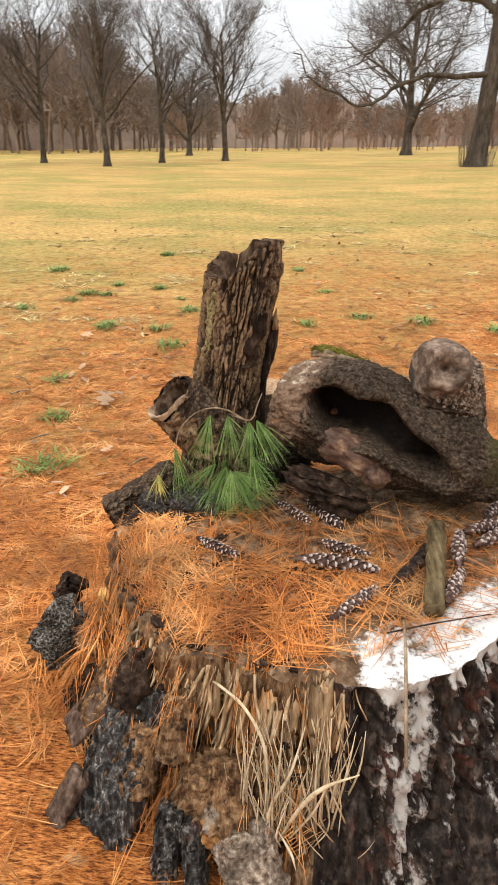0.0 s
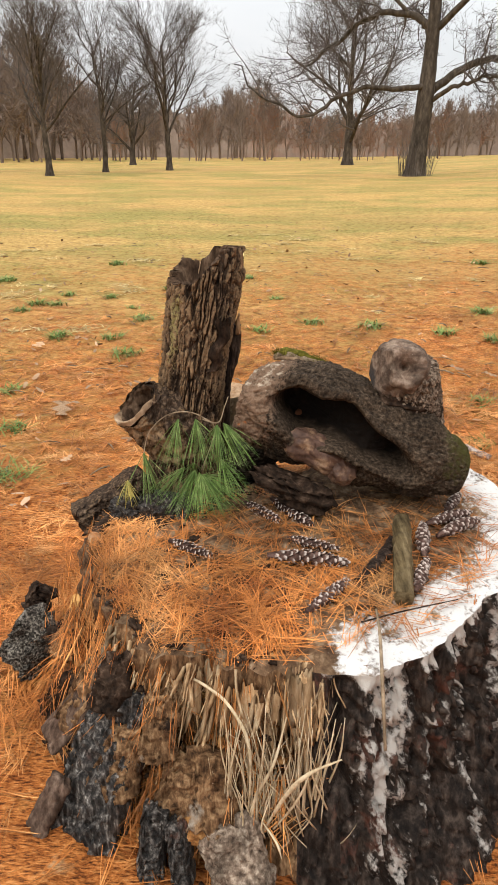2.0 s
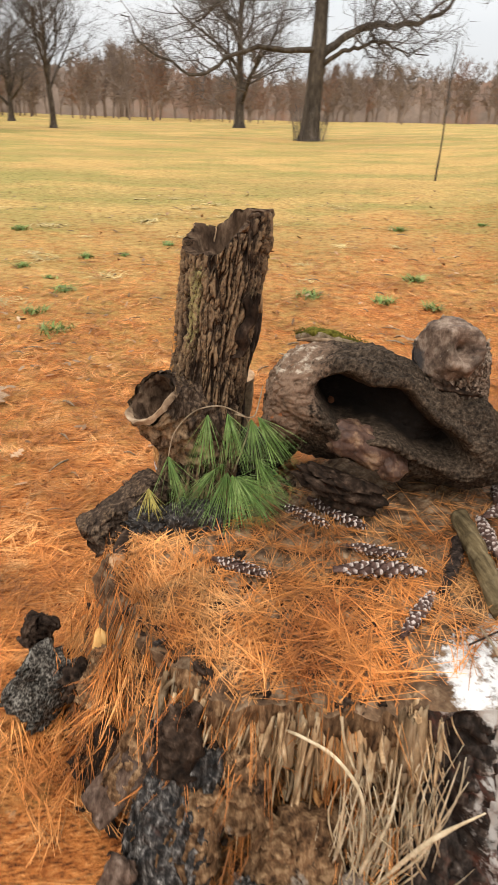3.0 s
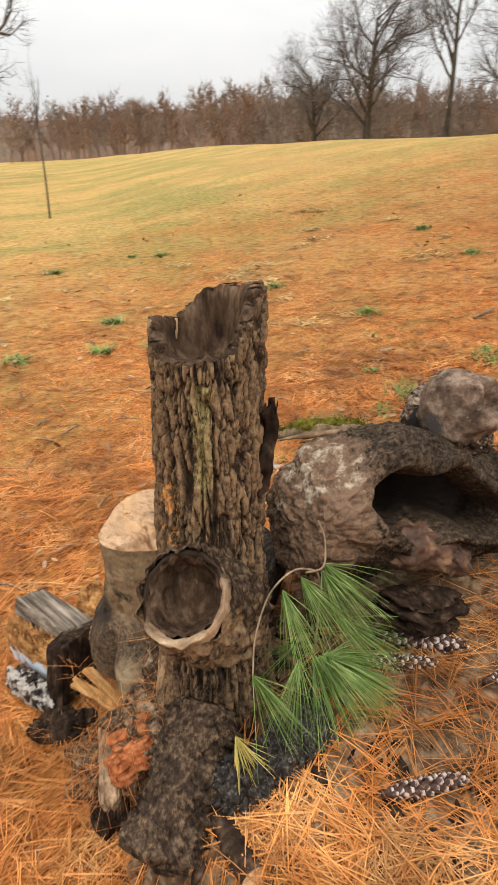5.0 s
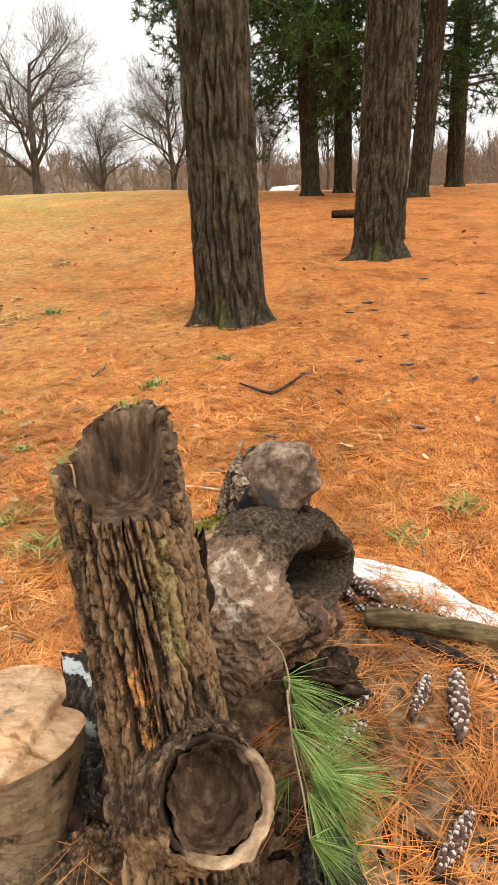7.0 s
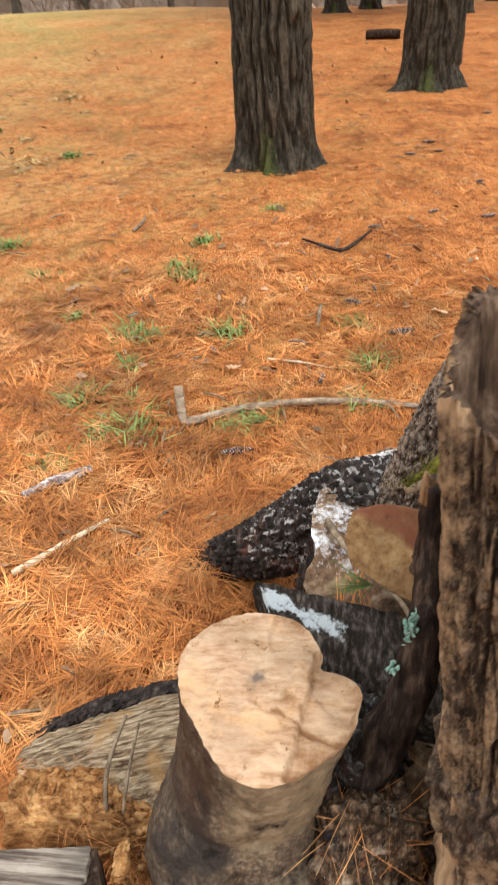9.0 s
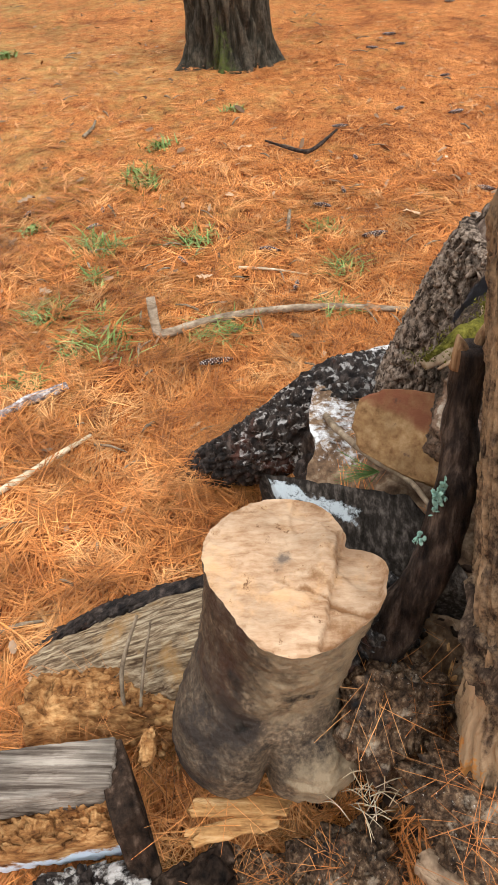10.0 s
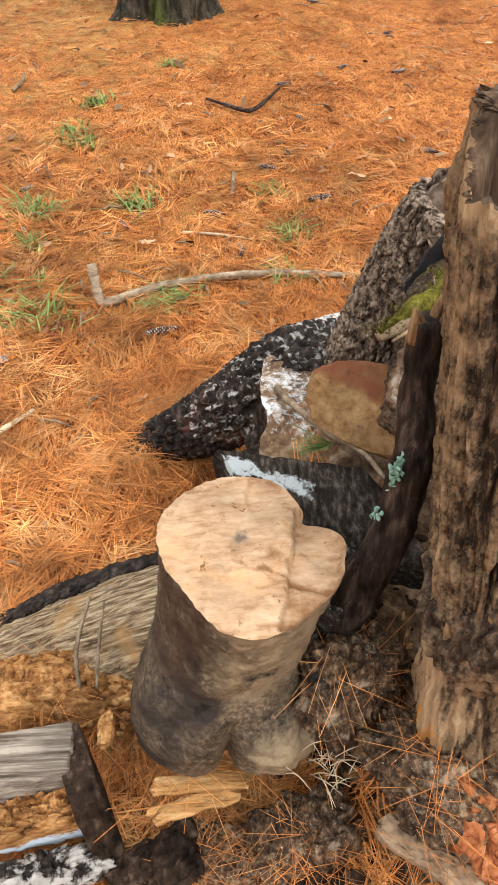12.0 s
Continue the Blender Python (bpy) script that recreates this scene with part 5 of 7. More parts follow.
stand_copy(elm, *polar(SOUTH_EYE, -26, 36), 250, 0.82, 0.72)
stand_copy(elm_c, *polar(SOUTH_EYE, 7.5, 50), 200, 1.12)
stand_copy(elm_c, *polar(SOUTH_EYE, -10.0, 52), 120, 0.7)

# the great oak: heavy limbs laid out one by one
oak = thing("oak_tree", (0, 0, 0), "massive old leafless oak with long crooked limbs", "tree")
rng = np.random.RandomState(77)
part("trunk", tube([(0, 0, -0.3), (0.02, 0, 0.25), (0.06, 0, 1.4), (0.12, 0.05, 3.0), (0.14, 0.1, 5.2), (0.1, 0.0, 8.0), (0.15, 0.1, 10.5)], [0.66, 0.46, 0.36, 0.35, 0.27, 0.20, 0.10], 26, 60, False, 0.10, 3), TREE_BARK, oak, "thick grey trunk")
OAK_BOUGHS = [
    [(0.3, 0.0, 5.4), (-0.9, 0.5, 6.2), (-2.6, 1.0, 6.2), (-4.4, 1.2, 5.0), (-5.6, 1.0, 4.0)],
    [(0.1, 0.0, 3.5), (-1.0, -0.8, 3.3), (-2.4, -1.4, 3.3), (-3.7, -1.9, 2.7), (-4.8, -2.3, 2.2), (-6.3, -2.8, 2.9), (-7.5, -3.0, 4.0)],
    [(0.2, 0.1, 3.2), (1.0, 0.6, 3.9), (2.4, 1.0, 4.6), (4.0, 1.3, 4.7), (5.8, 1.6, 5.8), (7.0, 1.5, 7.4)],
    [(0.35, 0.0, 5.6), (1.4, -0.6, 6.5), (3.0, -1.0, 7.3), (4.8, -1.5, 8.6), (6.0, -1.7, 9.4)],
    [(0.3, 0.1, 2.9), (1.3, -0.8, 3.4), (2.7, -1.2, 3.6), (4.2, -1.6, 3.2)],
    [(0.35, 0.0, 7.4), (1.5, 0.4, 8.0), (2.6, 0.6, 8.5), (3.9, 0.4, 8.2)],
    [(0.35, 0.0, 7.0), (-0.8, -0.5, 8.2), (-2.0, -0.8, 9.3), (-3.4, -1.2, 10.2)],
    [(0.3, 0.0, 4.6), (0.0, 1.6, 5.6), (-0.6, 3.0, 6.8), (-1.4, 4.2, 7.2)],
    [(-0.9, 0.5, 6.2), (-2.2, 0.3, 7.3), (-3.6, 0.0, 8.2), (-4.6, 0.2, 8.0)],
]
twig_tubes = [[] for _ in range(5)]
for k, pts in enumerate(OAK_BOUGHS):
    c = spline(pts, 26)
    c = c + 0.10 * rng.normal(size=c.shape) * np.linspace(0, 1, 26)[:, None]
    r0 = (0.16, 0.12, 0.19, 0.14, 0.11, 0.11, 0.11, 0.11, 0.08)[k]
    part("limb", tube(c, [r0, r0 * 0.75, r0 * 0.5, r0 * 0.2], 10, None, False), TREE_BARK, oak)
    for j in range(16):
        t = rng.uniform(0.25, 0.99)
        i = int(t * 24)
        way = unit(unit(c[i + 1] - c[i]) * 0.5 + rng.normal(size=3) * 0.7 + (0, 0, 0.35))
        grow(rng, c[i], way, rng.uniform(1.0, 2.4), r0 * 0.28, 2, 4, twig_tubes, (5, 5, 5, 4), 0.15, 0.7, ratio=0.6)
oak_fine = [t for lv in twig_tubes for t in lv]
tagged(part("fine_growth", oak_fine + [fine_twigs(rng, oak_fine, 9000, (0.25, 0.8), 0.009, 0.25)], TWIGS, oak, "crooked bare twigs", shade=False), kind="stuff")
shoots = []
for k in range(60):
    a, r = rng.uniform(0, 6.28), rng.uniform(0.4, 0.75)
    b = A([r * math.cos(a), r * math.sin(a), -0.1])
    shoots.append(tube([b, b * 1.25 + (0, 0, rng.uniform(0.5, 1.3)), b * 1.7 + rng.normal(size=3) * 0.1 + (0, 0, rng.uniform(1.2, 1.9))], [0.012, 0.008, 0.004], 3, 5, False))
tagged(part("sucker_growth", shoots, TWIGS, oak, "thin shoots round the foot", shade=False), kind="stuff")
stand(oak, *polar(SOUTH_EYE, 12.9, 31.5), -13)
# a young staked tree on the meadow
sap = thing("sapling", (0, 0, 0), "thin young leafless tree on the meadow", "tree")
so = [[] for _ in range(4)]
grow(np.random.RandomState(4), (0, 0, -0.1), (0.02, 0, 1), 2.3, 0.020, 0, 2, so, (14, 5), 0.7, 0.2, first=0.45, spread=0.45, ratio=0.35)
part("trunk", so[0], TREE_BARK, sap)
tagged(part("twigs", so[1] + so[2], TWIGS, sap, shade=False), kind="stuff")
stand(sap, *polar((-0.44, -0.83), 25.0, 13.2), 0)

# ---- far woods along the edge of the park ----
rng = np.random.RandomState(9)
TEMPLATES, TWIG_SETS = [], []
for k in range(5):
    o = [[] for _ in range(5)]
    grow(np.random.RandomState(100 + k), (0, 0, -0.3), (0, 0, 1), 8.0, 0.16, 0, 2, o, (10, 5), 0.3, 0.4, sides=(4, 3, 3, 3, 3), first=0.2, spread=0.75, ratio=0.52, steps=(6, 5, 3, 3, 3))
    v, f, base = [], [], 0
    for lv in o:
        for a, b in lv:
            v.append(a), f.append(b + base)
            base += len(a)
    v, f = np.concatenate(v), np.concatenate(f)
    # clinging dead leaves
    lr = np.random.RandomState(50 + k)
    tw_v, tw_f = fine_twigs(lr, [(v[len(v) // 5 :], f)], 400, (0.6, 1.5), 0.042, 0.6)
    TWIG_SETS.append(tw_v)
    pick = v[lr.randint(len(v) // 4, len(v), 240)]
    d1, d2 = unit(lr.normal(size=(240, 3))) * 0.18, unit(lr.normal(size=(240, 3))) * 0.18
    lv_ = np.stack([pick, pick + d1, pick + d1 + d2, pick + d2], 1).reshape(-1, 3)
    TEMPLATES.append((v, f, lv_))
# how high the woods stand above the horizon, in degrees, round the park
EDGE_AZ = [-60, -25, -17, -14.7, -10, -6, 0, 4, 10, 17, 28, 35, 44, 49, 53, 60, 71, 78, 125]
EDGE_UP = [8.6, 8.6, 8.4, 6.8, 5.0, 5.4, 6.3, 5.2, 4.9, 5.6, 5.8, 6.2, 7.1, 7.3, 6.6, 6.1, 5.5, 5.2, 5.0]


def woods_top(az, d):
    return 1.13 + d * np.tan(np.radians(np.interp(az, EDGE_AZ, EDGE_UP)))


wood_v, wood_f, red, off = [], [], [], 0
twig_v, twig_red = [], []
leaf_v, leaf_red = [], []
for k in range(520):
    az = rng.uniform(-42, 108)
    d = rng.uniform(62, 92)
    if az > 62:
        d = rng.uniform(52, 80)
    kind_ = rng.randint(5)
    v, f, lv_ = TEMPLATES[kind_]
    x, y = polar((0, 0), az, d)
    s = (float(woods_top(az, d)) - float(rise_at(x, y))) / 9.0 * rng.uniform(0.72, 1.12)
    w = rng.uniform(0, 6.28)
    m = A([[math.cos(w), -math.sin(w), 0], [math.sin(w), math.cos(w), 0], [0, 0, 1]]) * s
    x, y = polar((0, 0), az, d)
    at = A([x, y, float(rise_at(x, y)) - 0.2])
    isred = float((rng.rand() < (0.6 if (0 < az < 12 or 24 < az < 43) else 0.12)))
    wood_v.append(v @ m.T + at), wood_f.append(f + off), red.append(np.full(len(v), 0.45 * isred))
    off += len(v)
    twig_v.append(TWIG_SETS[kind_] @ m.T + at), twig_red.append(np.full(len(TWIG_SETS[kind_]), 0.4 * isred))
    if isred or rng.rand() < 0.35:
        leaf_v.append(lv_ @ m.T + at), leaf_red.append(np.full(len(lv_), 0.35 + 0.45 * isred))
lv_ = np.concatenate(leaf_v)
tv_ = np.concatenate(twig_v)
wood = [(np.concatenate(wood_v), np.concatenate(wood_f)), (tv_, np.arange(len(tv_)).reshape(-1, 3)), (lv_, np.arange(len(lv_)).reshape(-1, 4))]
put("far_woods", wood, WOODS, "leafless brown and russet woods beyond the meadow", "woods", kind="stuff", shade=False, attrs={"red": np.concatenate(red + twig_red + leaf_red)})
# the dim depth of the woods behind the front trees
az_ = np.radians(np.linspace(-60, 125, 1500))
bx, by = 98 * np.sin(az_), 98 * np.cos(az_)
bz = rise_at(bx, by)
ragged = 0.9 * fbm(np.stack([az_ * 30, 0 * az_, 0 * az_], -1), 4, 0.7) + 0.35 * rng.normal(size=1500)
hgt = woods_top(np.degrees(az_), 98) * 0.93 - bz + ragged
lev = A([-1.0, 0.5, 0.8, 1.0])
bv = np.stack([np.stack([bx * (1 + 0.02 * k), by * (1 + 0.02 * k), bz + hgt * t], -1) for k, t in enumerate(lev)])
bred = np.interp(np.degrees(az_), [-60, -5, 1, 12, 18, 24, 42, 46, 125], [0.0, 0.15, 0.45, 0.3, 0.15, 0.4, 0.45, 0.1, 0.0])
put("distant_woods", (bv.reshape(-1, 3), grid_faces(4, 1500, around=False)), WOODS, "dim brown depth of the woods", "woods", kind="stuff", attrs={"red": np.tile(bred, 4)})


# ---- pines ----
def pine_trunk(seed, height, r0, r1, flare, nu, nv):
    rng = np.random.RandomState(seed)
    zt = np.concatenate([np.linspace(-0.15, 4.0, nu * 3 // 4), np.linspace(4.0, height, nu - nu * 3 // 4 + 1)[1:]])
    w = np.linspace(0, 2 * np.pi, nv, endpoint=False)
    r = (r0 + (r1 - r0) * np.clip(zt, 0, None) / height)[:, None] + flare * np.exp(-np.clip(zt + 0.05, 0, None) / 0.10)[:, None] * (1.15 + 0.75 * np.cos(w * 5 + rng.uniform(0, 6)) + 0.35 * np.cos(w * 3))
    v = np.stack([r * np.cos(w), r * np.sin(w), zt[:, None] + 0 * w], -1).reshape(-1, 3)
    q = np.stack([np.cos(w) * np.ones((nu, 1)), np.sin(w) * np.ones((nu, 1)), zt[:, None] * 0.55 + 0 * w], -1).reshape(-1, 3) + seed
    q = q + 0.07 * np.stack([fbm(v * 3, 2), fbm(v * 3 + 9, 2), fbm(v * 2, 2)], -1)
    gap = crease(np.c_[q[:, :2], v[:, 2] + seed] * (4.2, 4.2, 2.6) + 0.25 * fbm(v * 4, 2)[:, None], 0.20)
    nick = crease(np.c_[q[:, :2], v[:, 2] + seed] * (6, 6, 7.5), 0.12)
    push = 0.008 - 0.045 * gap - 0.010 * nick + 0.012 * fbm(v * 9, 3)
    o = np.stack([np.cos(w) * np.ones((nu, 1)), np.sin(w) * np.ones((nu, 1)), np.zeros((nu, nv))], -1).reshape(-1, 3)
    v = v + o * push[:, None]
    deg = np.degrees(np.tile(w, nu))
    moss = 0.52 * np.exp(-(((deg - 172) / 16) ** 2)) * smooth(0.65, 0.2, v[:, 2]) + 0.40 * smooth(0.4, 0.0, v[:, 2])
    return (v, grid_faces(nu, nv)), {"moss": moss, "worn_lit": 0.62 * (1 - gap) * (1 - 0.4 * nick), "foot": 0.55 * smooth(0.5, 0.05, v[:, 2])}


def pine_crown(seed, low, high, reach, count):
    """Drooping boughs with tufts of needles, and the boughs' wood."""
    rng = np.random.RandomState(seed)
    boughs, tv = [], []
    for k in range(count):
        z = low + 4.5 * rng.rand() ** 1.2
        w = rng.uniform(0, 6.28)
        ln = reach * rng.uniform(0.6, 1.0) * (1.1 - 0.4 * (z - low) / 4.5)
        d = A([math.cos(w), math.sin(w), 0])
        p = spline([d * 0.1 + (0, 0, z), d * ln * 0.5 + (0, 0, z + 0.15), d * ln + (0, 0, z - 0.25 * ln * rng.uniform(0.4, 1.2))], 14)
        boughs.append(tube(p, [0.045, 0.02, 0.008], 5, None, False))
        for j in range(44):
            c = p[rng.randint(4, 14)] + rng.normal(size=3) * (0.26, 0.26, 0.12)
            n = 16
            dirs = unit(rng.normal(size=(n, 3)) + (0, 0, 0.3) + d * 0.4) * rng.uniform(0.12, 0.24, (n, 1))
            sidev = unit(np.cross(dirs, rng.normal(size=(n, 3)))) * 0.011
            tv.append(np.stack([c + 0 * dirs - sidev, c + 0 * dirs + sidev, c + dirs], 1).reshape(-1, 3))
    tv = np.concatenate(tv)
    return boughs, (tv, np.arange(len(tv)).reshape(-1, 3))


def pine(seed, x, y, r0, r1, flare, height, low, reach, boughs, label, lean=(0, 0)):
    ob = thing("pine_tree", (0, 0, 0), label, "tree", "tall pines")
    near = 200 if x < 5 else 150 if x < 8 else 100
    tr, at = pine_trunk(seed, height, r0, r1, flare, near, near)
    part("trunk", tr, PINE_BARK, ob, "dark furrowed pine bark", attrs=at)
    b, n = pine_crown(seed + 5, low, height, reach, boughs)
    wood_ = tagged(part("bough_wood", b, TREE_BARK, ob), kind="stuff")
    tagged(part("needles", n, PINE_GREEN, wood_, "dark green needle tufts", shade=False), kind="stuff")
    ob.matrix_basis = pose(x, y, float(ground_z(x, y)) - 0.03, lean[0], lean[1], 0)
    return ob


pine(1, 4.50, 0.79, 0.275, 0.19, 0.10, 12, 4.6, 2.6, 26, "large pine trunk with furrowed dark bark and mossy foot", (-0.4, 0))
pine(2, 7.18, -0.58, 0.29, 0.20, 0.12, 12, 4.8, 2.6, 26, "dark pine trunk with a widely flared foot", (2.8, 0))
pine(3, 15.3, 0.42, 0.21, 0.15, 0.10, 13, 2.6, 3.6, 44, "tall pine standing on the crest, pale along one side", (-1.5, 0))
pine(4, 13.9, -1.85, 0.21, 0.15, 0.10, 12, 3.6, 3.2, 40, "tall slim pine leaning slightly", (4.0, 0))
pine(5, 18.6, -3.4, 0.23, 0.16, 0.12, 13, 2.4, 3.4, 48, "tall dark pine beyond the others")
pine(6, 17.0, -0.35, 0.22, 0.16, 0.10, 13, 1.9, 3.8, 56, "tall pine with low drooping green boughs")
pine(7, 13.2, 1.92, 0.2, 0.15, 0.1, 12, 2.6, 1.9, 40, "tall pine with green boughs above the crest")

# a white outbuilding half hidden by the crest
house = thing("white_building", (0, 0, 0), "low white building with a pale pitched roof beyond the crest", "building")


def box(size, at=(0, 0, 0)):
    bm = bmesh.new()
    bmesh.ops.create_cube(bm, size=1, matrix=Matrix.Translation(at) @ Matrix.Diagonal((*size, 1)))
    v = A([q.co[:] for q in bm.verts])
    f = A([[q.index for q in p.verts] for p in bm.faces])
    bm.free()
    return v, f


part("wall", box((7, 4, 2.4), (0, 0, 1.2)), WHITE_WALL, house, shade=False)
rf = A([(-3.8, -2.4, 2.35), (3.8, -2.4, 2.35), (3.8, 0, 3.7), (-3.8, 0, 3.7), (-3.8, 2.4, 2.35), (3.8, 2.4, 2.35)])
part("roof", [(np.concatenate([rf, rf + (0, 0, 0.12)]), A([[0, 1, 2, 3], [3, 2, 5, 4], [6, 9, 8, 7], [9, 10, 11, 8], [0, 6, 7, 1], [4, 5, 11, 10], [0, 3, 9, 6], [3, 4, 10, 9], [1, 7, 8, 2], [2, 8, 11, 5]]))], ROOF, house, "pale roof", shade=False)
hx, hy = polar(EAST_EYE, 86.0, 40)
house.matrix_basis = pose(hx, hy, float(rise_at(hx, hy)) - 0.3, 0, 0, 60) @ Matrix.Scale(0.24, 4)

# ---- needle litter ----
def side_z(x, y):
    """Height of the stump with its sloping sides, or of the ground, whichever is higher."""
    x, y = np.asarray(x, float), np.asarray(y, float)
    deg, r = np.degrees(np.arctan2(y - SC[1], x - SC[0])), np.hypot(x - SC[0], y - SC[1])
    R, F = np.interp(deg, th, rim), np.interp(deg, TH_T, FOOT_T)
    zt_ = np.interp(deg, th, ztop)
    k = np.clip(r / R, 0, 1)
    top = 0.388 + (zt_ - 0.388) * k**3
    h = np.clip((r - R) / (1.35 * F), 0, 1) ** (1 / 1.8)
    return np.maximum(np.where(r < R, top, zt_ + (gz - zt_) * h), ground_z(x, y))


def needles(base, way, length, width, lift, rng, bend=0.12):
    """Thin bent strips: three cross-lines each."""
    n = len(base)
    up = np.tile([0, 0, 1.0], (n, 1)) + rng.normal(size=(n, 3)) * 0.25
    s = unit(np.cross(way, up)) * width[:, None] * 0.5
    curve = unit(np.cross(s, way)) * (rng.normal(size=n) * bend)[:, None] * length[:, None] + s * (rng.normal(size=n) * 18)[:, None] * 0.4
    rows = []
    for t in (0.0, 0.5, 1.0):
        c = base + way * (length * t)[:, None] + curve * (t * (1 - t)) + (0, 0, 1) * lift[:, None]
        k = 1.0 if t < 1 else 0.5
        rows += [c - s * k, c + s * k]
    v = np.stack(rows, 1).reshape(-1, 3)
    i = np.arange(n)[:, None] * 6
    return v, np.concatenate([i + [0, 1, 3, 2], i + [2, 3, 5, 4]])


def lay(x, y, rng, count=4, long=(0.07, 0.12), wide=0.0012, pile=0.012, turn=None, steep=1.0):
    """Bundles of needles that lie on whatever is under them."""
    n = len(x)
    w = rng.uniform(0, 2 * np.pi, n) if turn is None else turn + rng.normal(size=n) * 1.1
    w = np.repeat(w, count) + rng.normal(size=n * count) * 0.14
    x, y = np.repeat(x, count) + rng.normal(size=n * count) * 0.003, np.repeat(y, count) + rng.normal(size=n * count) * 0.003
    ln = rng.uniform(*long, n * count)
    z0, z1 = side_z(x, y), side_z(x + np.cos(w) * ln, y + np.sin(w) * ln)
    d = unit(np.stack([np.cos(w) * ln, np.sin(w) * ln, np.clip(z1 - z0, -0.25, 0.05) * steep + rng.normal(size=len(x)) * 0.006], -1))
    far = 1 + 0.38 * np.hypot(x, y)
    return needles(np.stack([x, y, z0], -1), d, ln, wide * far * rng.uniform(0.7, 1.3, len(x)), 0.002 + rng.uniform(0, pile, len(x)), rng)


def clear_of_stump(x, y):
    """True where the ground lies bare of the stump and, by the barky side, of its flared foot."""
    deg, r = np.degrees(np.arctan2(y - SC[1], x - SC[0])), np.hypot(x - SC[0], y - SC[1])
    flared = (deg > -96) & (deg < 78)
    return r > np.where(flared, rim_at(deg) + 1.45 * np.interp(deg, TH_T, FOOT_T), rim_at(deg) * 1.05)


rng = np.random.RandomState(21)
n = 15500
w, r = rng.uniform(-np.pi, np.pi, n), 0.42 + 4.6 * rng.rand(n) ** 1.5
w = np.where((w > -2.6) & (w < -0.6) & (rng.rand(n) < 0.7), rng.uniform(-0.5, 2.2, n), w)
x, y = SC[0] + r * np.cos(w), SC[1] + r * np.sin(w)
keep = clear_of_stump(x, y) & (litter_at(x, y) + 0.5 * fbm(np.stack([x * 2, y * 2, 0 * x], -1), 2) > 0.3) & (fbm(np.stack([x * 3.1, y * 3.1, 0 * x + 9], -1), 3) > -0.30 + 0.25 * rng.normal(size=n))
put("needle_litter", lay(x[keep], y[keep], rng, pile=0.02), NEEDLE_DRY, "loose layer of dry orange pine needles on the ground", "needles", kind="stuff", shade=False)
n = 4200
w, r = rng.uniform(1.5, 3.5, n), 0.55 + 2.3 * rng.rand(n)
x, y = SC[0] + r * np.cos(w), SC[1] + r * np.sin(w)
keep = clear_of_stump(x, y) & (fbm(np.stack([x * 3.1, y * 3.1, 0 * x + 5], -1), 3) > -0.25) & ((np.hypot(x + 0.25, y - 0.46) > 0.22) | (rng.rand(n) < 0.3))
put("needle_layer", lay(x[keep], y[keep], rng, pile=0.02), NEEDLE_DRY, "dry orange pine needles on the ground beside the stump", "needles", kind="stuff", shade=False)
n = 7600
x, y = rng.uniform(0.1, 2.7, n), rng.uniform(-0.4, 1.9, n)
keep = clear_of_stump(x, y) & (fbm(np.stack([x * 4, y * 4, 0 * x + 15], -1), 3) > -0.22 + 0.2 * rng.normal(size=n)) & (rng.rand(n) < 1.25 - 0.35 * x)
put("needle_carpet", lay(x[keep], y[keep], rng, 5, (0.08, 0.14), 0.0013, pile=0.03), NEEDLE_DRY, "tangled dry orange pine needles lying over the litter", "needles", kind="stuff", shade=False)
n = 150
deg = rng.uniform(-60, 75, n)
rr_ = rim_at(deg) + np.interp(deg, TH_T, FOOT_T) * rng.uniform(1.5, 2.4, n)
put("needle_drift", lay(SC[0] + rr_ * np.cos(np.radians(deg)), SC[1] + rr_ * np.sin(np.radians(deg)), rng, pile=0.04), NEEDLE_DRY, "dry orange needles drifted against the stump's foot", "needles", kind="stuff", shade=False)
# on the stump: heaps in the middle, runs over the front and the western slope
n = 1150
x, y = rng.normal(0.0, 0.22, n), rng.normal(-0.27, 0.14, n)
keep = (np.hypot(x - SC[0], y - SC[1]) < rim_at(np.degrees(np.arctan2(y - SC[1], x - SC[0]))) * 0.98) & (fbm(np.stack([x * 7, y * 7, 0 * x + 4], -1), 2) > -0.22) & (x + 0.9 * y * -1 < 0.78)
a = lay(x[keep], y[keep], rng, wide=0.0011, pile=0.022)
n = 1250
deg = np.where(rng.rand(n) < 0.28, rng.choice([80, 185], n) + rng.uniform(0, 28, n), rng.uniform(-185, -95, n))
rr_ = rim_at((deg + 180) % 360 - 180) * rng.uniform(0.70, 1.14, n)
x, y = SC[0] + rr_ * np.cos(np.radians(deg)), SC[1] + rr_ * np.sin(np.radians(deg))
b = lay(x, y, rng, wide=0.0011, pile=0.03, turn=np.radians(deg) + rng.normal(size=n) * 0.9)
n = 260
x, y = rng.uniform(0.3, 0.6, n), rng.uniform(-0.25, 0.25, n)
on_top = np.hypot(x - SC[0], y - SC[1]) < 0.80 * rim_at(np.degrees(np.arctan2(y - SC[1], x - SC[0])))
c = lay(x[on_top], y[on_top], rng, wide=0.0011, pile=0.01)
n = 110
x, y = rng.uniform(-0.36, -0.2, n), rng.uniform(0.22, 0.42, n)
c2 = lay(x, y, rng, wide=0.0011, pile=0.06)
n = 110
deg = np.where(rng.rand(n) < 0.6, rng.normal(-150, 9, n), rng.uniform(-172, -100, n))
deg += 7 * np.sin(deg * 0.35)
a_ = np.radians(deg)
down = rng.uniform(0.02, 0.30, n)
rr_ = np.interp(deg, th, rim) + np.interp(deg, TH_T, FOOT_T) * (down / 0.36) ** 1.5 * 0.8 + 0.030
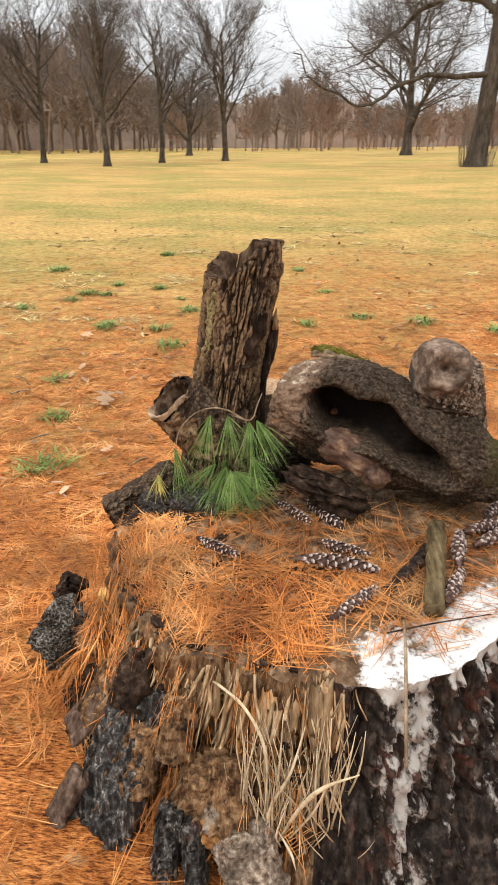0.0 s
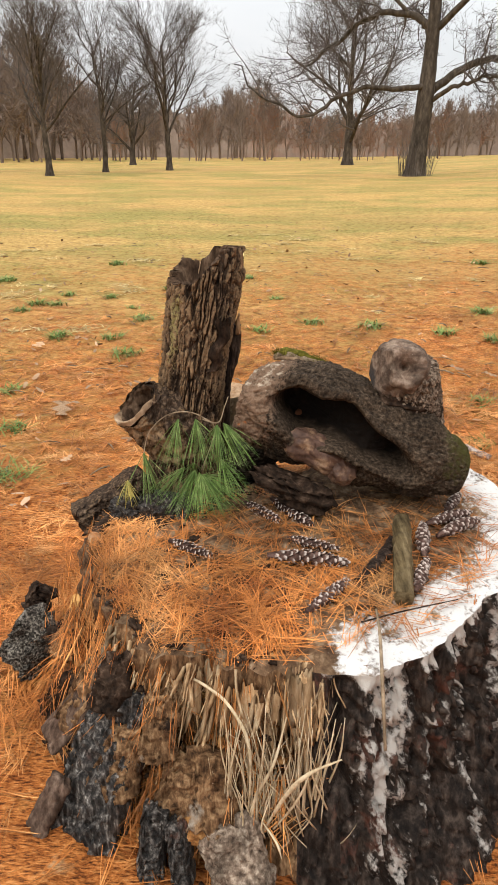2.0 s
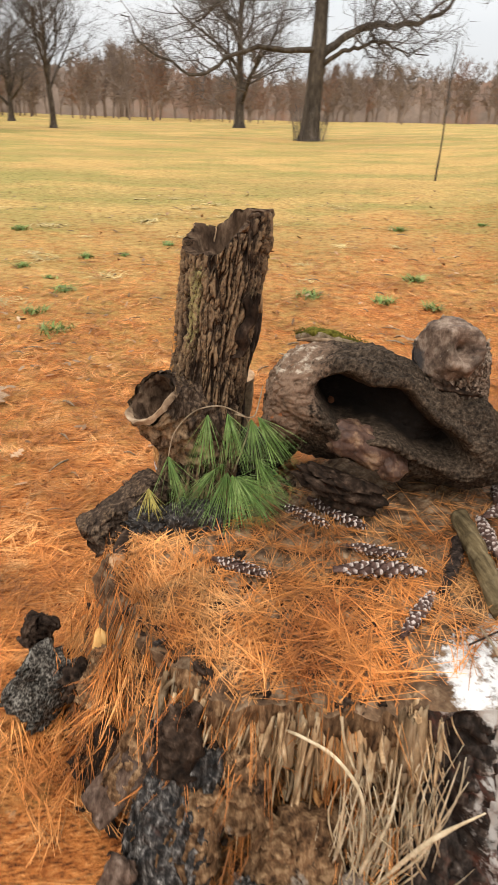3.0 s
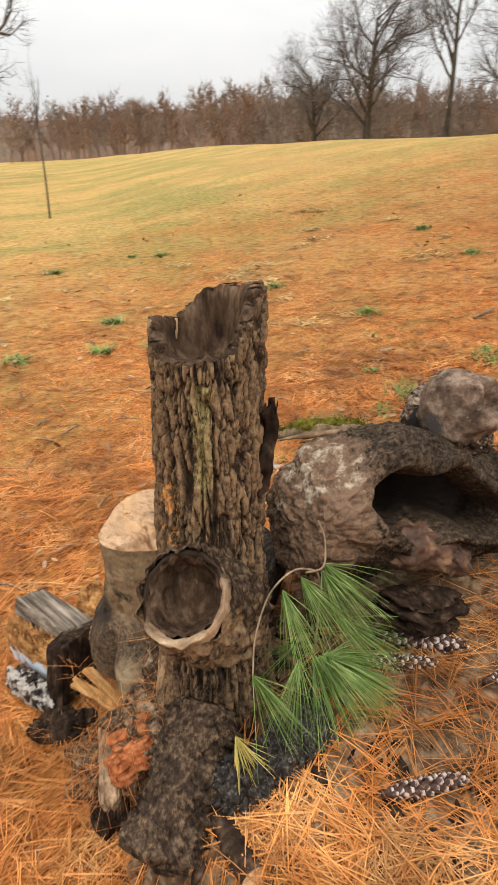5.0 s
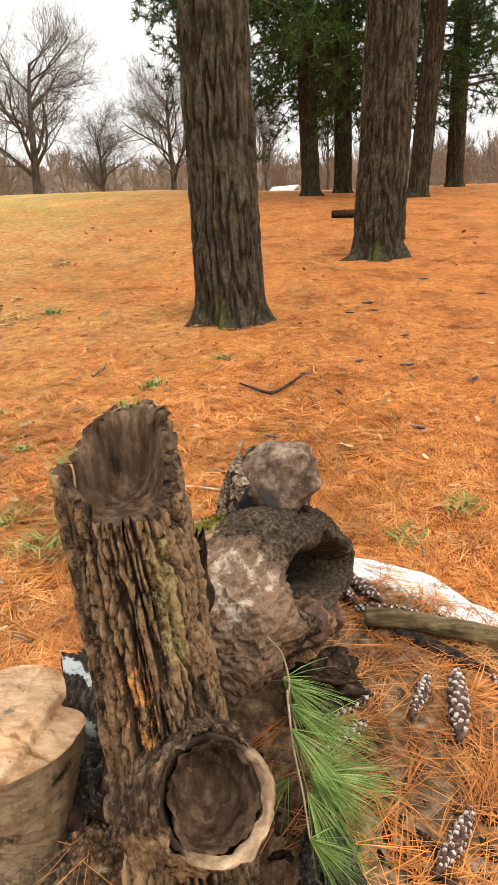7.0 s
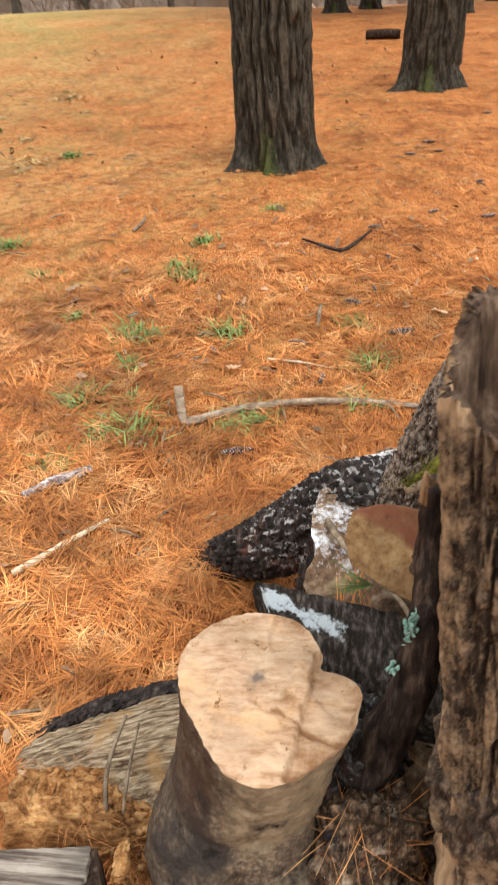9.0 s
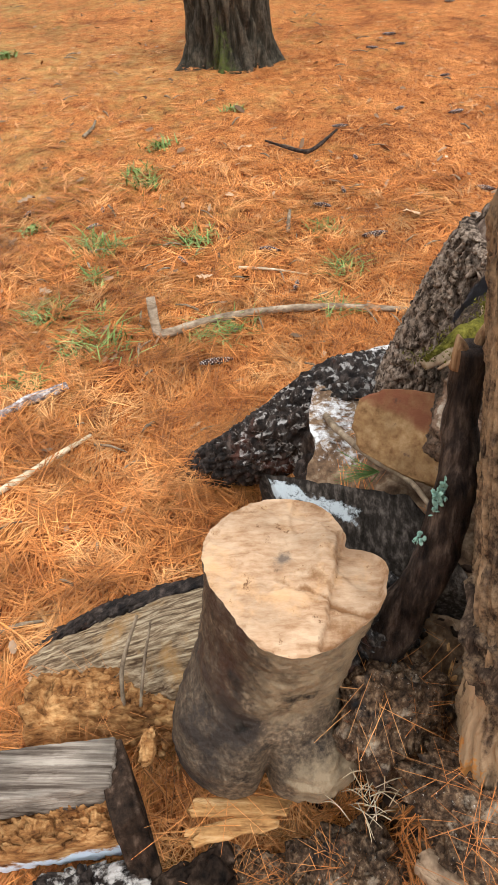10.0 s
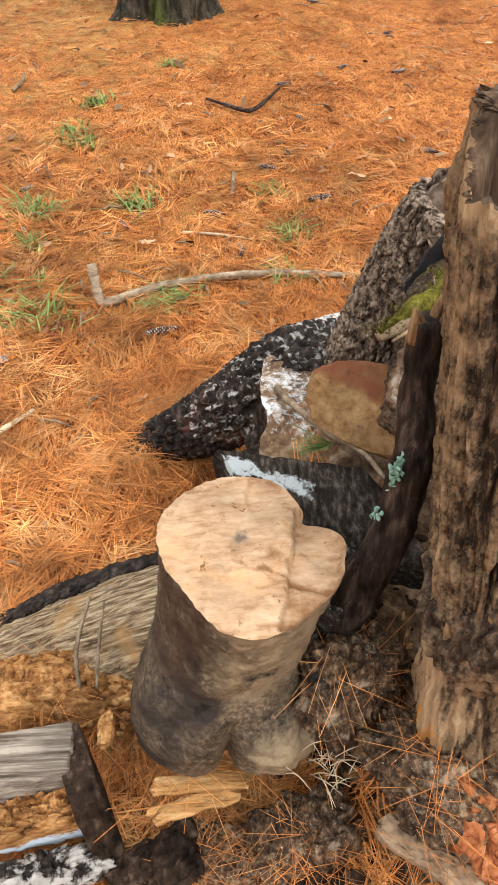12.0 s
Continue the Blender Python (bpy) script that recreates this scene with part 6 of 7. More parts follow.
base = np.stack([SC[0] + rr_ * np.cos(a_), SC[1] + rr_ * np.sin(a_), np.interp(deg, TH_T, TOP_T) - down + 0.04], -1)
base = np.repeat(base, 4, 0) + rng.normal(size=(n * 4, 3)) * 0.006
way = np.stack([np.cos(a_) * 0.30, np.sin(a_) * 0.30, -0.9 + 0 * a_], -1) + rng.normal(size=(n, 3)) * 0.30
way = unit(np.repeat(way, 4, 0) + rng.normal(size=(n * 4, 3)) * 0.10)
d_ = needles(base, way, rng.uniform(0.06, 0.12, n * 4), 0.0012 * rng.uniform(0.7, 1.3, n * 4), 0 * base[:, 0], rng)
n = 220
x, y = rng.normal(0.60, 0.075, n), rng.normal(0.68, 0.085, n)
e_ = lay(x, y, rng, wide=0.0011, pile=0.07)
put("needle_heap", [a, b, c, c2, d_, e_], NEEDLE_DRY, "dry orange pine needles heaped on the stump", "needles", kind="stuff", shade=False)


# ---- pine cones ----
CONE_LONG, CONE_COUNT = 0.148, 70


def cone_pieces(seed):
    """The core of a cone and its scales, each a solid of its own."""
    rng = np.random.RandomState(seed)
    ln = CONE_LONG
    core = tube([(0, 0, 0), (ln * 0.5, 0, 0.003), (ln, 0, 0)], [0.006, 0.011, 0.003], 8, 10)
    scales = []
    for k in range(CONE_COUNT):
        s = (k + 0.5) / CONE_COUNT
        w = k * 2.39996 + rng.normal() * 0.08
        o = A([0, math.cos(w), math.sin(w)])
        t = A([0, -math.sin(w), math.cos(w)])
        R = 0.0148 * math.sin(math.pi * (0.16 + 0.76 * s)) ** 0.7 * rng.uniform(0.93, 1.07)
        a = A([1.0, 0, 0])
        x0 = a * (ln * (0.02 + 0.95 * s)) + (0, 0, 0.003 * math.sin(math.pi * s))
        wd = 0.0078 * (0.6 + 0.4 * math.sin(math.pi * s))
        p0, p1, p2 = x0 + o * R * 0.42, x0 + o * R * 0.88 + a * 0.009, x0 + o * R * rng.uniform(1.14, 1.30) + a * 0.0165
        th_ = o * 0.0016 - a * 0.0012
        q = [p0 - t * wd * 0.5, p0 + t * wd * 0.5, p1 + t * wd, p2 + t * wd * 0.45, p2 - t * wd * 0.45, p1 - t * wd]
        scales.append((A(q + [u - th_ for u in q]), A([[0, 1, 2, 5], [5, 2, 3, 4], [7, 6, 11, 8], [8, 11, 10, 9], [2, 8, 9, 3], [3, 9, 10, 4], [4, 10, 11, 5]])))
    return core, scales


TIP_ROW = [0, 0, 0.44, 0.9, 0.9, 0.44, 0, 0, 0.35, 0.85, 0.85, 0.35]


def cone_mesh(seed):
    core, scales = cone_pieces(seed)
    me = mesh_of("pine_cone", [core] + scales, False, {"tip": np.concatenate([np.zeros(len(core[0]))] + [A(TIP_ROW)] * CONE_COUNT)})
    me.materials.append(CONE_SCALE)
    return me


CONES = [cone_mesh(3), cone_mesh(8)]


def cone_pose(a, b, z, scale=None, roll=0):
    a, b = A(a, float), A(b, float)
    d = b - a
    s = scale or float(np.hypot(*d)) / 0.15
    za, zb_ = z
    return Matrix.Translation((a[0], a[1], za)) @ Euler((radians(roll), -math.atan2(zb_ - za, float(np.hypot(*d))), math.atan2(d[1], d[0]))).to_matrix().to_4x4() @ Matrix.Scale(s, 4)


def cone_at(k, a, b, z, label, group, scale=None, roll=0):
    ob = tagged(new("pine_cone", CONES[k % 2]), label, "pine cone", group)
    ob.matrix_basis = cone_pose(a, b, z, scale, roll)
    return ob


def scaled_cone(seed):
    """A cone whose scales are parts."""
    core, scales = cone_pieces(seed)
    ob = thing("pine_cone", (0, 0, 0), "open grey-brown pine cone lying on orange needles", "pine cone", "pine cones on the stump")
    part("core", core, CONE_SCALE, ob)
    for q in scales:
        part("scale", q, CONE_SCALE, ob, shade=False, attrs={"tip": TIP_ROW})
    return ob


ROWS = [((0.005, -0.235), (0.165, -0.258), 0), ((0.075, -0.405), (0.16, -0.32), 0), ((-0.21, -0.165), (-0.115, -0.228), 1), ((-0.045, 0.0), (0.035, -0.088), 2), ((0.02, 0.02), (0.105, -0.10), 2),
        ((0.290, -0.350), (0.340, -0.240), 3), ((0.335, -0.235), (0.365, -0.095), 3), ((0.385, -0.145), (0.500, -0.065), 4), ((0.375, -0.090), (0.490, -0.030), 4), ((0.435, -0.03), (0.495, 0.07), 4), ((0.05, -0.165), (0.155, -0.205), 0)]
WORDS = ["open grey-brown pine cone lying on orange needles", "pale pine cone half sunk in needles", "slender pine cone in front of the hollow log", "narrow pine cone beside the short stick", "large pine cone in the cluster on the white rim"]
first_cones = [scaled_cone(3), scaled_cone(8)]
for k, (a, b, c) in enumerate(ROWS):
    za, zb_ = float(side_z(*a)) + 0.022, float(side_z(*b)) + 0.020
    spot = cone_pose(a, b, (za, zb_), roll=k * 47)
    if k < 2:
        ob = first_cones[k]
    else:
        ob = copy_thing(first_cones[k % 2], spot)
    ob.matrix_basis = spot
    tagged(ob, WORDS[c], "pine cone", "pine cones on the stump")
rng = np.random.RandomState(31)
for k, (x, y) in enumerate([(1.13, 0.59), (2.17, 1.58), (2.04, 1.27), (2.25, 1.24), (2.21, 0.3), (1.82, 0.44), (1.93, 0.01), (3.12, 0.08), (2.37, 0.16), (1.53, 0.39), (4.58, -0.15), (4.59, -0.35), (2.74, 0.08), (1.72, 0.8), (3.24, -0.47), (3.33, -0.19), (2.3, -0.5), (3.9, -0.6), (5.1, -1.3), (4.9, -0.4), (3.0, -0.9), (5.8, -0.9)]):
    w = rng.uniform(0, 6.28)
    z = float(ground_z(x, y)) + 0.014
    cone_at(k, (x, y), (x + math.cos(w), y + math.sin(w)), (z, z), "small weathered pine cone on the needle litter", "pine cones on the ground", scale=rng.uniform(0.45, 0.7), roll=rng.uniform(0, 360))


# ---- sticks and twigs ----
def stick(name, pts, radii, material, label, sides=14, n=26, wob=0.25, seed=0):
    ob = put(name, tube(pts, radii, sides, n, True, wob, seed), material, label, "stick")
    return ob


def on(x, y, up=0.0):
    return (x, y, float(side_z(x, y)) + up)


stick("short_stick", [(0.312, -0.105, 0.425), (0.285, -0.24, 0.425), (0.258, -0.385, 0.412)], [0.019, 0.020, 0.019], surface("old_stick_wood", [(0.34, (0.055, 0.038, 0.018)), (0.5, (0.13, 0.092, 0.045)), (0.68, (0.24, 0.18, 0.10))], 70, (1, 0.12, 1), 24, 0.5, 0.85, 0.9, 0.004), "short thick stick with olive-brown bark across the stump", 20, 40, 0.3)
stick("dark_stick", [on(0.285, -0.165, 0.018), on(0.24, -0.24, 0.014), on(0.185, -0.315, 0.012)], [0.014, 0.015, 0.011], DARK_LIMB, "dark wet stick among the needles", 14, 30, 0.3, seed=3)
stick("dry_stalk", [(0.2, -0.42, 0.415), (0.192, -0.50, 0.42), (0.189, -0.575, 0.362), (0.196, -0.605, 0.274)], [0.0018, 0.0028, 0.0032, 0.0026], STICK_BARK, "thin dry stem bent over the stump rim", 8, 26, 0.2)
stick("thin_twig", [(0.17, -0.445, 0.405), (0.25, -0.42, 0.412), (0.36, -0.385, 0.415)], [0.0016, 0.0015, 0.0009], DARK_LIMB, "thin dark twig across the white rim", 7, 20)
PALE_BRANCH = surface("pale_grey_branch", [(0.3, (0.12, 0.08, 0.05)), (0.5, (0.28, 0.20, 0.13)), (0.7, (0.46, 0.36, 0.25))], 80, (0.3, 0.3, 1), 20, 0.45, 0.85, 0.6, 0.003)
stick("bent_branch", [on(1.26, 0.85, 0.012), on(1.35, 0.63, 0.024), on(1.40, 0.37, 0.022), on(1.41, 0.12, 0.014), on(1.36, -0.16, 0.008)], [0.016, 0.014, 0.013, 0.011, 0.006], PALE_BRANCH, "long bent fallen branch lying on the needles", 12, 50, 0.25)
stick("branch_stub", [on(1.262, 0.85, 0.012), on(1.285, 0.86, 0.06), on(1.32, 0.87, 0.12)], [0.016, 0.016, 0.015], PALE_BRANCH, "broken branch stub pointing up from the litter", 12, 20, 0.25)
stick("pale_stick", [on(0.54, 1.16, 0.012), on(0.65, 1.06, 0.016), on(0.77, 0.97, 0.012)], [0.010, 0.009, 0.005], DEAD_FIBRE, "pale barkless stick on the needle litter", 10, 20, 0.3)
stick("mottled_stick", [on(0.83, 1.25, 0.014), on(0.90, 1.18, 0.016), on(0.98, 1.09, 0.014)], [0.013, 0.016, 0.013], surface("mottled_twig_bark", [(0.35, (0.10, 0.07, 0.06)), (0.5, (0.28, 0.22, 0.2)), (0.62, (0.6, 0.55, 0.5))], 70, None, 20, 0.3, 0.85, 0.6, 0.002), "mottled grey stick on the needle litter", 12, 24, 0.4)
stick("dark_branch", [on(2.95, 0.52, 0.015), on(2.80, 0.36, 0.02), on(2.79, 0.28, 0.025), on(3.0, 0.15, 0.04)], [0.005, 0.009, 0.011, 0.006], DARK_LIMB, "crooked dark branch lying on the litter", 12, 30, 0.4)
stick("small_twig", [on(1.98, 0.41, 0.01), on(2.06, 0.405, 0.03), on(2.15, 0.40, 0.02)], [0.009, 0.008, 0.006], STICK_BARK, "short straight twig on the litter", 8, 12)
stick("small_twig", [on(1.70, 0.60, 0.008), on(1.68, 0.47, 0.012), on(1.65, 0.34, 0.008)], [0.006, 0.005, 0.003], DEAD_FIBRE, "thin pale twig on the litter", 8, 14)
stick("forked_twig", [on(3.12, 1.52, 0.01), on(3.22, 1.49, 0.02), on(3.34, 1.5, 0.02)], [0.01, 0.009, 0.006], STICK_BARK, "forked grey twig on the litter", 8, 14)
stick("small_log", [on(10.7, -0.55, 0.06), on(10.72, -0.3, 0.07), on(10.7, -0.05, 0.06)], [0.06, 0.065, 0.06], ROTTEN, "short dark log lying under the pines", 16, 20, 0.3)
stick("grey_twig", [(0.331, 0.347, 0.41), (0.254, 0.324, 0.43), (0.128, 0.284, 0.475), (0.054, 0.247, 0.50), (-0.01, 0.225, 0.505)], [0.006, 0.0065, 0.005, 0.004, 0.003], STICK_BARK, "grey forked twig over the charred slab", 8, 30, 0.3)
stick("root_shoot", [(-0.08, 0.694, 0.115), (-0.033, 0.696, 0.17), (0.021, 0.67, 0.235)], [0.004, 0.0038, 0.003], STICK_BARK, "thin upright shoot beside the bare root", 7, 20, 0.2)
stick("root_shoot", [(-0.072, 0.667, 0.115), (-0.03, 0.66, 0.17), (0.016, 0.648, 0.225)], [0.003, 0.003, 0.002], STICK_BARK, "thin upright shoot beside the bare root", 7, 20, 0.2, seed=5)
rng = np.random.RandomState(61)
bits = []
for k in range(520):
    w, r = rng.uniform(-0.9, 2.6), 0.9 + 7.5 * rng.rand() ** 1.3
    x, y = r * math.cos(w), r * math.sin(w)
    d, ln = rng.uniform(0, 6.28), rng.uniform(0.03, 0.12)
    e = (x + math.cos(d) * ln, y + math.sin(d) * ln)
    bits.append(tube([on(x, y, 0.012), on((x + e[0]) / 2, (y + e[1]) / 2, 0.02), on(*e, 0.012)], list(A([0.004, 0.004, 0.002]) * rng.uniform(0.5, 1.4)), 5, 5, True))
put("twig_litter", bits, STICK_BARK, "scattered short dead twigs", "twigs", kind="stuff")

# ---- green pine sprig ----
sprig = thing("pine_sprig", (-0.16, 0.0, 0.42), "fresh green pine sprig on a curled twig", "sprig")
rng = np.random.RandomState(13)
tw = put("twig", tube([(-0.285, -0.012, 0.535), (-0.272, -0.005, 0.585), (-0.235, 0.008, 0.622), (-0.19, 0.015, 0.632), (-0.15, 0.02, 0.618), (-0.12, 0.02, 0.585), (-0.15, 0.0, 0.49)], [0.0010, 0.0012, 0.0014, 0.0015, 0.0015, 0.0016, 0.0017], 8, 50), STICK_BARK, "thin curled twig")
tw2 = put("twig", tube([(-0.15, 0.02, 0.612), (-0.112, 0.02, 0.605), (-0.098, 0.03, 0.64), (-0.09, 0.05, 0.66)], [0.0016, 0.0016, 0.0013, 0.001], 8, 26), STICK_BARK)
under(sprig, tw, tw2)
FANS = [((-0.285, -0.012, 0.537), (0.25, -0.25, -1.0), 60), ((-0.205, 0.012, 0.615), (-0.10, -0.3, -1.0), 60), ((-0.165, 0.015, 0.615), (0.25, -0.35, -1.0), 70), ((-0.115, 0.02, 0.6), (0.05, -0.35, -1.0), 70), ((-0.10, 0.03, 0.60), (0.55, -0.3, -0.9), 70),
        ((-0.165, -0.01, 0.495), (-0.35, -0.4, -0.9), 80), ((-0.155, -0.012, 0.49), (0.15, -0.45, -0.9), 80), ((-0.145, -0.01, 0.485), (0.75, -0.4, -0.45), 85), ((-0.15, -0.01, 0.48), (0.95, -0.3, -0.12), 60), ((-0.19, -0.005, 0.5), (-0.7, -0.3, -0.7), 50),
        ((-0.15, -0.02, 0.49), (0.3, -0.9, -0.35), 70), ((-0.105, 0.0, 0.52), (0.5, -0.8, -0.5), 60), ((-0.17, 0.02, 0.5), (-0.1, 0.3, -0.9), 40)]
for k, (c, d, m) in enumerate(FANS):
    d = A(d) * (1.0, 1.8, 0.8)
    ways = unit(unit(d) + rng.normal(size=(m, 3)) * 0.25)
    ln = rng.uniform(0.080, 0.125, m)
    s = unit(np.cross(ways, rng.normal(size=(m, 3)))) * 0.00062
    rows = []
    for t in (0.0, 0.4, 0.75, 1.0):
        p = A(c) + ways * (ln * t)[:, None] + A([0, 0, -1]) * (0.022 * t * t) * (1 - np.abs(ways[:, 2:]))
        p[:, 2] = np.maximum(p[:, 2], side_z(p[:, 0], p[:, 1]) + 0.006)
        rows += [p - s * (1 - 0.6 * t), p + s * (1 - 0.6 * t)]
    v = np.stack(rows, 1).reshape(-1, 3)
    i = np.arange(m)[:, None] * 8
    fan = put("needle_fan", (v, np.concatenate([i + [0, 1, 3, 2], i + [2, 3, 5, 4], i + [4, 5, 7, 6]])), NEEDLE_GREEN, "", kind="stuff", shade=False)
    under(sprig, fan)
for c, d, m, mat, nm in (((-0.325, -0.02, 0.47), (0.1, -0.5, -1), 40, NEEDLE_OLD, "yellow_sprig"), ((0.126, 0.275, 0.452), (-0.1, 0.7, 0.0), 40, NEEDLE_GREEN, "small_green_sprig")):
    ways = unit(unit(d) + rng.normal(size=(m, 3)) * 0.28)
    v, f = needles(np.tile(A(c), (m, 1)), ways, rng.uniform(0.04, 0.075, m), np.full(m, 0.0013), np.zeros(m), rng)
    put(nm, (v, f), mat, "small tuft of " + ("yellowing" if mat is NEEDLE_OLD else "green") + " pine needles on the wood", "sprig", kind="stuff", shade=False)


# ---- bark, charcoal and wood pieces ----
def piece(name, label, material, place, size, turn=(0, 0, 0), rough=0.45, scale=2.4, seed=0, square=0.25, paint=None, dense=(90, 130), layers=0.0, cracks=1.0):
    v, f = chunk(place, size, turn, rough, scale, seed, dense[0], dense[1], square, layers)
    own = (v - A(place)) @ np.array(Euler([radians(q) for q in turn]).to_matrix())
    own = own / max(size)
    wav = 0.3 * fbm(own * 3 + seed, 2)[:, None]
    split_ = np.maximum(crease(own * (3.2, 3.2, 1.0) + seed + wav, 0.16), 0.2 * crease(own * (8, 8, 2.6) + seed + wav, 0.15))
    crack = -0.8 * split_ + 0.6 * fbm(own * (3.5, 3.5, 2.5) + seed, 3) + 0.07 * fbm(own * (16, 16, 10), 2)
    v = v + unit(v - A(place)) * (cracks * min(0.016, 0.45 * min(size)) * crack)[:, None]
    return put(name, (v, f), material, label, "wood" if "wood" in name or "chip" in name else "bark", attrs={"paint": paint(v) if paint else np.zeros(len(v)), "lichen": np.zeros(len(v)), "pale": np.zeros(len(v)), "orange": np.zeros(len(v)), "worn_lit": 0.5 * (1 - split_)})


def shard(name, label, material, place, size, turn, seed, ridge=0.5, ragged=0.30, curl=0.25, long=2.0, parent_kind="bark", paint=None):
    """A broken plate of bark or wood: long in its own z, ridged along its length, ragged at the ends and slightly curled."""
    n, m = (92, 96) if max(size) > 0.075 else (64, 64) if max(size) > 0.03 else (40, 44)
    t, w = np.linspace(-1, 1, n)[:, None], np.linspace(0, 2 * np.pi, m, endpoint=False)[None]
    cx, cy = np.sign(np.cos(w)) * np.abs(np.cos(w)) ** 0.55, np.sign(np.sin(w)) * np.abs(np.sin(w)) ** 0.8
    edge_l = 1 + ragged * fbm(np.c_[t.ravel() * 2.2 + seed, 0 * t.ravel(), 0 * t.ravel()], 3)[:, None]
    edge_r = 1 + ragged * fbm(np.c_[t.ravel() * 2.2 + seed + 20, 0 * t.ravel(), 0 * t.ravel()], 3)[:, None]
    taper = np.clip((1 - np.abs(t)) / 0.06, 0, 1) ** 0.5
    x = cx * np.where(cx > 0, edge_r, edge_l)
    end = 1 + ragged * fbm(np.stack([x * 2.5 + seed, 0 * x, np.sign(t) * 3 + 0 * x], -1), 3, 0.6).reshape(n, m)
    z = t * end
    q = np.stack([x * 2.4 + 0.25 * perlin(np.stack([x * 2, z * 2, 0 * x + seed], -1)).reshape(n, m), z * long * size[2] / size[0] * 0.35, cy * 0.3 + seed + 0 * x], -1).reshape(-1, 3)
    fur = crease(q * 1.5, 0.22)
    rel = (ridge * (0.5 * ridged(q * 1.4 + 5, 3, 0.6) - 0.9 * fur + 0.5 * fbm(q * (5, 5, 5), 3, 0.6) + 0.35 * fbm(q * (14, 9, 9), 3, 0.7))).reshape(n, m)
    y = cy * taper * (1 + rel) + curl * (x**2 - 0.4) + 0.25 * fbm(np.stack([z * 1.5 + seed, x, 0 * x], -1), 2).reshape(n, m)
    v = np.stack([x * size[0] * (0.3 + 0.7 * taper), y * size[1], z * size[2]], -1)
    v = np.concatenate([v[:1].mean(1, keepdims=True).repeat(m, 1), v, v[-1:].mean(1, keepdims=True).repeat(m, 1)]).reshape(-1, 3)
    fur = np.r_[np.zeros(m), fur, np.zeros(m)]
    v = v @ np.array(Euler([radians(a) for a in turn]).to_matrix()).T + A(place)
    zero = np.zeros(len(v))
    return put(name, (v, grid_faces(n + 2, m)), material, label, parent_kind, attrs={"paint": paint(v) if paint else zero, "lichen": zero, "pale": zero, "orange": zero, "worn_lit": 0.55 * (1 - fur)})


plate_k = shard("bark_plate", "thick brown bark plate", KNOT_BARK, (0.322, 0.130, 0.708), (0.030, 0.014, 0.078), (24, -16, 25), 33, 0.7, 0.3, 0.5)
del plate_k["category"]
under(knot, plate_k)
# grey streaks; the palest stops are raised to paint in glossy highlights
SLAB_BLACK = surface("black_streaked_bark", [(0.38, (0.007, 0.006, 0.005)), (0.50, (0.035, 0.029, 0.025)), (0.60, (0.13, 0.113, 0.098)), (0.70, (0.38, 0.35, 0.31))], 120, (1, 1, 0.12), 20, 0.5, 0.45, 0.9, 0.005,
                     stains=[("", (0.07, 0.030, 0.020), 14, 0.05, 0.64)], spec=0.2)
BROWN_FLAKE = surface("smooth_brown_bark_flake", [(0.34, (0.030, 0.018, 0.012)), (0.52, (0.095, 0.060, 0.042)), (0.70, (0.22, 0.155, 0.115))], 60, (1, 1, 0.3), 14, 0.4, 0.7, 0.7, 0.004)
shard("bark_lump", "ragged dark bark lump below the limb stub", LOG_BARK, (-0.372, 0.030, 0.388), (0.040, 0.034, 0.098), (0, 66, 28), 2, 0.6, 0.3, 0.1)
piece("charcoal_lump", "black charred lump under the pine sprig", CHAR, (-0.225, -0.035, 0.402), (0.072, 0.038, 0.042), (0, 5, 8), 0.3, 2, 3)
piece("charcoal_lump", "black charred lump beside the ragged bark", CHAR, (-0.315, -0.03, 0.392), (0.055, 0.036, 0.036), (0, 5, -12), 0.3, 2, 4)
dk = thing("cut_twig_end", (-0.387, -0.11, 0.352), "small sawn branch end with pale yellow face", "branch")
d1 = put("branch", tube([(-0.365, -0.02, 0.372), (-0.380, -0.08, 0.370), (-0.3865, -0.115, 0.368)], [0.014, 0.0165, 0.0165], 18, 12, False, 0.15), ROTTEN)
d2 = put("cut_face", chunk((-0.387, -0.118, 0.3675), (0.017, 0.004, 0.017), (-25, 0, -10), 0.06, 2, 1, 14, 22), WOOD_CUT, "pale yellow sawn face", attrs={"heart": np.zeros(14 * 22), "torn": np.zeros(14 * 22)})
under(dk, d1, d2)
LICHEN_CRUST = surface("lichen_crusted_bark", [(0.38, (0.014, 0.012, 0.010)), (0.5, (0.072, 0.060, 0.048)), (0.62, (0.28, 0.245, 0.20))], 170, None, 24, 0.5, 0.8, 0.9, 0.006)
shard("lichened_bark", "grey lichen-crusted bark block on the slope", LICHEN_CRUST, (-0.548, -0.140, 0.085), (0.056, 0.044, 0.066), (-18, 24, -35), 5, 0.6, 0.4, 0.15)
shard("bark_lump", "dark broken bark lump on the ground", ROTTEN, (-0.570, -0.02, 0.125), (0.034, 0.024, 0.032), (-20, 30, 10), 6, 0.7, 0.4, 0.2)
piece("rotten_chip", "red-brown rotten wood beside the bark lump", ROTTEN, (-0.455, -0.185, 0.13), (0.05, 0.035, 0.04), (0, 20, 20), 0.5, 2.4, 7, dense=(30, 40))
piece("wood_chip", "bright orange-yellow chip of fresh wood", surface("yellow_wood_chip", [(0.3, (0.42, 0.2, 0.06)), (0.55, (0.66, 0.36, 0.12)), (0.75, (0.76, 0.48, 0.2))], 30, (1, 1, 0.3), 15, 0.25, 0.8, 0.5, 0.003), (-0.424, -0.200, 0.215), (0.015, 0.008, 0.046), (-30, 8, 10), 0.2, 2, 8, dense=(22, 30))
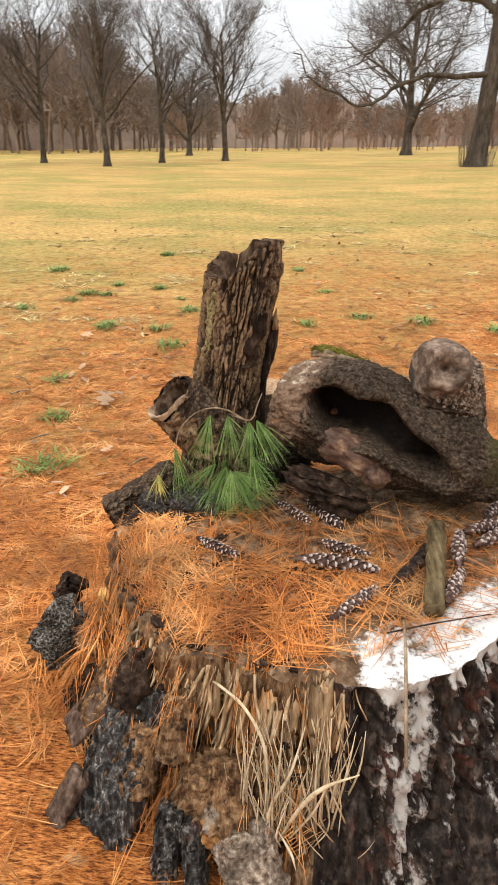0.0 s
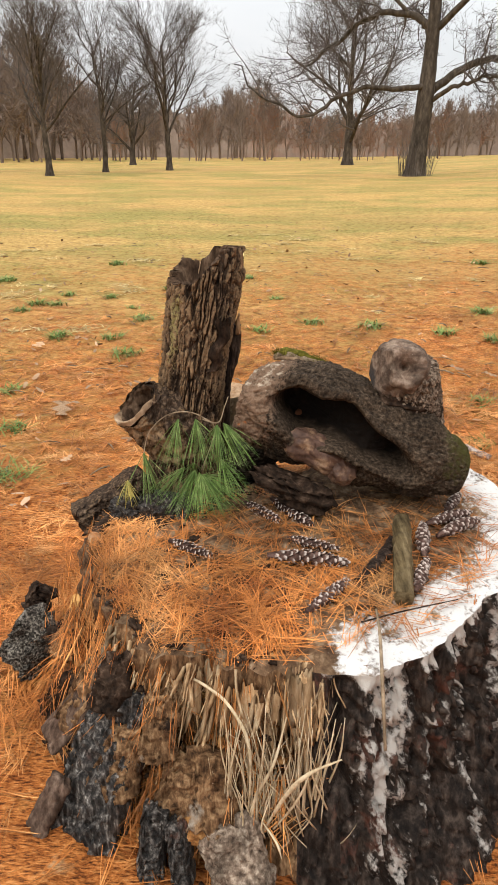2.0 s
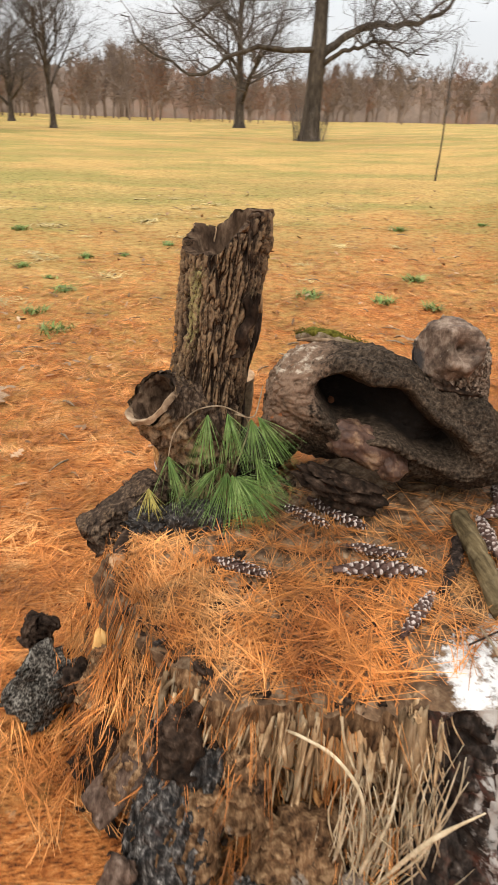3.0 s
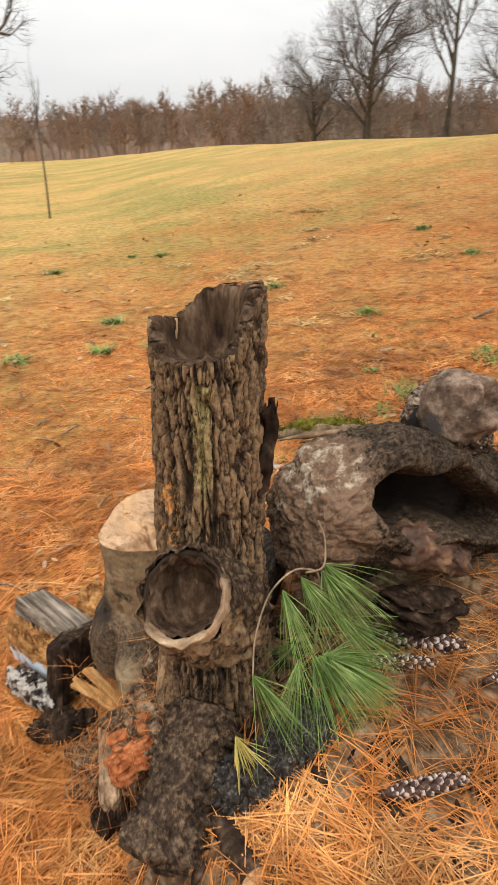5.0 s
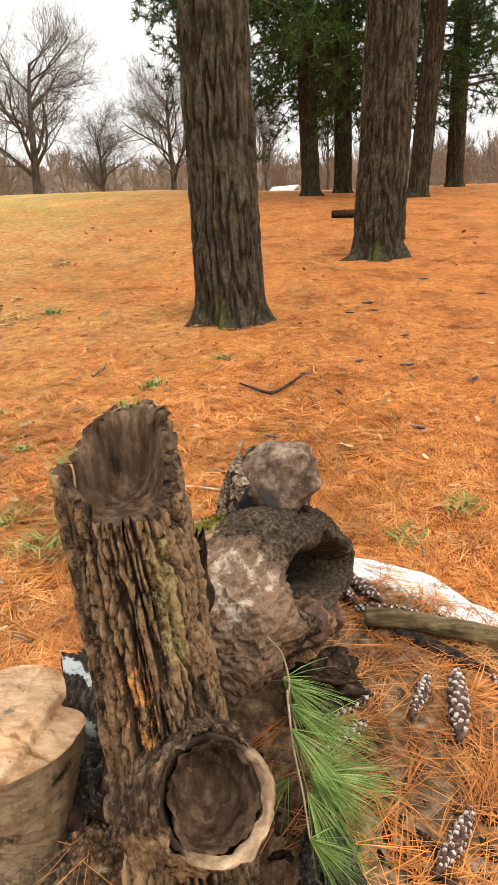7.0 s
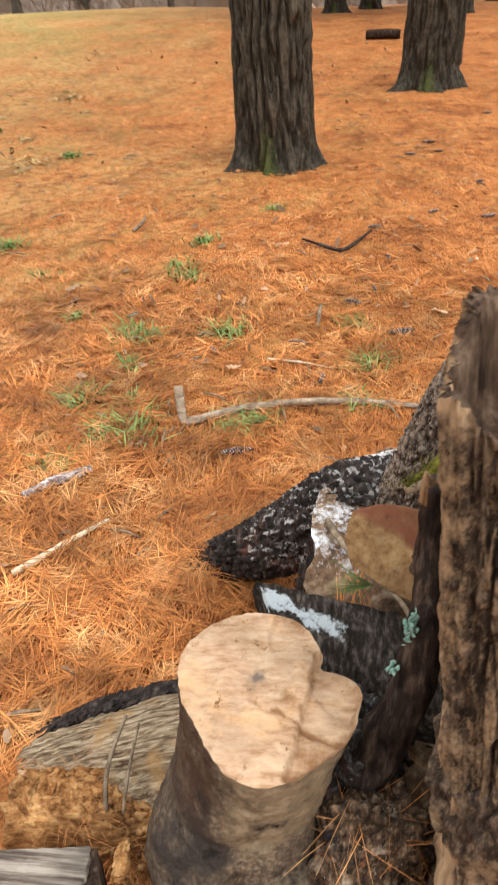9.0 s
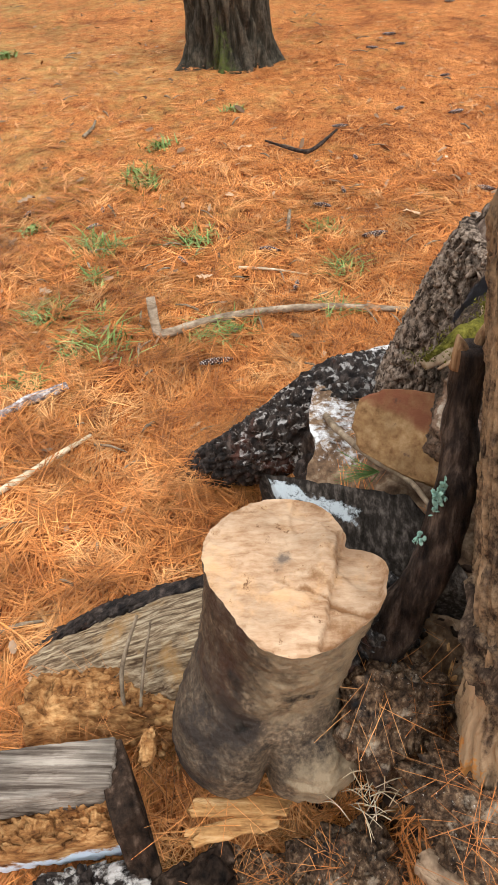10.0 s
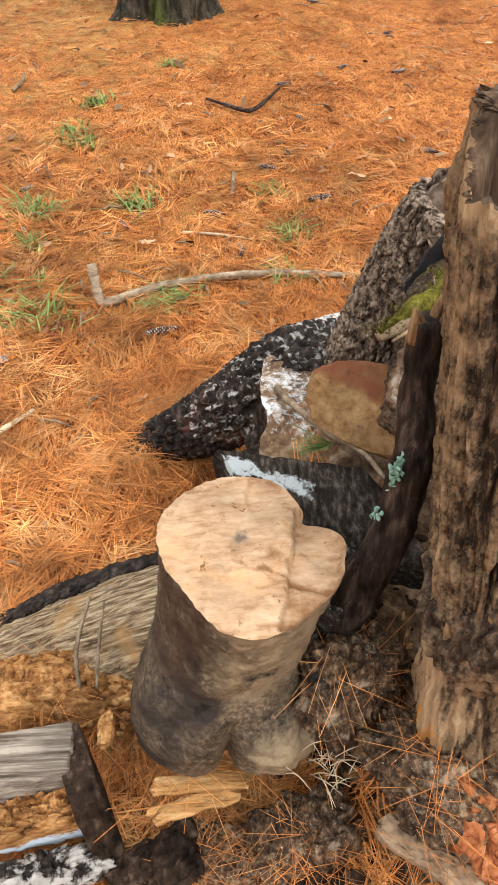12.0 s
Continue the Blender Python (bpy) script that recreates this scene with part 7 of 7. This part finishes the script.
piece("wood_chip", "grey splinter of weathered wood", WEATHERED, (-0.388, -0.222, 0.242), (0.010, 0.008, 0.048), (-35, 25, 10), 0.25, 2, 9, dense=(22, 30))
shard("black_bark_slab", "big black bark slab with grey streaks leaning on the stump", SLAB_BLACK, (-0.300, -0.480, 0.105), (0.080, 0.028, 0.150), (-34, -8, -38), 10, 0.8, 0.35, 0.3)
shard("brown_bark_slab", "smooth brown bark slab leaning on black bark", BROWN_FLAKE, (-0.375, -0.415, 0.150), (0.034, 0.007, 0.088), (-35, 22, -50), 11, 0.25, 0.3, 0.6)
shard("brown_bark_slab", "small brown bark slab low on the ground", BROWN_FLAKE, (-0.400, -0.540, 0.045), (0.026, 0.009, 0.060), (-30, 10, -40), 12, 0.3)
shard("charred_root_end", "charred root end standing in the litter", SLAB_BLACK, (-0.195, -0.60, 0.035), (0.026, 0.018, 0.07), (-18, 5, 0), 13, 0.7)
shard("charred_root_end", "charred root end with white flecks", SLAB_BLACK, (-0.145, -0.615, 0.035), (0.022, 0.016, 0.06), (-18, -8, 0), 14, 0.7)
shard("dark_wood_wedge", "dark wedge of wood in the broken front", BROWN_FLAKE, (-0.215, -0.415, 0.250), (0.036, 0.012, 0.07), (-30, 0, -30), 15, 0.5)
shard("grey_wood_chunk", "torn grey-brown wood chunk at the stump's foot", FRONT_WOOD, (-0.085, -0.560, 0.120), (0.055, 0.022, 0.070), (-28, 10, 12), 16, 0.6, 0.35, 0.3, parent_kind="wood")
PALE_BARK = surface("pale_lichened_bark", [(0.32, (0.055, 0.038, 0.027)), (0.5, (0.20, 0.145, 0.105)), (0.68, (0.46, 0.37, 0.28))], 90, None, 22, 0.5, 0.9, 0.9, 0.005)
shard("grey_bark_chunk", "lichened grey bark chunk at the stump's foot", PALE_BARK, (-0.045, -0.625, 0.030), (0.055, 0.018, 0.062), (-30, -18, 8), 17, 0.6, 0.4, 0.5)
for deg, z, sz, tn, mt, sd in ((-141, 0.17, (0.040, 0.016, 0.075), (-30, 15, -40), FRONT_WOOD, 41), (-133, 0.25, (0.036, 0.014, 0.055), (-35, -10, -35), ROTTEN, 42), (-127, 0.13, (0.045, 0.018, 0.070), (-28, 6, -30), FRONT_WOOD, 43),
                              (-120, 0.22, (0.034, 0.014, 0.060), (-30, -14, -25), FRONT_WOOD, 44), (-114, 0.12, (0.042, 0.018, 0.060), (-22, 12, -20), FRONT_WOOD, 45), (-150, 0.10, (0.045, 0.020, 0.050), (-35, 25, -50), ROTTEN, 46), (-158, 0.20, (0.040, 0.016, 0.050), (-35, -20, -60), FRONT_WOOD, 47)):
    rr0 = float(rim_at(deg)) + 0.015 + (0.36 - z) * 0.28
    shard("wood_slab", "torn slab of rotten brown wood leaning in the broken front", mt, (SC[0] + rr0 * math.cos(radians(deg)), SC[1] + rr0 * math.sin(radians(deg)), z), sz, tn, sd, 1.0, 0.5, 0.3, parent_kind="wood")
piece("orange_bark_flake", "curled orange-brown bark flake", ORANGE_ROT, (-0.115, -0.60, 0.07), (0.035, 0.014, 0.03), (-20, 20, 0), 0.4, 2.3, 18, 0.3, dense=(26, 36))
rw_d = piece("charred_edge", "charred flecked wood beside the upright log's foot", MIXED_ROT, (-0.300, 0.195, 0.318), (0.082, 0.074, 0.042), (5, 16, 20), 0.35, 1.8, 19, 0.5, cracks=0.8)
ORANGE_BLOCK = surface("orange_red_rotten_wood", [(0.34, (0.16, 0.045, 0.018)), (0.5, (0.42, 0.135, 0.05)), (0.68, (0.58, 0.26, 0.12))], 80, None, 30, 0.4, 0.9, 0.9, 0.004)
for x, y, z, k in ((-0.345, 0.178, 0.345, 20), (-0.372, 0.192, 0.332, 21), (-0.392, 0.166, 0.318, 22), (-0.365, 0.150, 0.338, 23)):
    shard("orange_wood_chunk", "crumbling orange wood block at the edge of the char", ORANGE_BLOCK, (x, y, z), (0.021, 0.017, 0.020), (20 * (k % 3) - 20, 25, 37 * k), k, 0.3, 0.3, 0.1, parent_kind="wood")
shard("pale_wood_strip", "pale weathered strip of wood below the char", CALLUS, (-0.388, 0.212, 0.290), (0.016, 0.010, 0.075), (98, 0, -32), 24, 0.5, 0.25, 0.3, parent_kind="wood")
BOARD = surface("split_yellow_board", [(0.34, (0.24, 0.105, 0.035)), (0.5, (0.52, 0.275, 0.10)), (0.66, (0.72, 0.46, 0.22))], 70, (1, 0.1, 1), 9, 0.4, 0.8, 0.8, 0.004)
shard("orange_wood_board", "split orange-yellow board under the sawn log", BOARD, (-0.243, 0.490, 0.160), (0.013, 0.005, 0.066), (94, 10, 4), 25, 0.25, 0.35, 0.1, parent_kind="wood")
shard("orange_wood_board", "second split board with pale edge under the sawn log", BOARD, (-0.266, 0.495, 0.150), (0.012, 0.006, 0.056), (92, -8, 14), 26, 0.25, 0.4, 0.1, parent_kind="wood")
rw_a = shard("rotten_root_wood", "crumbling orange root wood under the grey root", ORANGE_ROT, (-0.050, 0.73, 0.060), (0.055, 0.055, 0.14), (96, 0, 6), 25, 0.5, 0.3, 0.0)
root_block = thing("root_block", (-0.22, 0.72, 0.05), "hewn root block, grey above and orange inside", "wood")
rb1 = piece("top_board", "grey weathered top", surface("grey_hewn_board", [(0.36, (0.07, 0.05, 0.036)), (0.5, (0.19, 0.15, 0.115)), (0.64, (0.36, 0.30, 0.235))], 90, (1.6, 0.05, 1), 10, 0.45, 0.8, 0.8, 0.004), (-0.212, 0.775, 0.165), (0.042, 0.105, 0.022), (0, 12, 8), 0.06, 1.8, 26, 0.92, cracks=0.15)
rb2 = piece("sawn_side", "dark sawn side", ROTTEN, (-0.232, 0.658, 0.112), (0.070, 0.022, 0.076), (0, 12, 26), 0.08, 1.8, 27, 0.9, cracks=0.2)
rb3 = shard("rotten_face", "orange rotten face with blue-white stain", ORANGE_ROT, (-0.265, 0.755, 0.100), (0.026, 0.050, 0.098), (90, -5, 10), 28, 0.5, 0.15, 0.0, paint=lambda v: 0.85 * smooth(0.135, 0.080, v[:, 2]) + 0.5 * fbm(v * 30, 2))
rb4 = piece("crust", "black bark with white and pale blue crust", BARK_DARK, (-0.315, 0.71, 0.055), (0.028, 0.085, 0.032), (0, -10, 10), 0.3, 2.2, 36, 0.5, paint=lambda v: 0.62 + 1.0 * fbm(v * 40, 2))
for q_ in (rb1, rb2, rb3, rb4):
    del q_["category"]
under(root_block, rb1, rb2, rb3, rb4)
piece("red_wood_chip", "small red-brown chip beside the block", ORANGE_ROT, (-0.175, 0.625, 0.19), (0.018, 0.012, 0.032), (10, 20, 0), 0.3, 2, 29, dense=(22, 30))
rw_b = piece("rotten_wall_wood", "dark rotten wood between the two logs", MIXED_ROT, (-0.180, 0.285, 0.295), (0.055, 0.075, 0.080), (0, 10, 25), 0.3, 1.6, 31, 0.4, cracks=0.5)
rw_c = piece("rotten_wall_wood", "black rotten wood beneath the charred slab", CHAR, (-0.06, 0.315, 0.36), (0.09, 0.08, 0.07), (0, 10, 0), 0.4, 2.4, 32, 0.3)
for x, y, z, sz, tn, sd, mt in ((-0.318, 0.560, 0.055, (0.040, 0.022, 0.062), (70, 0, 20), 61, ROTTEN), (-0.300, 0.475, 0.036, (0.046, 0.024, 0.070), (82, 10, -12), 62, MIXED_ROT), (-0.335, 0.420, 0.018, (0.036, 0.022, 0.050), (60, -15, 35), 63, MIXED_ROT), (-0.290, 0.345, 0.085, (0.046, 0.034, 0.070), (75, 15, 8), 64, MIXED_ROT), (-0.345, 0.330, 0.048, (0.032, 0.024, 0.055), (68, -10, -20), 65, ROTTEN)):
    shard("rotten_wood_block", "crumbling dark rotten wood under the sawn log", mt, (x, y, z), sz, tn, sd, 0.45, 0.45, 0.15, parent_kind="wood")
for q_ in (rw_a, rw_b, rw_c, rw_d):
    del q_["category"]
under(stump, rw_a, rw_b, rw_c, rw_d)
rng = np.random.RandomState(87)
rest = []
for c, s, m in (((-0.315, 0.195, 0.330), (0.082, 0.072, 0.042), 70), ((-0.180, 0.285, 0.295), (0.055, 0.075, 0.080), 46), ((-0.055, 0.73, 0.055), (0.055, 0.14, 0.055), 160), ((-0.25, 0.51, 0.165), (0.04, 0.08, 0.01), 30), ((-0.315, 0.47, 0.045), (0.055, 0.13, 0.022), 170), ((-0.31, 0.345, 0.085), (0.055, 0.07, 0.034), 110), ((0.615, 0.62, 0.055), (0.07, 0.10, 0.03), 110)):
    u = rng.uniform(-0.95, 0.75, (m, 2))
    x, y = c[0] + s[0] * u[:, 0], c[1] + s[1] * u[:, 1]
    z = c[2] + s[2] * np.sqrt(np.clip(1 - (u**2).sum(1), 0.05, 1)) + 0.005
    w = rng.uniform(0, 6.28, m)
    way = unit(np.stack([np.cos(w), np.sin(w), rng.normal(size=m) * 0.12 - 0.10], -1))
    rest.append(needles(np.stack([x, y, z], -1), way, rng.uniform(0.05, 0.11, m), rng.uniform(0.0005, 0.0009, m), rng.uniform(0, 0.006, m), rng))
put("needle_scatter", rest, NEEDLE_DRY, "dry orange needles strewn over the rotten wood", "needles", kind="stuff", shade=False)
rng = np.random.RandomState(88)
for nm, mat, words, cnt, lo, hi in (("bark_crumbs", ROTTEN, "small crumbs of dark rotten bark on the slope", 650, 0.006, 0.022), ("wood_crumbs", ORANGE_ROT, "small crumbs of orange rotten wood on the slope", 300, 0.005, 0.016), ("char_crumbs", CHAR, "small flakes of black bark at the stump's foot", 60, 0.005, 0.014)):
    bits = []
    for k in range(cnt):
        deg = rng.uniform(-250, -95)
        rr0 = float(rim_at((deg + 180) % 360 - 180)) * rng.uniform(0.45, 1.30)
        x, y = SC[0] + rr0 * math.cos(radians(deg)), SC[1] + rr0 * math.sin(radians(deg))
        s = rng.uniform(lo, hi) * rng.choice([0.5, 0.8, 1.1])
        bits.append(chunk((x, y, float(side_z(x, y)) + s * 0.15), (s * rng.uniform(0.9, 1.5), s * rng.uniform(0.4, 0.8), s * rng.uniform(0.15, 0.35)), rng.uniform(-50, 50, 3) * (1, 1, 3.6), 0.8, 2.4, k, 7, 9, 0.3))
    put(nm, bits, mat, words, "crumbs", kind="stuff", shade=False)
bits = []
for k in range(260):
    x, y = -0.060 + rng.normal() * 0.030, 0.73 + rng.uniform(-0.14, 0.13)
    s = rng.uniform(0.003, 0.011)
    bits.append(chunk((x, y, 0.112 - 18 * (x + 0.05) ** 2 + s * 0.2), (s, s * rng.uniform(0.5, 0.9), s * 0.6), rng.uniform(0, 360, 3), 0.7, 2.4, k, 8, 10, 0.3))
put("rot_crumbs", bits, ORANGE_ROT, "crumbs of orange rotten wood on the bare root", "crumbs", kind="stuff", shade=False)
shreds = []
rng = np.random.RandomState(71)
for k in range(34):
    c = A([-0.26, 0.315, 0.24]) + rng.normal(size=3) * (0.02, 0.018, 0.012)
    d = unit(rng.normal(size=3) * (1, 1, 0.5)) * rng.uniform(0.02, 0.05)
    shreds.append(tube([c, c + d * 0.5 + (0, 0, 0.008), c + d], [0.0006, 0.0007, 0.0003], 4, 6))
put("shredded_root", shreds, DEAD_FIBRE, "shredded whitish root fibres", "root", kind="stuff")

# ---- dead fibres over the broken front ----
fib = thing("dead_root_fibres", (-0.02, -0.57, 0.08), "pale dry root fibres curling out of the broken front", "fibres")
STRANDS = [([(-0.145, -0.475, 0.302), (-0.11, -0.51, 0.315), (-0.065, -0.545, 0.305), (-0.03, -0.575, 0.255), (-0.024, -0.585, 0.163), (-0.03, -0.585, 0.06)], 0.0038), ([(-0.022, -0.585, 0.06), (-0.013, -0.595, 0.149), (0.015, -0.585, 0.214), (0.036, -0.55, 0.285)], 0.0045),
           ([(0.0, -0.59, 0.05), (0.034, -0.625, 0.187), (0.068, -0.64, 0.257), (0.118, -0.645, 0.297)], 0.0048), ([(0.02, -0.59, 0.06), (0.055, -0.615, 0.163), (0.075, -0.62, 0.241)], 0.003), ([(0.0, -0.6, 0.09), (0.023, -0.635, 0.088), (0.033, -0.645, 0.06)], 0.003)]
rng = np.random.RandomState(15)
for pts, r in STRANDS:
    under(fib, put("fibre", tube(pts, [r * 0.45, r * 0.75, r * 0.7, r * 0.2], 9, 34, True, 0.35), DEAD_FIBRE))
wisps = []
for k in range(95):
    b = A([rng.uniform(-0.07, 0.12), -0.572 + rng.normal() * 0.012, rng.uniform(-0.02, 0.14)])
    e = b + (rng.normal() * 0.028, -0.012 + rng.normal() * 0.012, rng.uniform(0.09, 0.24))
    wisps.append(tube([b, (b + e) / 2 + rng.normal(size=3) * 0.010, e], list(A([0.0018, 0.0015, 0.0005]) * rng.uniform(0.5, 1.4)), 4, 8))
under(fib, put("wisp", wisps, DEAD_FIBRE, kind="stuff"))


# ---- grass, leaves ----
def tuft(x, y, count, tall, wide, rng, droop=0.6):
    w = rng.uniform(0, 6.28, count)
    b = np.stack([x + rng.normal(size=count) * wide * 0.4, y + rng.normal(size=count) * wide * 0.4], -1)
    z = ground_z(b[:, 0], b[:, 1])
    h = tall * rng.uniform(0.5, 1.1, count)
    lean = rng.uniform(0.3, 1.2, count) * wide
    s = np.stack([-np.sin(w), np.cos(w), 0 * w], -1) * (0.0022 + 0.0012 * np.hypot(x, y) * 0.5)
    rows = []
    for t, k in ((0.0, 1.0), (0.5, 0.85), (1.0, 0.2)):
        c = np.stack([b[:, 0] + np.cos(w) * lean * t**1.5, b[:, 1] + np.sin(w) * lean * t**1.5, z + h * (t - droop * t * t * 0.5)], -1)
        rows += [c - s * k, c + s * k]
    v = np.stack(rows, 1).reshape(-1, 3)
    i = np.arange(count)[:, None] * 6
    return v, np.concatenate([i + [0, 1, 3, 2], i + [2, 3, 5, 4]])


rng = np.random.RandomState(41)
green_spots = [(1.92, 0.79, 1.2), (1.89, 1.17, 1.3), (1.39, 1.28, 1.1), (1.22, 1.01, 1.3), (1.2, 1.13, 0.9), (2.48, 1.09, 1.1), (2.6, 1.12, 1), (2.0, 0.25, 0.9), (1.3, 0.60, 1.1), (1.26, 0.68, 0.8), (1.7, 0.2, 1.0), (1.43, 0.24, 0.9), (2.06, 1.51, 0.8), (2.93, 1.07, 1.0), (3.46, 0.71, 0.7), (1.65, 1.14, 0.8), (1.41, 1.07, 0.7),
               (-1.4, 3.05, 1.3), (-0.85, 2.62, 1.2), (-1.15, 1.4, 1.0), (-0.98, 0.92, 1.1), (-1.05, 0.86, 1.0), (1.15, 1.73, 1.1), (1.79, 3.69, 1.2), (0.42, 3.5, 1.0), (0.03, 3.27, 1.0), (0.85, 3.34, 1.2), (-0.9, 3.58, 1.0), (1.0, 1.22, 0.9), (-1.35, 1.92, 0.9), (2.6, 3.1, 1.2), (1.9, 2.4, 1.0), (2.9, 2.2, 1.1), (1.6, 2.9, 1.0), (0.9, -0.62, 0.8), (1.35, -0.3, 0.9), (1.55, -0.55, 0.9)]
for k in range(26):
    w, r = rng.uniform(-50, 75), rng.uniform(3.0, 7.0)
    green_spots.append((r * math.sin(radians(w)), r * math.cos(radians(w)), rng.uniform(0.5, 1.3)))
put("grass_tufts", [tuft(x, y, int(60 * s), 0.055 * s, 0.088 * s, rng) for x, y, s in green_spots], GRASS, "low green grass tufts poking through the needles", "grass", kind="stuff", shade=False)
straw_spots = []
for k in range(70):
    w, r = rng.uniform(-40, 66), rng.uniform(3.4, 9.0)
    straw_spots.append((r * math.sin(radians(w)), r * math.cos(radians(w)), rng.uniform(0.8, 2.2)))
put("straw_tufts", [tuft(x, y, int(26 * s), 0.022 * s, 0.10 * s, rng, 1.3) for x, y, s in straw_spots], STRAW, "dry straw-coloured grass tufts", "grass", kind="stuff", shade=False)


def leaf_mesh(seed):
    rng = np.random.RandomState(seed)
    t = np.linspace(0, 1, 15)
    half = 0.5 * np.sin(np.pi * t**0.85) ** 0.6 * (0.55 + 0.35 * np.cos(t * 22)) * 0.62
    rows = []
    for side in (-1, 0, 1):
        rows.append(np.stack([t - 0.5, side * half, 0.10 * np.abs(side) * np.sin(t * 5 + seed) + 0.09 * np.sin(np.pi * t)], -1))
    v = np.stack(rows, 1).reshape(-1, 3)
    me = mesh_of("fallen_leaf", (v, grid_faces(15, 3, around=False)), True)
    me.materials.append(LEAF_DRY)
    return me


LEAVES = [leaf_mesh(1), leaf_mesh(2), leaf_mesh(4)]
for k, (x, y, s) in enumerate([(-0.97, 1.59, 0.19), (-0.80, 1.04, 0.08), (1.15, 2.25, 0.12), (1.31, 2.1, 0.09), (-1.45, 2.75, 0.14), (-1.2, 2.9, 0.12), (2.3, 1.6, 0.09), (1.52, 1.3, 0.07), (2.8, 0.62, 0.08), (2.05, -0.1, 0.08), (-0.36, 0.325, 0.05), (-0.355, 0.30, 0.045), (0.27, -0.72, 0.06), (1.6, 0.72, 0.07)]):
    ob = tagged(new("fallen_leaf", LEAVES[k % 3]), "dry tan fallen leaf lying on the needle litter", "leaf", "fallen leaves")
    ob.matrix_basis = pose(x, y, float(side_z(x, y)) + 0.03, rng.uniform(-14, 14), rng.uniform(-14, 14), rng.uniform(0, 360)) @ Matrix.Scale(s, 4)
ll = []
for k in range(1500):
    w, r = rng.uniform(-45, 100), rng.uniform(1.4, 11.0)
    x, y = r * math.sin(radians(w)), r * math.cos(radians(w)) - 0.5
    c, s, a = A([x, y, float(ground_z(x, y)) + 0.012]), rng.uniform(0.010, 0.030) * (1 + 0.03 * r), rng.uniform(0, 6.28)
    u, v_ = A([math.cos(a), math.sin(a), rng.normal() * 0.3]) * s, A([-math.sin(a), math.cos(a), rng.normal() * 0.3]) * s * rng.uniform(0.3, 0.6)
    rim_ = [c + u * math.cos(q) * rng.uniform(0.7, 1.1) + v_ * math.sin(q) * rng.uniform(0.6, 1.2) for q in np.arange(7) * 0.8976]
    ll.append((A([c + (0, 0, s * 0.12)] + rim_) + (0, 0, s * 0.2), A([[0, q + 1, (q + 1) % 7 + 1] for q in range(7)])))
put("leaf_litter", ll, surface("scattered_dead_leaves", [(0.3, (0.13, 0.07, 0.045)), (0.5, (0.32, 0.19, 0.11)), (0.7, (0.60, 0.44, 0.30))], 1.3, None, 0.7, 0.3, 0.8, 0.0, 0.001, island=0.5), "scattered pale and brown dead leaves", "leaves", kind="stuff", shade=False)
